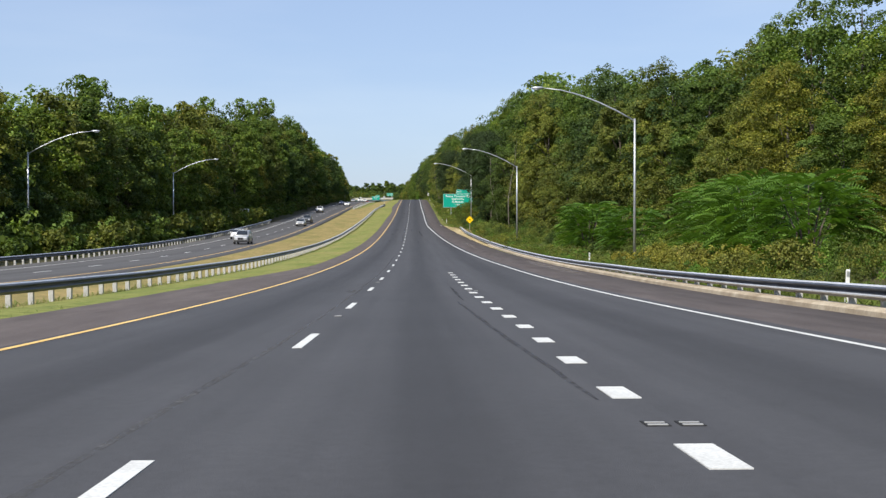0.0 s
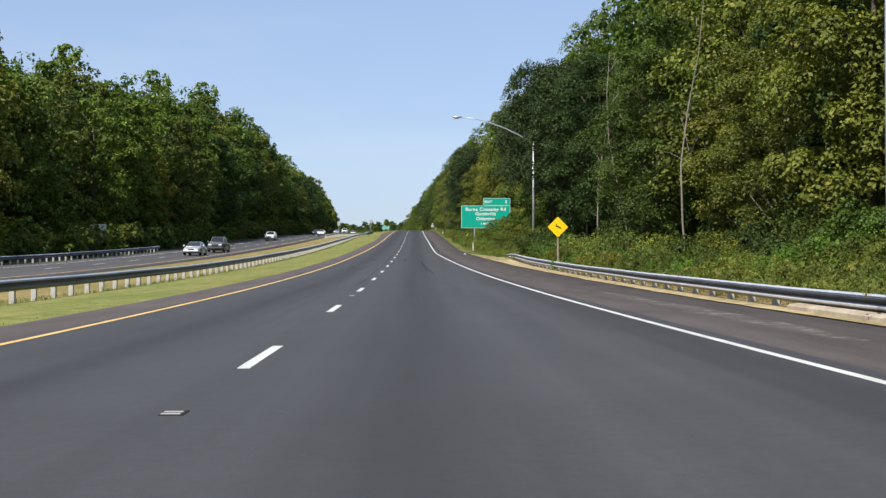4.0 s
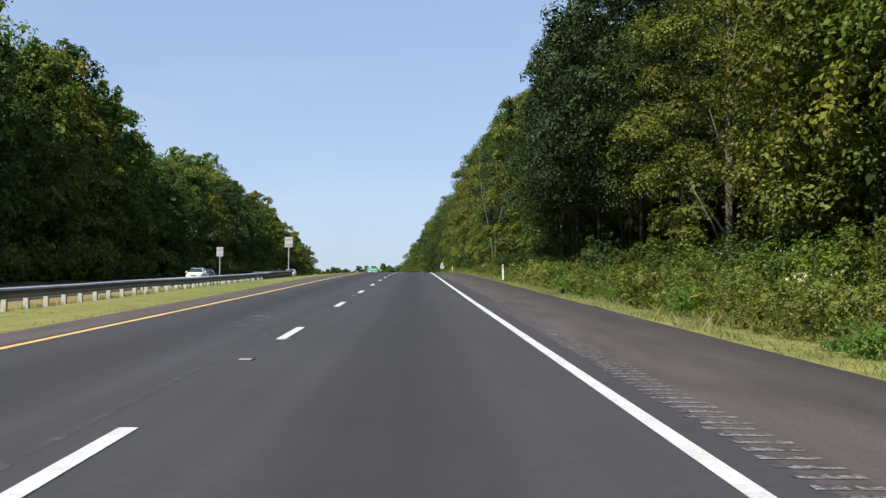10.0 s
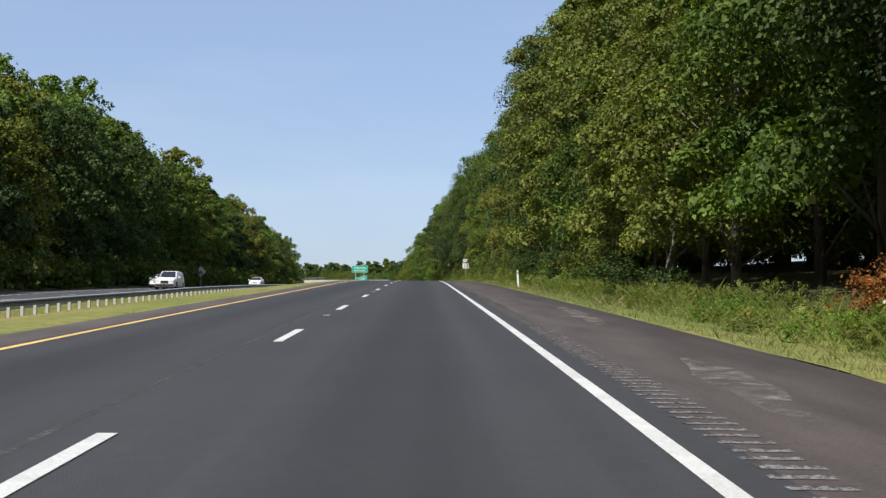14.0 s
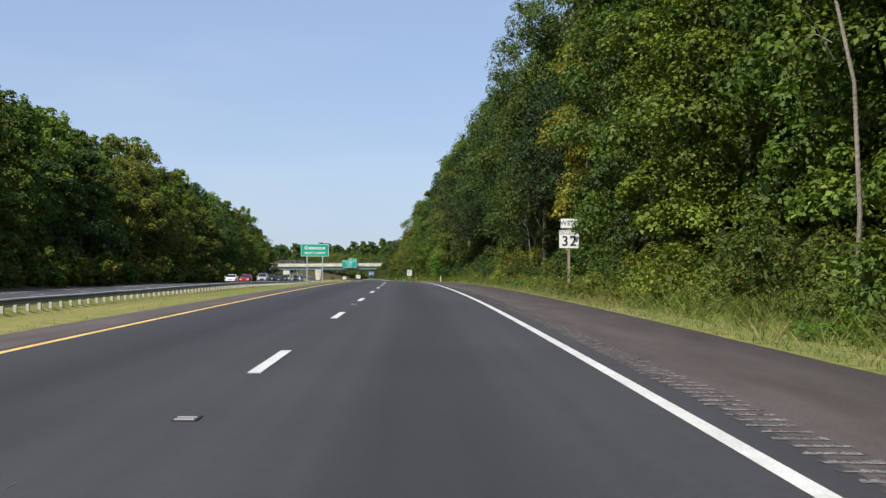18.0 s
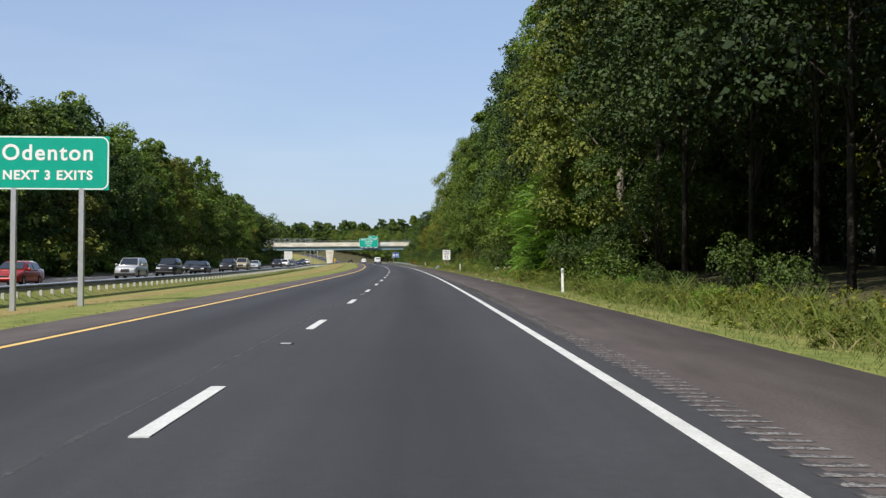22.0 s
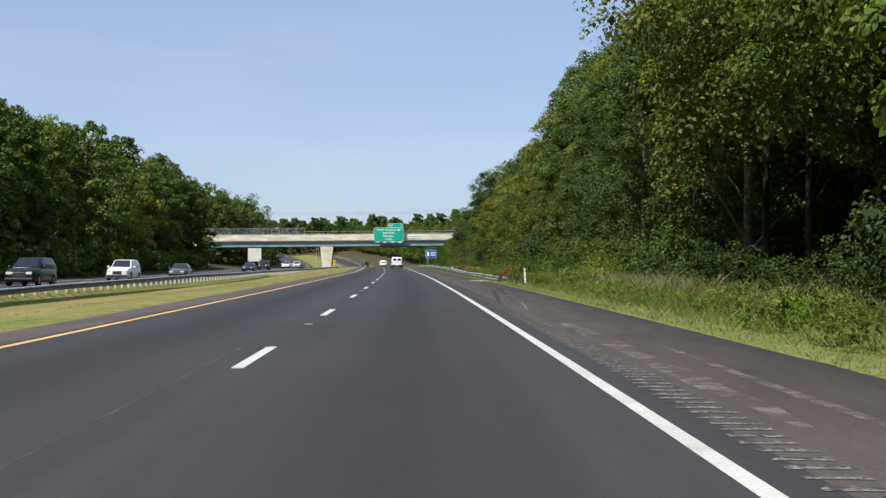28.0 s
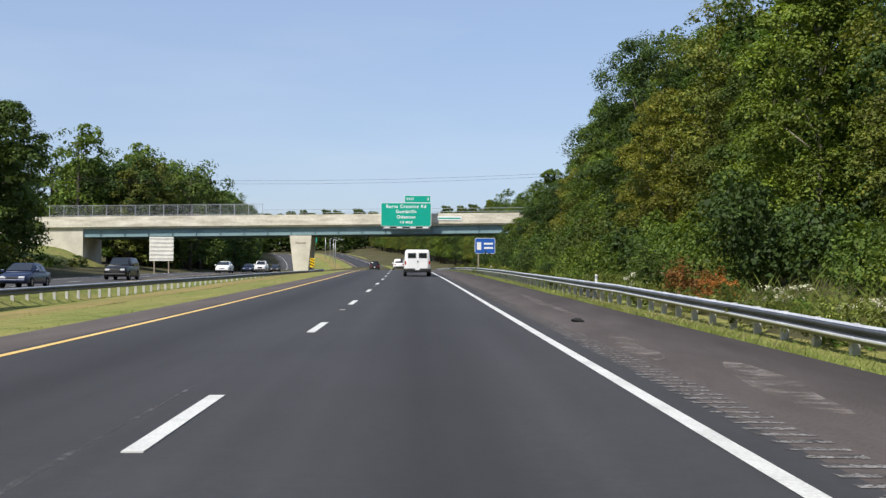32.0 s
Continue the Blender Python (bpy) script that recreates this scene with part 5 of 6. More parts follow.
guide_sign(281, 9.97, 6.88, 3.17, 2.13, "large green exit guide sign half hidden by shrubs",
           [("Burns Crossing Rd", 0.65, -0.02, 2.62), ("Gambrills", 0.64, -0.02, 1.99), ("Odenton", 0.64, -0.02, 1.30), ("1 MILE", 0.42, -0.07, 0.61)],
           (3.80, 1.03, 1.55, [("EXIT", 0.46, 0.38), ("3", 0.58, 2.85)]), (-1.6, 1.7))
guide_sign(652, -10.18, 3.44, 1.52, 3.1, "green guide sign on two posts in the median",
           [("Odenton", 0.62, 0, 1.03), ("NEXT 3 EXITS", 0.36, 0, 0.40)], None, (-0.95, 0.95))


def small_sign(s, u, label, name="road_sign"):
    t = tagged(new(name), label, "road sign")
    t.matrix_basis = road_pose(s, u)
    return t


t = small_sign(179.5, 8.05, "yellow diamond warning sign with a small black symbol")
posts_for(t, (0,), 2.4, 179.5, 8.05, M_WOODPOST, 0.04, "square")
bm = rounded_plate_bm(0.81, 0.81, -0.012, 0.012, 0.05, 0, -0.405)
bmesh.ops.transform(bm, matrix=Matrix.Rotation(radians(45), 4, "Y"), verts=bm.verts)
bmesh.ops.translate(bm, vec=(0, 0, 2.38), verts=bm.verts)
part("panel", bm, M_YELLOWSHEET, t)
part("symbol", tube_bm([(-0.13, -0.02, 2.44), (0.02, -0.02, 2.40), (0.19, -0.02, 2.31)], [0.016, 0.034, 0.018], 8), M_BLACK, t, "black symbol")
part("symbol", tube_bm([(-0.05, -0.02, 2.41), (-0.09, -0.02, 2.57)], [0.026, 0.014], 8), M_BLACK, t, "black symbol")

t = small_sign(557, 7.1, "white route marker signs reading west and thirty-two")
posts_for(t, (0.0,), 2.9, 557, 7.1, M_WOODPOST, 0.055, "square")
bordered_plate(t, 0.77, 0.44, 0, 2.84, M_WHITESHEET, M_BLACK, "direction_plate", 0.04, 0, 0.012)
words("WEST", 0.30, M_BLACK, t, 0, 3.06, -0.025, width=0.92, bold=0.0)
p = bordered_plate(t, 0.90, 0.82, 0, 1.94, M_WHITESHEET, M_BLACK, "route_plate", 0.05, 0, 0.012)
words("MARYLAND", 0.14, M_BLACK, t, 0, 2.68, -0.025, width=1.05, bold=-0.002)
part("divider", box_bm(-0.43, 0.43, -0.022, -0.016, 2.575, 2.592), M_BLACK, t, "black line")
words("32", 0.62, M_BLACK, t, 0, 2.25, -0.025)

t = small_sign(796.3, 7.2, "white speed limit sign reading fifty-five on posts")
posts_for(t, (-0.25, 0.25), 2.6, 796.3, 7.2, M_WOODPOST, 0.05, "square")
bordered_plate(t, 1.17, 1.48, 0, 1.29, M_WHITESHEET, M_BLACK, "panel", 0.08, 0, 0.02)
words("SPEED", 0.30, M_BLACK, t, 0, 2.50, -0.025)
words("LIMIT", 0.30, M_BLACK, t, 0, 2.16, -0.025)
words("55", 0.62, M_BLACK, t, 0, 1.68, -0.025)

for s, u in ((792.5, 5.72), (793.2, 6.45)):
    t = small_sign(s, u, "small blue and white triangular plaque in the grass", "plaque")
    g = float(ground_h(np.array(s), np.array(u)))
    for nm, k, y, mt in (("panel", 1.0, 0.0, M_WHITESHEET), ("blue_field", 0.84, -0.014, M_BLUESHEET)):
        bm = bmesh.new()
        a = [bm.verts.new((x * k, y - 0.006, g + 0.30 + z * k)) for x, z in ((-0.42, -0.15), (0.42, -0.15), (0.0, 0.29))]
        b = [bm.verts.new((x * k, y + 0.006, g + 0.30 + z * k)) for x, z in ((-0.42, -0.15), (0.42, -0.15), (0.0, 0.29))]
        bm.faces.new(a), bm.faces.new(b[::-1])
        for i in range(3):
            bm.faces.new((a[i], b[i], b[(i + 1) % 3], a[(i + 1) % 3]))
        bmesh.ops.recalc_face_normals(bm, faces=bm.faces)
        part(nm, bm, mt, t)
    for nm, r, y, mt in (("white_disc", 0.105, -0.03, M_WHITESHEET), ("blue_disc", 0.055, -0.038, M_BLUESHEET)):
        part(nm, tube_bm([(0, y, g + 0.30), (0, y + 0.006, g + 0.30)], [r, r], 16), mt, t)
    part("lettering_bar", box_bm(-0.28, 0.28, -0.03, -0.02, g + 0.17, g + 0.215), M_WHITESHEET, t, "pale bar")
    part("stake", box_bm(-0.02, 0.02, 0.008, 0.03, g - 0.3, g + 0.4), M_ALU, t)

t = small_sign(1025, 8.35, "blue service sign on posts before the bridge")
posts_for(t, (-0.7, 0.7), 3.3, 1025, 8.35, M_WOODPOST, 0.07, "square", 0.8)
bordered_plate(t, 2.15, 1.65, 0, 1.8, M_BLUESHEET, M_WHITESHEET, "panel", 0.15, 0, 0.04)
part("symbol", box_bm(-0.85, -0.4, -0.03, -0.018, 2.2, 3.0, 0.0), M_WHITESHEET, t, "white symbol")
for k in range(2):
    part("lettering_bar", box_bm(-0.1, 0.85, -0.03, -0.018, 2.75 - 0.45 * k, 2.95 - 0.45 * k), M_WHITESHEET, t, "white bar")

# backs of signs for the oncoming lanes
M_SIGNBACK = plain("bare_aluminium_sign_back", (0.50, 0.50, 0.49), 0.55, 0.5)
M_CREAMBACK = plain("cream_painted_sign_back", (0.74, 0.72, 0.64), 0.6)
for s, u, w, h, z in ((372.5, -9.45, 0.62, 0.8, 2.15), (388.5, -17.4, 0.6, 0.85, 1.5), (247, -35.2, 2.0, 2.2, 0.6), (1040, -28.4, 2.8, 2.8, 1.0)):
    t = small_sign(s, u, "bare metal back of a sign for oncoming traffic")
    part("panel", rounded_plate_bm(w, h, -0.012, 0.012, 0.06, 0, z), M_CREAMBACK if w > 1.5 else M_SIGNBACK, t)
    for k in range(2 if h < 1 else 6):
        part("stiffener", box_bm(-w / 2 + 0.04, w / 2 - 0.04, -0.05, -0.013, z + h * (k + 0.5) / (2 if h < 1 else 6), z + h * (k + 0.5) / (2 if h < 1 else 6) + 0.045), M_ALU, t)
    posts_for(t, (0,) if w < 1 else (-w * 0.3, w * 0.3), z + h * 0.9, s, u, M_ALU if w < 1 else M_WOODPOST, 0.04 if w < 1 else 0.07, "square", 0.6)
t = small_sign(571, -32.2, "bare metal back of a diamond sign")
bm = rounded_plate_bm(1.2, 1.2, -0.012, 0.012, 0.06, 0, -0.6)
bmesh.ops.transform(bm, matrix=Matrix.Rotation(radians(45), 4, "Y"), verts=bm.verts)
bmesh.ops.translate(bm, vec=(0, 0, 1.4), verts=bm.verts)
part("panel", bm, M_SIGNBACK, t)
posts_for(t, (0,), 1.9, 571, -32.2, M_WOODPOST, 0.05, "square", 0.6)

# far beyond the bridge
t = small_sign(1225, -19.0, "small green sign far beyond the bridge")
posts_for(t, (0,), 9.4, 1225, -19.0, M_ALU, 0.06, "square", 0.4)
part("panel", rounded_plate_bm(2.2, 1.7, -0.03, -0.01, 0.1, 0, 8.0), M_GREENSIGN, t)

# white marker posts
marker = tagged(new("marker_post"), "slender white roadside marker post", "marker post", "marker posts")
part("post", box_bm(-0.05, 0.05, -0.025, 0.025, -0.4, 1.0, 0.012), M_WHITESHEET, marker)
part("reflector", box_bm(-0.04, 0.04, -0.032, -0.024, 0.82, 0.95), M_ALU, marker, "grey reflector")
spots = [(239, 6.2), (350, 5.62), (457, 5.9), (665.5, 6.1), (748, 6.1), (848, 6.6), (949, 7.75), (1010, 7.8), (30, 10.9), (75, 10.8)]
for i, (s, u) in enumerate(spots):
    m = road_pose(s, u, float(ground_h(np.array(s), np.array(u))), rng.uniform(-8, 8)) @ pose(0, 0, 0, 0, rng.uniform(-4, 4), 0)
    if i:
        copy_thing(marker, m)
    else:
        marker.matrix_basis = m


# bright young trees before the wood, and slender bare trunks among the leaves
for s, u, sc in ((58, 16.8, 0.9), (63, 17.4, 0.95), (69, 17.2, 0.8), (49, 16.2, 0.85), (88, 16.0, 0.75), (101.5, 14.6, 0.85), (105, 15.2, 0.8), (683, 8.9, 1.05), (688.5, 9.3, 1.2), (693.5, 10.0, 1.0)):
    plant_tree(SUMAC[int(s) % 2], s, u, sc, "bright green young tree with slender pale stems", group="young trees before the wood")


def bare_tree(s, u, height, lean, r=0.058):
    t = tagged(new("bare_tree"), "slender bare pale trunk among the leaves", "tree", "bare trunks")
    t.matrix_basis = road_pose(s, u, float(ground_h(np.array(s), np.array(u))), rng.uniform(-20, 20))
    pts = [(lean * f * height * 0.1 + 0.35 * math.sin(f * 6 + s), 0.3 * math.sin(f * 4 + s * 2), -0.5 + height * f) for f in (0, 0.2, 0.4, 0.6, 0.8, 1)]
    part("trunk", tube_bm(pts, [r, r * 0.9, r * 0.75, r * 0.6, r * 0.4, r * 0.12], 8), M_PALEBARK, t, smooth=True)
    for k in range(7):
        f = rng.uniform(0.4, 0.92)
        a = rng.uniform(0, 6.28)
        p = Vector((lean * f * height * 0.1, 0, height * f - 0.5))
        l = rng.uniform(0.8, 2.4)
        q = p + Vector((math.cos(a) * l, math.sin(a) * l, l * rng.uniform(0.3, 1.1)))
        part("limb", tube_bm([p, (p + q) / 2 + Vector((0, 0, 0.1)), q], [r * 0.3, r * 0.2, r * 0.05], 5), M_PALEBARK, t)


for s, u, h, l in ((396, 7.9, 13, -0.9), (398.5, 8.4, 11, 0.8), (522, 8.4, 14, 0.8), (527, 8.8, 13, -0.9), (172, 13.2, 14, 0.7), (183, 12.4, 13, -0.8), (191, 11.9, 15, 0.9), (433, 9.2, 12, 0.9), (573, 10.2, 12, 0.6), (580, 10.4, 12, -0.7), (597, 9.8, 11, -0.6), (601, 10.6, 12, 0.5), (640, 11.0, 13, 0.4), (705, 10.2, 12, -0.6), (835, 12.0, 12, 0.7)):
    bare_tree(s, u, h, l)

# ---- the road bridge ----
BS = 1062.0
bridge = tagged(new("bridge"), "concrete and grey-green steel road bridge over the highway", "bridge")
bridge.matrix_basis = road_pose(BS, 0)
G = 0.0135      # the deck climbs gently to the right


def bridge_band(name, x0, x1, y0, y1, z0, z1, mat, label=""):
    bm = box_bm(x0, x1, y0, y1, 0, 1, 0)
    for v in bm.verts:
        v.co.z = (z0 + (z1 - z0) * v.co.z) + G * (v.co.x + 31)
    return part(name, bm, mat, bridge, label)


bridge_band("deck", -62, 40, 0.2, 10.8, 5.55, 5.85, M_CONC)
for k in range(26):
    x = -62 + k * 4
    bridge_band("parapet_panel", x, x + 3.985, -0.05, 0.25, 5.8, 7.22, M_PARAPET, "pale stained concrete parapet")
    bridge_band("parapet_panel", x, x + 3.985, 10.75, 11.05, 5.8, 7.22, M_PARAPET)
for y in (0.55, 3.4, 6.2, 9.0, 10.4):
    bridge_band("girder", -46, 34, y, y + 0.03, 4.5, 5.55, M_TEALSTEEL, "grey-green painted steel girder")
    bridge_band("flange", -46, 34, y - 0.2, y + 0.23, 4.46, 4.50, M_TEALSTEEL)
for k in range(24):
    bridge_band("stiffener", -44 + k * 3.2, -43.98 + k * 3.2, 0.38, 0.55, 4.5, 5.55, M_TEALSTEEL)


def abutment(x0, x1, name):
    bm = bmesh.new()
    v = [bm.verts.new((x, y, z)) for y in (0.3, 10.9) for x, z in ((x0, -1), (x1, -1), (x1, 5.5), (x0, 5.5))]
    for f in ((0, 1, 2, 3), (5, 4, 7, 6), (4, 0, 3, 7), (1, 5, 6, 2), (3, 2, 6, 7), (4, 5, 1, 0)):
        bm.faces.new([v[i] for i in f])
    return part(name, bm, M_CONC, bridge, "pale concrete abutment")


abutment(-62, -43.1, "abutment")
abutment(30, 46, "abutment")
# wedge-shaped median pier with a sunk panel
bm = bmesh.new()
lo = [bm.verts.new(p) for p in ((-14.75, 0.3, -0.8), (-12.85, 0.3, -0.8), (-12.85, 10.4, -0.8), (-14.75, 10.4, -0.8))]
hi = [bm.verts.new(p) for p in ((-15.35, 0.3, 4.62), (-12.35, 0.3, 4.62), (-12.35, 10.4, 4.62), (-15.35, 10.4, 4.62))]
bm.faces.new(hi), bm.faces.new(lo[::-1])
for i in range(4):
    bm.faces.new((lo[i], lo[(i + 1) % 4], hi[(i + 1) % 4], hi[i]))
bmesh.ops.bevel(bm, geom=list(bm.edges), offset=0.06, segments=2, affect="EDGES")
pier = part("pier", bm, M_CONC, bridge, "wedge-shaped cream concrete pier")
part("sunk_panel", box_bm(-14.55, -13.15, 0.27, 0.31, 3.55, 3.75, 0.0), M_OLDCONC, bridge)
# chain-link fence on the left half of the parapet
for k in range(16):
    x = -47.5 + k * 1.9
    part("fence_post", tube_bm([(x, 0.1, 7.0 + G * (x + 31)), (x, 0.1, 8.75 + G * (x + 31))], [0.04, 0.04], 6), M_ALU, bridge)
for z in (7.35, 8.7):
    part("fence_rail", tube_bm([(-47.5, 0.1, z + G * -16.5), (-19, 0.1, z + G * 12)], [0.028, 0.028], 6), M_ALU, bridge)
wv, wf = [], []
for k in range(150):
    for sgn in (1, -1):
        x = -47.5 + k * 0.19
        a = Vector((x, 0.1, 7.2 + G * (x + 31)))
        b = Vector((x + sgn * 1.3, 0.1, 8.7 + G * (x + 31)))
        if not -47.5 <= b.x <= -19:
            continue
        i = len(wv)
        wv += [tuple(a + Vector((-0.008, 0, 0))), tuple(a + Vector((0.008, 0, 0))), tuple(b + Vector((0.008, 0, 0))), tuple(b + Vector((-0.008, 0, 0)))]
        wf.append((i, i + 1, i + 2, i + 3))
child("fence_mesh", mesh_of("fence_mesh", wv, wf, M_ALU), bridge, None, "grey chain-link mesh", "stuff")
for z in (7.45, 7.9):
    part("hand_rail", tube_bm([(-19, 0.1, z + G * 12), (34, 0.1, z + G * 65)], [0.03, 0.03], 6), M_ALU, bridge)

# overhead sign hung on the bridge
t = tagged(new("guide_sign"), "green exit guide sign hung on the bridge parapet", "road sign")
t.matrix_basis = road_pose(BS - 1.3, 0.45)
bordered_plate(t, 6.8, 3.2, 0, 5.85, M_GREENSIGN, M_WHITESHEET, r=0.22, line=0.05)
for text, size, z in (("Burns Crossing Rd", 0.62, 8.55), ("Gambrills", 0.62, 7.85), ("Odenton", 0.62, 7.12), ("1/2 MILE", 0.42, 6.4)):
    words(text, size, M_WHITESHEET, t, 0, z, bold=0.012)
bordered_plate(t, 3.55, 0.98, 1.55, 9.07, M_GREENSIGN, M_WHITESHEET, "exit_tab", 0.12, line=0.045)
words("EXIT", 0.44, M_WHITESHEET, t, 0.55, 9.56, bold=0.01)
words("3", 0.55, M_WHITESHEET, t, 2.95, 9.56, bold=0.01)
for x in (-2.6, -0.9, 0.9, 2.6):
    part("bracket", box_bm(x - 0.06, x + 0.06, 0.015, 1.3, 6.2, 6.35), M_ALU, t)
    part("bracket", box_bm(x - 0.06, x + 0.06, 0.015, 0.12, 5.7, 8.9), M_ALU, t)
    part("lamp_arm", tube_bm([(x, 0.0, 5.72), (x, -1.1, 5.62)], [0.03, 0.03], 6), M_ALU, t)
    part("lamp", box_bm(x - 0.4, x + 0.4, -1.25, -0.95, 5.55, 5.72, 0.03), M_WHITESHEET, t, "pale sign lamp")
part("walkway", box_bm(-3.2, 3.2, -1.2, -1.1, 5.48, 5.54), M_ALU, t)
part("small_plate", box_bm(4.3, 7.6, 1.18, 1.22, 6.75, 7.35), M_WHITESHEET, t, "small pale plate on the parapet")
part("plate_bar", box_bm(4.45, 7.45, 1.165, 1.178, 6.95, 7.12), M_GREENSIGN, t, "green bar of writing")

# striped marker at the pier
t = small_sign(1058, -12.0, "yellow and black striped marker board at the pier")
part("panel", box_bm(-0.3, 0.3, -0.012, 0.012, 0.3, 1.5), M_YELLOWSHEET, t)
for k in range(3):
    bm = bmesh.new()
    z = 0.42 + 0.38 * k
    v = [bm.verts.new(p) for p in ((-0.3, -0.018, z + 0.2), (0.3, -0.018, z - 0.1), (0.3, -0.018, z + 0.08), (-0.3, -0.018, z + 0.38 if z < 1.1 else z + 0.3))]
    bm.faces.new(v)
    r = bmesh.ops.extrude_face_region(bm, geom=bm.faces[:])
    bmesh.ops.translate(bm, vec=(0, 0.005, 0), verts=[e for e in r["geom"] if isinstance(e, bmesh.types.BMVert)])
    part("stripe", bm, M_BLACK, t, "black stripe")
posts_for(t, (0,), 1.4, 1058, -12.0, M_ALU, 0.03, "square", 0.4)

# bank beside the abutment
bs_, bu_ = np.linspace(1010, 1064, 16), np.linspace(-58, -37.5, 14)
B1, B2 = np.meshgrid(bs_, bu_, indexing="ij")
BH = np.clip((-39.0 - B2) / 7.5, 0, 1) ** 0.8 * 3.7 * np.clip((B1 - 1015) / 42, 0, 1) - 0.25 + opp_h(B1)
BH = BH + np.array([noise.noise((a * 0.5, b * 0.5, 4.0)) for a, b in zip(B1.ravel(), B2.ravel())]).reshape(BH.shape) * 0.25
bank = tagged(new("bank", grid_mesh("bank", rp(B1, B2, BH), M_TURF)), "grassy bank rising to the bridge abutment", kind="structure")
for a, u, sc, k in ((1046, -40.5, 0.8, 1), (1050, -39.6, 0.6, 0), (1040, -41.5, 1.0, 2), (1053, -41.0, 0.7, 1), (1036, -40.0, 0.8, 0), (1057, -39.0, 0.5, 2), (1030, -41.5, 1.1, 1), (1058, -42.6, 0.5, 0), (1043, -43.5, 0.9, 2)):
    child("shrub", BUSH_L[k], under_l, road_pose(a, u, float(np.clip((-39.0 - u) / 7.5, 0, 1) ** 0.8 * 3.7 * np.clip((a - 1015) / 42, 0, 1)) - 0.9, rng.uniform(-60, 60)) @ Matrix.Diagonal((sc, sc, sc * 0.8, 1)))

# overhead wires crossing beyond the bridge
wires = tagged(new("power_line"), "thin black overhead wires crossing above the bridge", "power line")
for k, z in enumerate((14.6, 15.1)):
    pts = []
    for i in range(13):
        f = i / 12
        p = rp(1075 + k * 0.4, -95 + 140 * f, z + 0.9 - 3.0 * 4 * f * (1 - f))
        pts.append(tuple(p))
    part("wire", tube_bm(pts, [0.014] * 13, 4), M_BLACK, wires)
for u in (-95, 45):
    p = rp(1075.4, u, 0)
    part("pole", tube_bm([tuple(p + np.array((0, 0, -1.0))), tuple(p + np.array((0, 0, 17.0)))], [0.17, 0.11], 8), M_WOODPOST, wires)


# ---- vehicles ----
def loft_bm(stations):
    """A rounded shell through stations (y, half width at the bottom, half width at the top, z bottom, z top, corner)."""
    bm = bmesh.new()
    rings = []
    for y, wb, wt, z0, z1, c in stations:
        prof = [(wb - c * 0.6, z0), (wb, z0 + c * 0.6), (wb + (wt - wb) * 0.5, (z0 + z1) / 2), (wt, z1 - c), (wt - c * 0.35, z1 - c * 0.3), (wt - c, z1)]
        rings.append([bm.verts.new((x, y, z)) for x, z in prof] + [bm.verts.new((-x, y, z)) for x, z in prof[::-1]])
    n = len(rings[0])
    for a, b in zip(rings, rings[1:]):
        for k in range(n):
            bm.faces.new((a[k], a[(k + 1) % n], b[(k + 1) % n], b[k]))
    bm.faces.new(rings[0][::-1])
    bm.faces.new(rings[-1])
    bmesh.ops.recalc_face_normals(bm, faces=bm.faces)
    return bm


def quad_panel(a, b, c, d, t=0.012):
    bm = bmesh.new()
    v = [bm.verts.new(p) for p in (a, b, c, d)]
    f = bm.faces.new(v)
    bm.normal_update()
    r = bmesh.ops.extrude_face_region(bm, geom=[f])
    bmesh.ops.translate(bm, vec=f.normal * t, verts=[e for e in r["geom"] if isinstance(e, bmesh.types.BMVert)])
    bmesh.ops.recalc_face_normals(bm, faces=bm.faces)
    return bm


def wheel(t, x, y, r, w):
    side = 1 if x > 0 else -1
    bm = bmesh.new()
    prof = [(-w / 2, r * 0.62), (-w / 2, r * 0.92), (-w * 0.32, r), (w * 0.32, r), (w / 2, r * 0.92), (w / 2, r * 0.62)]
    rings = [[bm.verts.new((x + o, y + q * math.cos(a), r + q * math.sin(a))) for o, q in prof] for a in [k * math.pi / 9 for k in range(18)]]
    for i in range(18):
        a, b = rings[i], rings[(i + 1) % 18]
        for k in range(5):
            bm.faces.new((a[k], a[k + 1], b[k + 1], b[k]))
    bmesh.ops.recalc_face_normals(bm, faces=bm.faces)
    wh = part("wheel", bm, M_TYRE, t, "black tyre", smooth=True)
    part("rim", tube_bm([(x + side * w * 0.1, y, r), (x + side * w * 0.42, y, r)], [r * 0.63, r * 0.55], 14), M_RIM, wh, "grey metal rim")


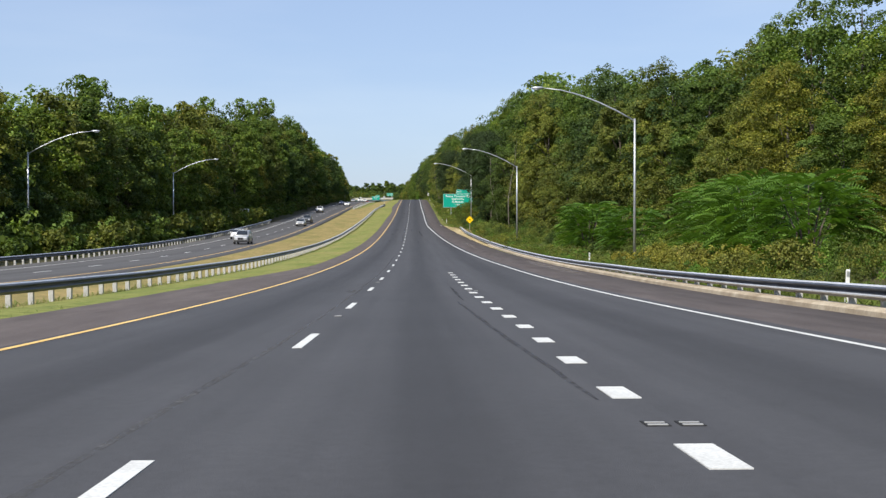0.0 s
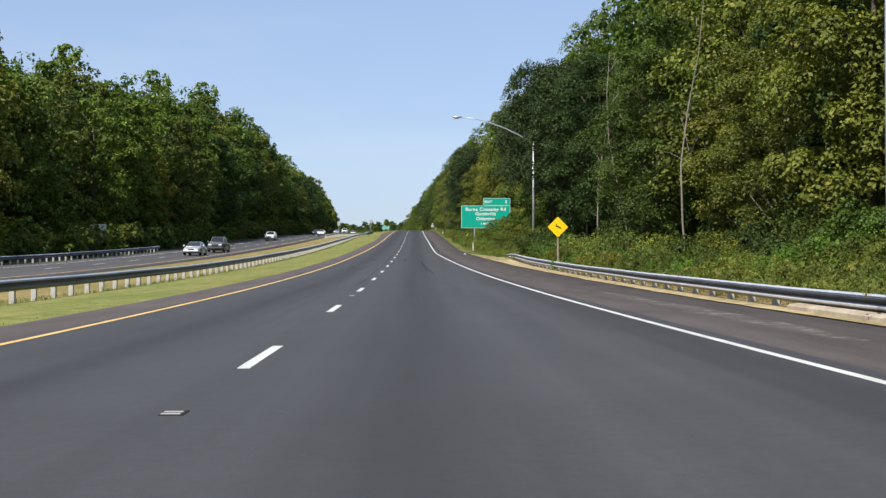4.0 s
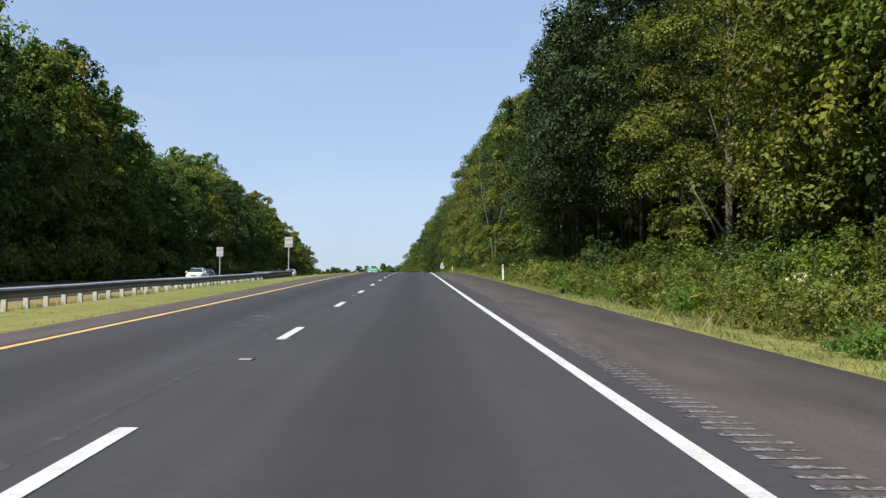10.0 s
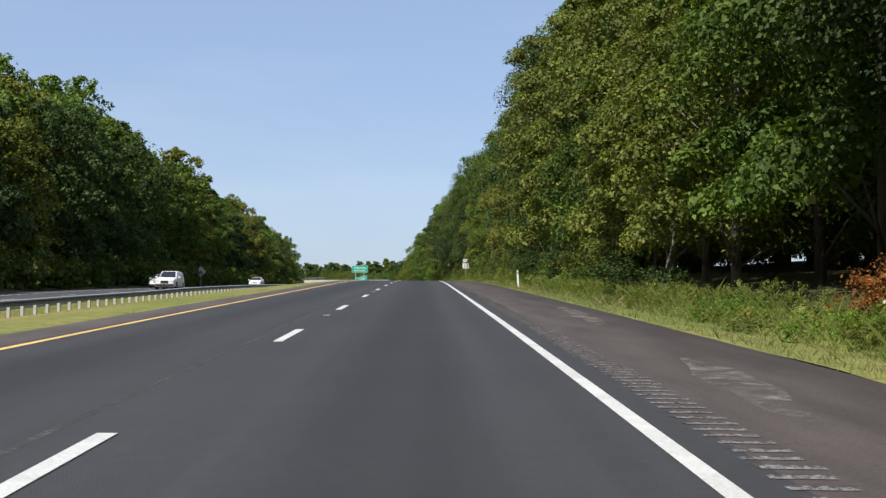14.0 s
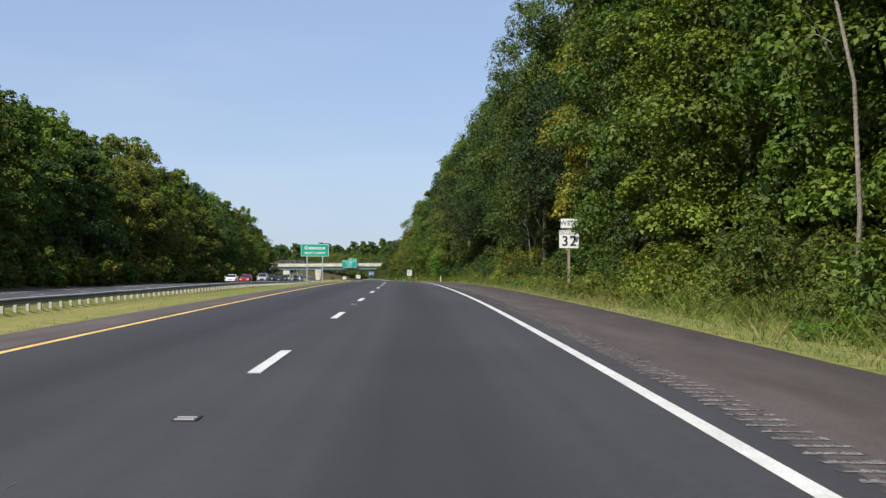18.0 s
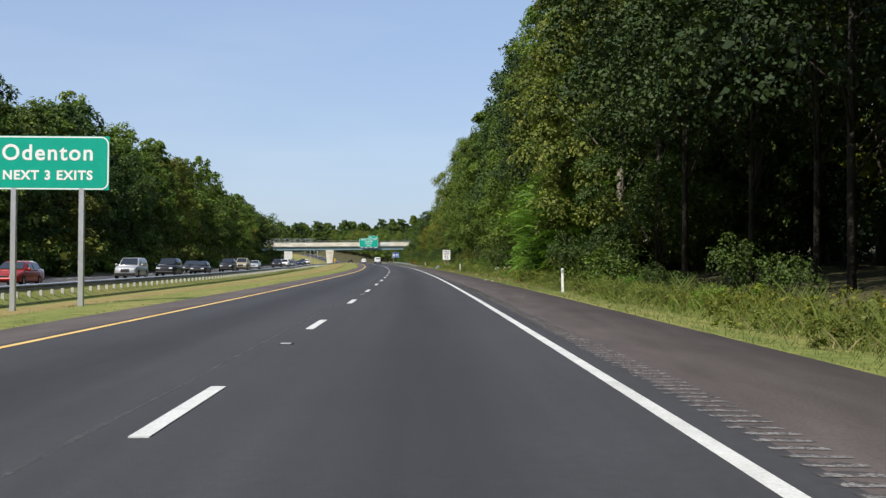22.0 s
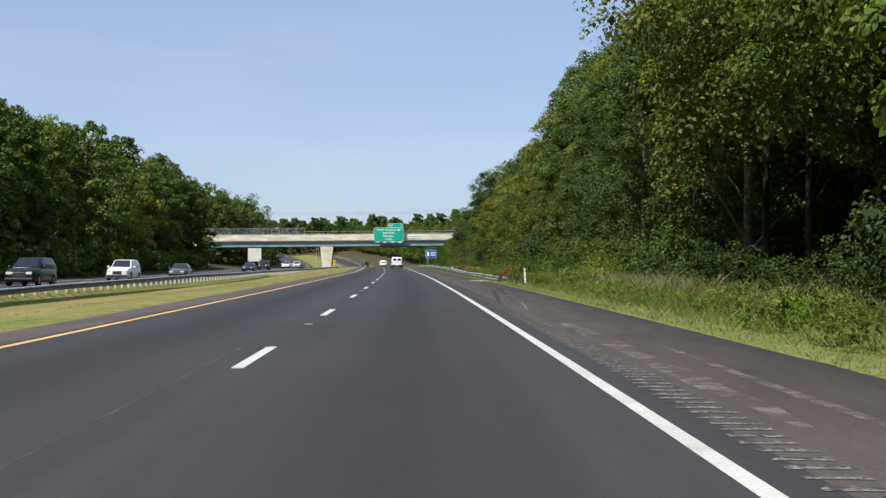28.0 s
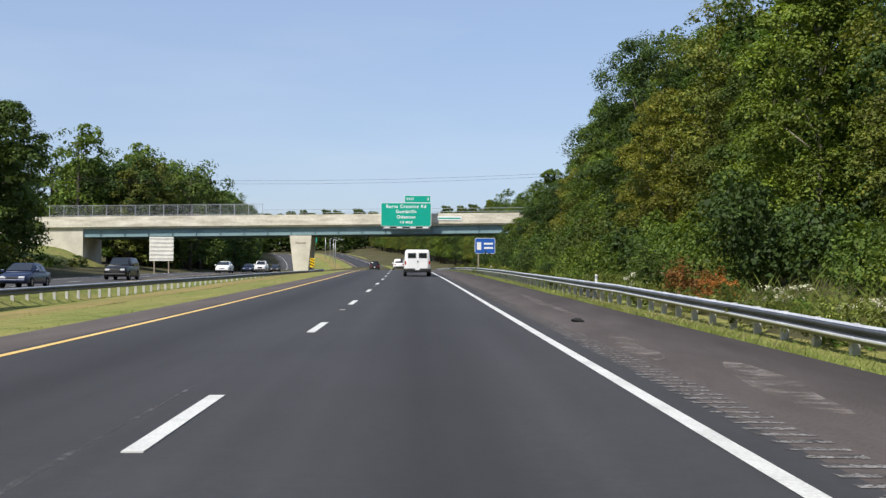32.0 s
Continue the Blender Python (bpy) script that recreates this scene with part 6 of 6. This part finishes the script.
def car(s, u, h, paint, kind, label, turn=180):
    """A vehicle that faces +y before its turn."""
    name = {"sedan": "car", "suv": "sport_utility_car", "pickup": "pickup_truck"}[kind]
    t = tagged(new(name), label, "car", "vehicles on the oncoming lanes" if turn else "vehicles ahead")
    t.matrix_basis = road_pose(s, u, h, turn)
    L, W, H, belt, hood, wr = {"sedan": (4.7, 0.90, 1.45, 0.92, 0.78, 0.32), "suv": (4.75, 0.94, 1.74, 1.08, 1.0, 0.37), "pickup": (5.5, 0.97, 1.82, 1.14, 1.08, 0.39)}[kind]
    f, b = L / 2, -L / 2
    part("body", loft_bm([(b, W * 0.86, W * 0.84, 0.42, belt * 0.9, 0.08), (b + 0.12, W * 0.96, W * 0.92, 0.30, belt, 0.10), (b + L * 0.2, W, W * 0.95, 0.24, belt, 0.10), (f - L * 0.32, W, W * 0.95, 0.24, belt, 0.10),
                          (f - L * 0.27, W, W * 0.94, 0.24, belt * 0.5 + hood * 0.5 + 0.06, 0.12), (f - 0.35, W * 0.98, W * 0.90, 0.25, hood, 0.12), (f - 0.08, W * 0.90, W * 0.84, 0.30, hood * 0.86, 0.12), (f, W * 0.80, W * 0.78, 0.38, hood * 0.72, 0.08)]), paint, t, smooth=True)
    if kind == "sedan":
        cab = [(b + 0.55, 0.80, 0.74, belt - 0.06, belt + 0.02, 0.03), (b + 1.15, 0.82, 0.62, belt - 0.06, H - 0.06, 0.09), (b + 1.7, 0.83, 0.62, belt - 0.06, H, 0.10), (f - 2.15, 0.83, 0.62, belt - 0.06, H - 0.03, 0.10), (f - 1.22, 0.82, 0.74, belt - 0.06, belt + 0.01, 0.03)]
    elif kind == "suv":
        cab = [(b + 0.10, 0.86, 0.72, belt - 0.06, H - 0.14, 0.10), (b + 0.38, 0.87, 0.70, belt - 0.06, H - 0.02, 0.10), (b + 1.6, 0.88, 0.70, belt - 0.06, H, 0.10), (f - 2.1, 0.88, 0.70, belt - 0.06, H - 0.03, 0.10), (f - 1.28, 0.86, 0.78, belt - 0.06, belt + 0.01, 0.03)]
    else:
        cab = [(b + 1.9, 0.88, 0.72, belt - 0.06, H - 0.05, 0.09), (b + 2.2, 0.88, 0.71, belt - 0.06, H, 0.10), (f - 2.2, 0.88, 0.71, belt - 0.06, H - 0.02, 0.10), (f - 1.45, 0.87, 0.80, belt - 0.06, belt + 0.01, 0.03)]
    part("cabin", loft_bm(cab), paint, t, smooth=True)
    # panes lie a hair proud of the cabin
    y1, y0 = cab[-1][0], cab[-2][0]
    part("windscreen", quad_panel((-0.70, y1 - 0.02, belt + 0.06), (0.70, y1 - 0.02, belt + 0.06), (0.58, y0 + 0.10, H - 0.09), (-0.58, y0 + 0.10, H - 0.09), 0.03), M_GLASS, t, "dark windscreen")
    ya, yb = cab[0][0], cab[1][0]
    zb, zt = (belt + 0.06, H - 0.14)
    part("rear_window", quad_panel((0.62, ya - 0.0 + (0.06 if kind == "sedan" else -0.02), zb), (-0.62, ya + (0.06 if kind == "sedan" else -0.02), zb), (-0.55, yb - (0.06 if kind == "sedan" else 0.20), zt), (0.55, yb - (0.06 if kind == "sedan" else 0.20), zt), 0.03), M_GLASS, t, "dark rear window")
    for sx in (1, -1):
        ym = (cab[1][0] + y0) / 2
        for q0, q1 in ((cab[1][0] - 0.05, ym - 0.05), (ym + 0.05, y0 + 0.25)):
            part("side_window", quad_panel((sx * 0.855, q0, belt + 0.03), (sx * 0.855, q1, belt + 0.03), (sx * 0.70, min(q1, y0 - 0.02), H - 0.15), (sx * 0.70, q0 + 0.08, H - 0.15), 0.02 * sx), M_GLASS, t, "dark side window")
        part("headlight", box_bm(sx * W * 0.62 - 0.17, sx * W * 0.62 + 0.17, f - 0.12, f + 0.012, hood * 0.68, hood * 0.84, 0.03), M_LENSCLEAR, t, "clear headlight")
        part("tail_light", box_bm(sx * W * 0.70 - 0.11, sx * W * 0.70 + 0.11, b - 0.012, b + 0.1, belt * 0.66, belt * 0.88, 0.02), M_LENSRED, t, "red tail light")
        part("mirror", box_bm(sx * (W + 0.09) - 0.09, sx * (W + 0.09) + 0.09, y1 - 0.35, y1 - 0.22, belt - 0.02, belt + 0.14, 0.03), paint, t)
        for y in (f - L * 0.19, b + L * 0.20):
            wheel(t, sx * (W - 0.10), y, wr, 0.22)
    part("grille", box_bm(-W * 0.38, W * 0.38, f - 0.08, f + 0.012, hood * 0.52, hood * 0.80, 0.02), M_BLACKPLASTIC, t, "black grille")
    part("bumper", box_bm(-W * 0.86, W * 0.86, f - 0.15, f + 0.05, 0.34, 0.50, 0.05), M_BLACKPLASTIC if kind != "sedan" else paint, t)
    part("bumper", box_bm(-W * 0.86, W * 0.86, b - 0.05, b + 0.15, 0.36, 0.54, 0.05), M_BLACKPLASTIC if kind != "sedan" else paint, t)
    part("number_plate", box_bm(-0.15, 0.15, b - 0.07, b - 0.05, 0.55, 0.70), M_WHITESHEET, t, "plain white plate")
    return t


def paint(name, col, rough=0.28, metal=0.2):
    return plain(name, col, rough, metal, 0.6, 0.04)


P_SILVER, P_BLACK, P_WHITE = paint("silver_paint", (0.50, 0.50, 0.49), 0.3, 0.5), paint("black_paint", (0.014, 0.014, 0.016)), paint("white_paint", (0.78, 0.78, 0.77), 0.35, 0.0)
P_BLUE, P_RED, P_GREY, P_GOLD = paint("navy_paint", (0.018, 0.03, 0.075)), paint("red_paint", (0.32, 0.02, 0.015)), paint("grey_paint", (0.11, 0.115, 0.12)), paint("tan_paint", (0.36, 0.31, 0.2))
INNER, OUTER = -1.8, -5.3
for s, lane, p, kind, label in (
    (150, INNER, P_SILVER, "suv", "silver sport utility car on the oncoming lane"), (172, OUTER, P_WHITE, "sedan", "white saloon car on the oncoming lane"),
    (238, INNER, P_SILVER, "sedan", "silver saloon car on the oncoming lane"), (254, INNER, P_GREY, "pickup", "dark grey pickup truck on the oncoming lane"),
    (335, OUTER, P_WHITE, "suv", "white sport utility car on the oncoming lane"),
    (407, INNER, P_WHITE, "sedan", "white saloon car on the oncoming lane"),
    (432, OUTER, P_BLUE, "sedan", "navy saloon car on the oncoming lane"), (499, INNER, P_WHITE, "suv", "white sport utility car on the oncoming lane"),
    (512, OUTER, P_SILVER, "sedan", "silver saloon car on the oncoming lane"), (560, INNER, P_WHITE, "sedan", "white saloon car on the oncoming lane"),
    (687, INNER, P_RED, "sedan", "red saloon car on the oncoming lane"), (699, OUTER, P_WHITE, "sedan", "white saloon car on the oncoming lane"),
    (716, INNER, P_SILVER, "suv", "silver sport utility car on the oncoming lane"), (732, INNER, P_BLACK, "suv", "black sport utility car on the oncoming lane"),
    (750.5, INNER, P_BLACK, "sedan", "black saloon car on the oncoming lane"), (766, OUTER, P_BLACK, "sedan", "black saloon car on the oncoming lane"),
    (773.5, INNER, P_BLACK, "suv", "black sport utility car on the oncoming lane"), (790, INNER, P_GOLD, "pickup", "tan pickup truck on the oncoming lane"),
    (807.5, INNER, P_SILVER, "sedan", "silver saloon car on the oncoming lane"), (821, OUTER, P_WHITE, "sedan", "white saloon car on the oncoming lane"),
    (856.5, INNER, P_BLACK, "suv", "black sport utility car on the oncoming lane"), (881, INNER, P_WHITE, "suv", "white sport utility car on the oncoming lane"),
    (907, INNER, P_GREY, "sedan", "grey saloon car on the oncoming lane"), (969, INNER, P_BLUE, "sedan", "navy saloon car on the oncoming lane"),
    (993, INNER, P_BLACK, "suv", "black sport utility car on the oncoming lane"), (1049, INNER, P_WHITE, "sedan", "white saloon car on the oncoming lane"),
    (1094, INNER, P_WHITE, "pickup", "white pickup truck on the oncoming lane"), (1107, OUTER, P_BLUE, "sedan", "navy saloon car on the oncoming lane"),
    (1121, INNER, P_BLACK, "sedan", "black saloon car on the oncoming lane")):
    car(s, float(opp_in(s)) + lane, float(opp_h(s)) + 0.005, p, kind, label)
car(1092, -0.1, 0.0, P_WHITE, "suv", "white sport utility car far ahead", 0)
car(1130, -4.0, 0.0, P_BLACK, "pickup", "black pickup truck far ahead", 0)

# white van ahead in the lane
van = tagged(new("van"), "white delivery van seen from behind", "van", "vehicles ahead")
van.matrix_basis = road_pose(979, 0.55, 0.0) @ Matrix.Diagonal((0.93, 0.95, 0.87, 1))
part("body", loft_bm([(0, 0.93, 0.80, 0.55, 1.98, 0.14), (0.12, 0.98, 0.86, 0.42, 2.06, 0.16), (1.2, 1.0, 0.88, 0.36, 2.10, 0.16), (3.9, 1.0, 0.88, 0.36, 2.08, 0.16), (4.6, 0.99, 0.90, 0.36, 1.35, 0.12), (5.3, 0.95, 0.88, 0.36, 1.12, 0.12), (5.45, 0.9, 0.84, 0.42, 0.95, 0.1)]), P_WHITE, van, smooth=True)
for sx in (1, -1):
    part("rear_window", box_bm(sx * 0.39 - 0.32, sx * 0.39 + 0.32, -0.02, 0.03, 1.38, 1.83, 0.05), M_GLASS, van, "dark rear door window")
    part("tail_light", box_bm(sx * 0.86 - 0.055, sx * 0.86 + 0.055, -0.025, 0.1, 0.92, 1.20, 0.015), M_LENSRED, van, "red tail light")
    part("door", box_bm(sx * 0.38 - 0.365, sx * 0.38 + 0.365, -0.012, 0.04, 0.62, 1.88, 0.01), P_WHITE, van, "white rear door")
    part("mirror", box_bm(sx * 1.13 - 0.1, sx * 1.13 + 0.1, 4.0, 4.08, 1.25, 1.5, 0.02), M_BLACKPLASTIC, van)
    part("windscreen", quad_panel((sx * 0.05, 4.62, 1.37), (sx * 0.82, 4.62, 1.37), (sx * 0.75, 3.98, 1.98), (sx * 0.05, 3.98, 1.98), 0.03 * sx), M_GLASS, van, "dark windscreen")
    for y in (1.1, 4.5):
        wheel(van, sx * 0.88, y, 0.37, 0.24)
part("bumper", box_bm(-0.97, 0.97, -0.14, 0.1, 0.44, 0.62, 0.04), M_BLACKPLASTIC, van, "black rear bumper")
part("number_plate", box_bm(-0.16, 0.16, -0.165, -0.145, 0.50, 0.64), M_WHITESHEET, van, "plain white plate")
part("door_handle", box_bm(-0.02, 0.08, -0.04, -0.012, 1.1, 1.2), M_BLACKPLASTIC, van)


# ---- marks on the asphalt ----
def mark(name, s0, s1, u0, u1, w, mat, parent, h=0.003, wave=0.05, label="", nz=1.0):
    """A long irregular stain or skid mark, tapering at both ends."""
    n = max(4, int((s1 - s0) / 0.5))
    ss = np.linspace(s0, s1, n + 1)
    f = (ss - s0) / (s1 - s0)
    c = u0 + (u1 - u0) * f + np.array([noise.noise((q * (0.5 if s1 - s0 < 30 else 0.1), u0 * 7, nz)) for q in ss]) * wave
    ww = w * (0.25 + 0.75 * np.sqrt(np.clip(np.sin(math.pi * f), 0, 1))) * np.array([1 + 0.5 * noise.noise((q * 0.35, u0 * 3, nz + 4)) for q in ss])
    child(name, grid_mesh(name, np.stack([rp(ss, c - ww / 2, h + (shoulder_h(ss, c - ww / 2) if parent is sh_r else 0)), rp(ss, c + ww / 2, h + (shoulder_h(ss, c + ww / 2) if parent is sh_r else 0))], 1), mat), parent, None, label)


M_SCARMETAL = plain("scraped_steel", (0.31, 0.31, 0.30), 0.6, 0.2)
M_SKID = surface("rubber_skid", (0.034, 0.033, 0.034), (0.050, 0.048, 0.049), 2, 40, 0.75, 0, 0.4, 0.2)
M_DUST = surface("pale_dust", (0.14, 0.122, 0.112), (0.24, 0.215, 0.20), 2, 30, 0.95, 0, 0.1, 0.4)


def patchy(m, scale, lo, hi, stretch=None):
    """Lets a thin stain break up into patches."""
    nt = m.node_tree
    hole, clear = nt.nodes.new("ShaderNodeMixShader"), nt.nodes.new("ShaderNodeBsdfTransparent")
    nt.links.new(ramp(nt, noise_tex(nt, scale, 8, 0.75, stretch), [(lo, (0, 0, 0)), (hi, (1, 1, 1))]), hole.inputs[0])
    skin = [l.from_socket for l in nt.links if l.to_node.bl_idname == "ShaderNodeOutputMaterial" and l.to_socket.name == "Surface"][0]
    nt.links.new(clear.outputs[0], hole.inputs[1])
    nt.links.new(skin, hole.inputs[2])
    nt.links.new(hole.outputs[0], nt.nodes["Material Output"].inputs[0])


patchy(M_DUST, 2.2, 0.42, 0.62)
patchy(M_SKID, 1.6, 0.36, 0.68)
patchy(M_SCRAPED, 26, 0.36, 0.54)
M_PATCH = surface("sealed_patch", (0.075, 0.072, 0.071), (0.11, 0.106, 0.104), 2, 30, 0.8, 0, 0.4, 0.2)
patchy(M_PATCH, 2.0, 0.40, 0.66)
for s0, s1, u0, u1, w in ((10, 32, 1.55, 1.15, 0.10), (33, 44, 1.32, 1.27, 0.09), (203, 208, -0.71, -0.62, 0.13), (568, 577, -0.58, -0.56, 0.07), (158.5, 161, -2.0, -1.8, 0.12), (178, 200, 0.85, 0.55, 0.16), (170, 186, 1.1, 0.8, 0.07)):
    mark("skid_mark", s0, s1, u0, u1, w, M_SKID, road, 0.003, 0.03, "dark rubber skid mark")
for s0, s1, u0, u1, w in ((815, 832, 2.6, 3.6, 0.14), (819, 838, 3.3, 4.2, 0.12)):
    mark("skid_mark", s0, s1, u0, u1, w, M_SKID, sh_r, 0.003, 0.05, "dark rubber skid mark")
for s0, s1, u0, u1, w in ((300, 304, -2.6, -2.8, 0.5), (374, 379, -1.9, -2.0, 0.9), (184, 187, -3.6, -3.7, 0.5), (272, 276, -2.7, -2.9, 0.35), (340, 343, -4.6, -4.7, 0.7)):
    mark("dusty_patch", s0, s1, u0, u1, w, M_PATCH, road, 0.003, 0.1, "pale worn patch")
for s0, s1, u0, u1, w in ((398, 404, 3.3, 3.7, 0.35), (412, 422, 3.9, 4.3, 0.3), (848, 858, 3.4, 4.0, 0.25), (856, 866, 4.4, 4.7, 0.3), (908, 913, 3.4, 3.7, 0.35), (913, 918, 3.0, 3.2, 0.3), (655, 662, 3.4, 4.4, 0.1), (770, 800, 3.5, 3.7, 0.12), (792, 806, 3.0, 3.1, 0.25), (878, 890, 3.7, 4.1, 0.15), (130, 150, 6.4, 6.0, 0.5), (60, 90, 8.6, 8.2, 0.6), (196, 202, 5.6, 5.3, 0.4), (241, 246, 4.2, 4.3, 0.5), (925, 940, 3.6, 3.8, 0.2)):
    mark("dust_streak", s0, s1, u0, u1, w * 1.5, M_DUST, sh_r, 0.002, 0.15, "pale dust on the shoulder")
M_SEAM = surface("worn_seam", (0.068, 0.067, 0.067), (0.105, 0.103, 0.102), 1.2, 30, 0.8, 0, 0.4, 0.2)
patchy(M_SEAM, 3.0, 0.38, 0.66)
for k in range(24):
    if k % 5 != 3:
        mark("seam", k * 40.0 - 10, k * 40.0 + 30, -1.93, -1.95, 0.09, M_SEAM, road, 0.002, 0.06, "faint pale seam beside the lane line", k)
mark("seam", 144, 156, 0.23, 0.24, 0.04, M_SEAM, road, 0.002, 0.03, "faint pale scratch", 3.0)
for s0, s1, u0, u1, w in ((39, 41, -2.1, -2.15, 0.45), (205, 208, -3.1, -3.2, 0.5), (346.6, 348.6, -3.6, -3.7, 0.9), (341, 346, -1.9, -1.75, 0.5), (155.5, 157.5, -3.5, -3.55, 0.45)):
    mark("stain", s0, s1, u0, u1, w, M_SEAM, road, 0.002, 0.05, "pale worn stain on the lane", 5.0)
M_CRACK = surface("crack_filler", (0.13, 0.125, 0.12), (0.27, 0.265, 0.25), 4, 30, 0.9, 0, 0.2, 0.4)
mark("crack", 684.0, 687.0, -1.68, -1.60, 0.04, M_CRACK, road, 0.003, 0.03, "pale filled crack before a lane dash")
for s0, s1, u0, u1 in ((681, 684.5, 2.87, 2.93), (684.8, 688, 2.94, 2.99), (688.6, 691, 3.0, 3.05), (574.0, 577.5, 2.72, 3.74), (812, 818, 3.0, 3.4), (821, 826, 3.5, 3.6)):
    mark("crack", s0, s1, u0, u1, 0.04, M_CRACK, sh_r, 0.003, 0.03, "pale scratch on the shoulder")
# plough-proof reflective markers in the gaps of the lane line
for s0, u0 in [(0.4 + 24.384 * k, U_DASH) for k in range(-1, 41)] + [(8.5, 1.73), (8.5, 1.98), (40.0, 1.80), (40.0, 2.02), (62.6, 1.9)]:
    mk = child("road_marker", mesh_from(box_bm(-0.09, 0.09, -0.13, 0.13, -0.01, 0.008, 0.003), "road_marker", M_TYRE), road, road_pose(s0, u0, 0.0, 0, False), "dark cast iron road marker")
    for y in (-0.12, 0.0):
        child("marker_rail", mesh_from(box_bm(-0.075, 0.07, y, y + 0.04, 0.0, 0.016, 0.004), "marker_rail", M_SCARMETAL), mk, None, "bare pale steel rail")
# litter on the verge
for s0, u0, a, n in ((855.6, 4.5, 0.24, 7), (693.0, 4.85, 0.2, 1), (688.6, 4.95, 0.1, 1), (854.6, 4.75, 0.2, 5)):
    bm = bmesh.new()
    for _ in range(n):
        x, y, z = rng.uniform(-0.35, 0.35) * (n > 1), rng.uniform(-0.5, 0.5) * (n > 1), rng.uniform(0.02, 0.05)
        lx, ly = rng.uniform(0.6, 1.3) * a, rng.uniform(0.2, 0.5) * a
        piece = box_bm(x - lx / 2, x + lx / 2, y - ly / 2, y + ly / 2, 0.0, z, 0.006)
        tmp = bpy.data.meshes.new("tmp")
        piece.to_mesh(tmp)
        bm.from_mesh(tmp)
        bpy.data.meshes.remove(tmp)
        piece.free()
    bm.transform(road_pose(s0, u0, -0.03))
    tagged(new("debris", mesh_from(bm, "debris", M_CONC)), "broken pale boards lying on the shoulder" if n > 1 else "scrap of pale board at the shoulder's edge", "debris")
for s0, u0, sz in ((262, 5.9, 0.16), (922, 3.25, 0.13), (226, 4.8, 0.12)):
    bm = bmesh.new()
    bmesh.ops.create_icosphere(bm, subdivisions=2, radius=sz)
    for v in bm.verts:
        v.co += v.co.normalized() * noise.noise(v.co * 9) * sz * 0.5
        v.co.z *= 0.35
    bm.transform(road_pose(s0, u0, 0.02))
    lit = new("litter", mesh_from(bm, "litter", M_TYRE if 0.125 < sz < 0.15 else M_WHITESHEET))
    tagged(lit, "scrap of black tyre on the shoulder" if 0.125 < sz < 0.15 else "crumpled pale litter on the verge", "litter")
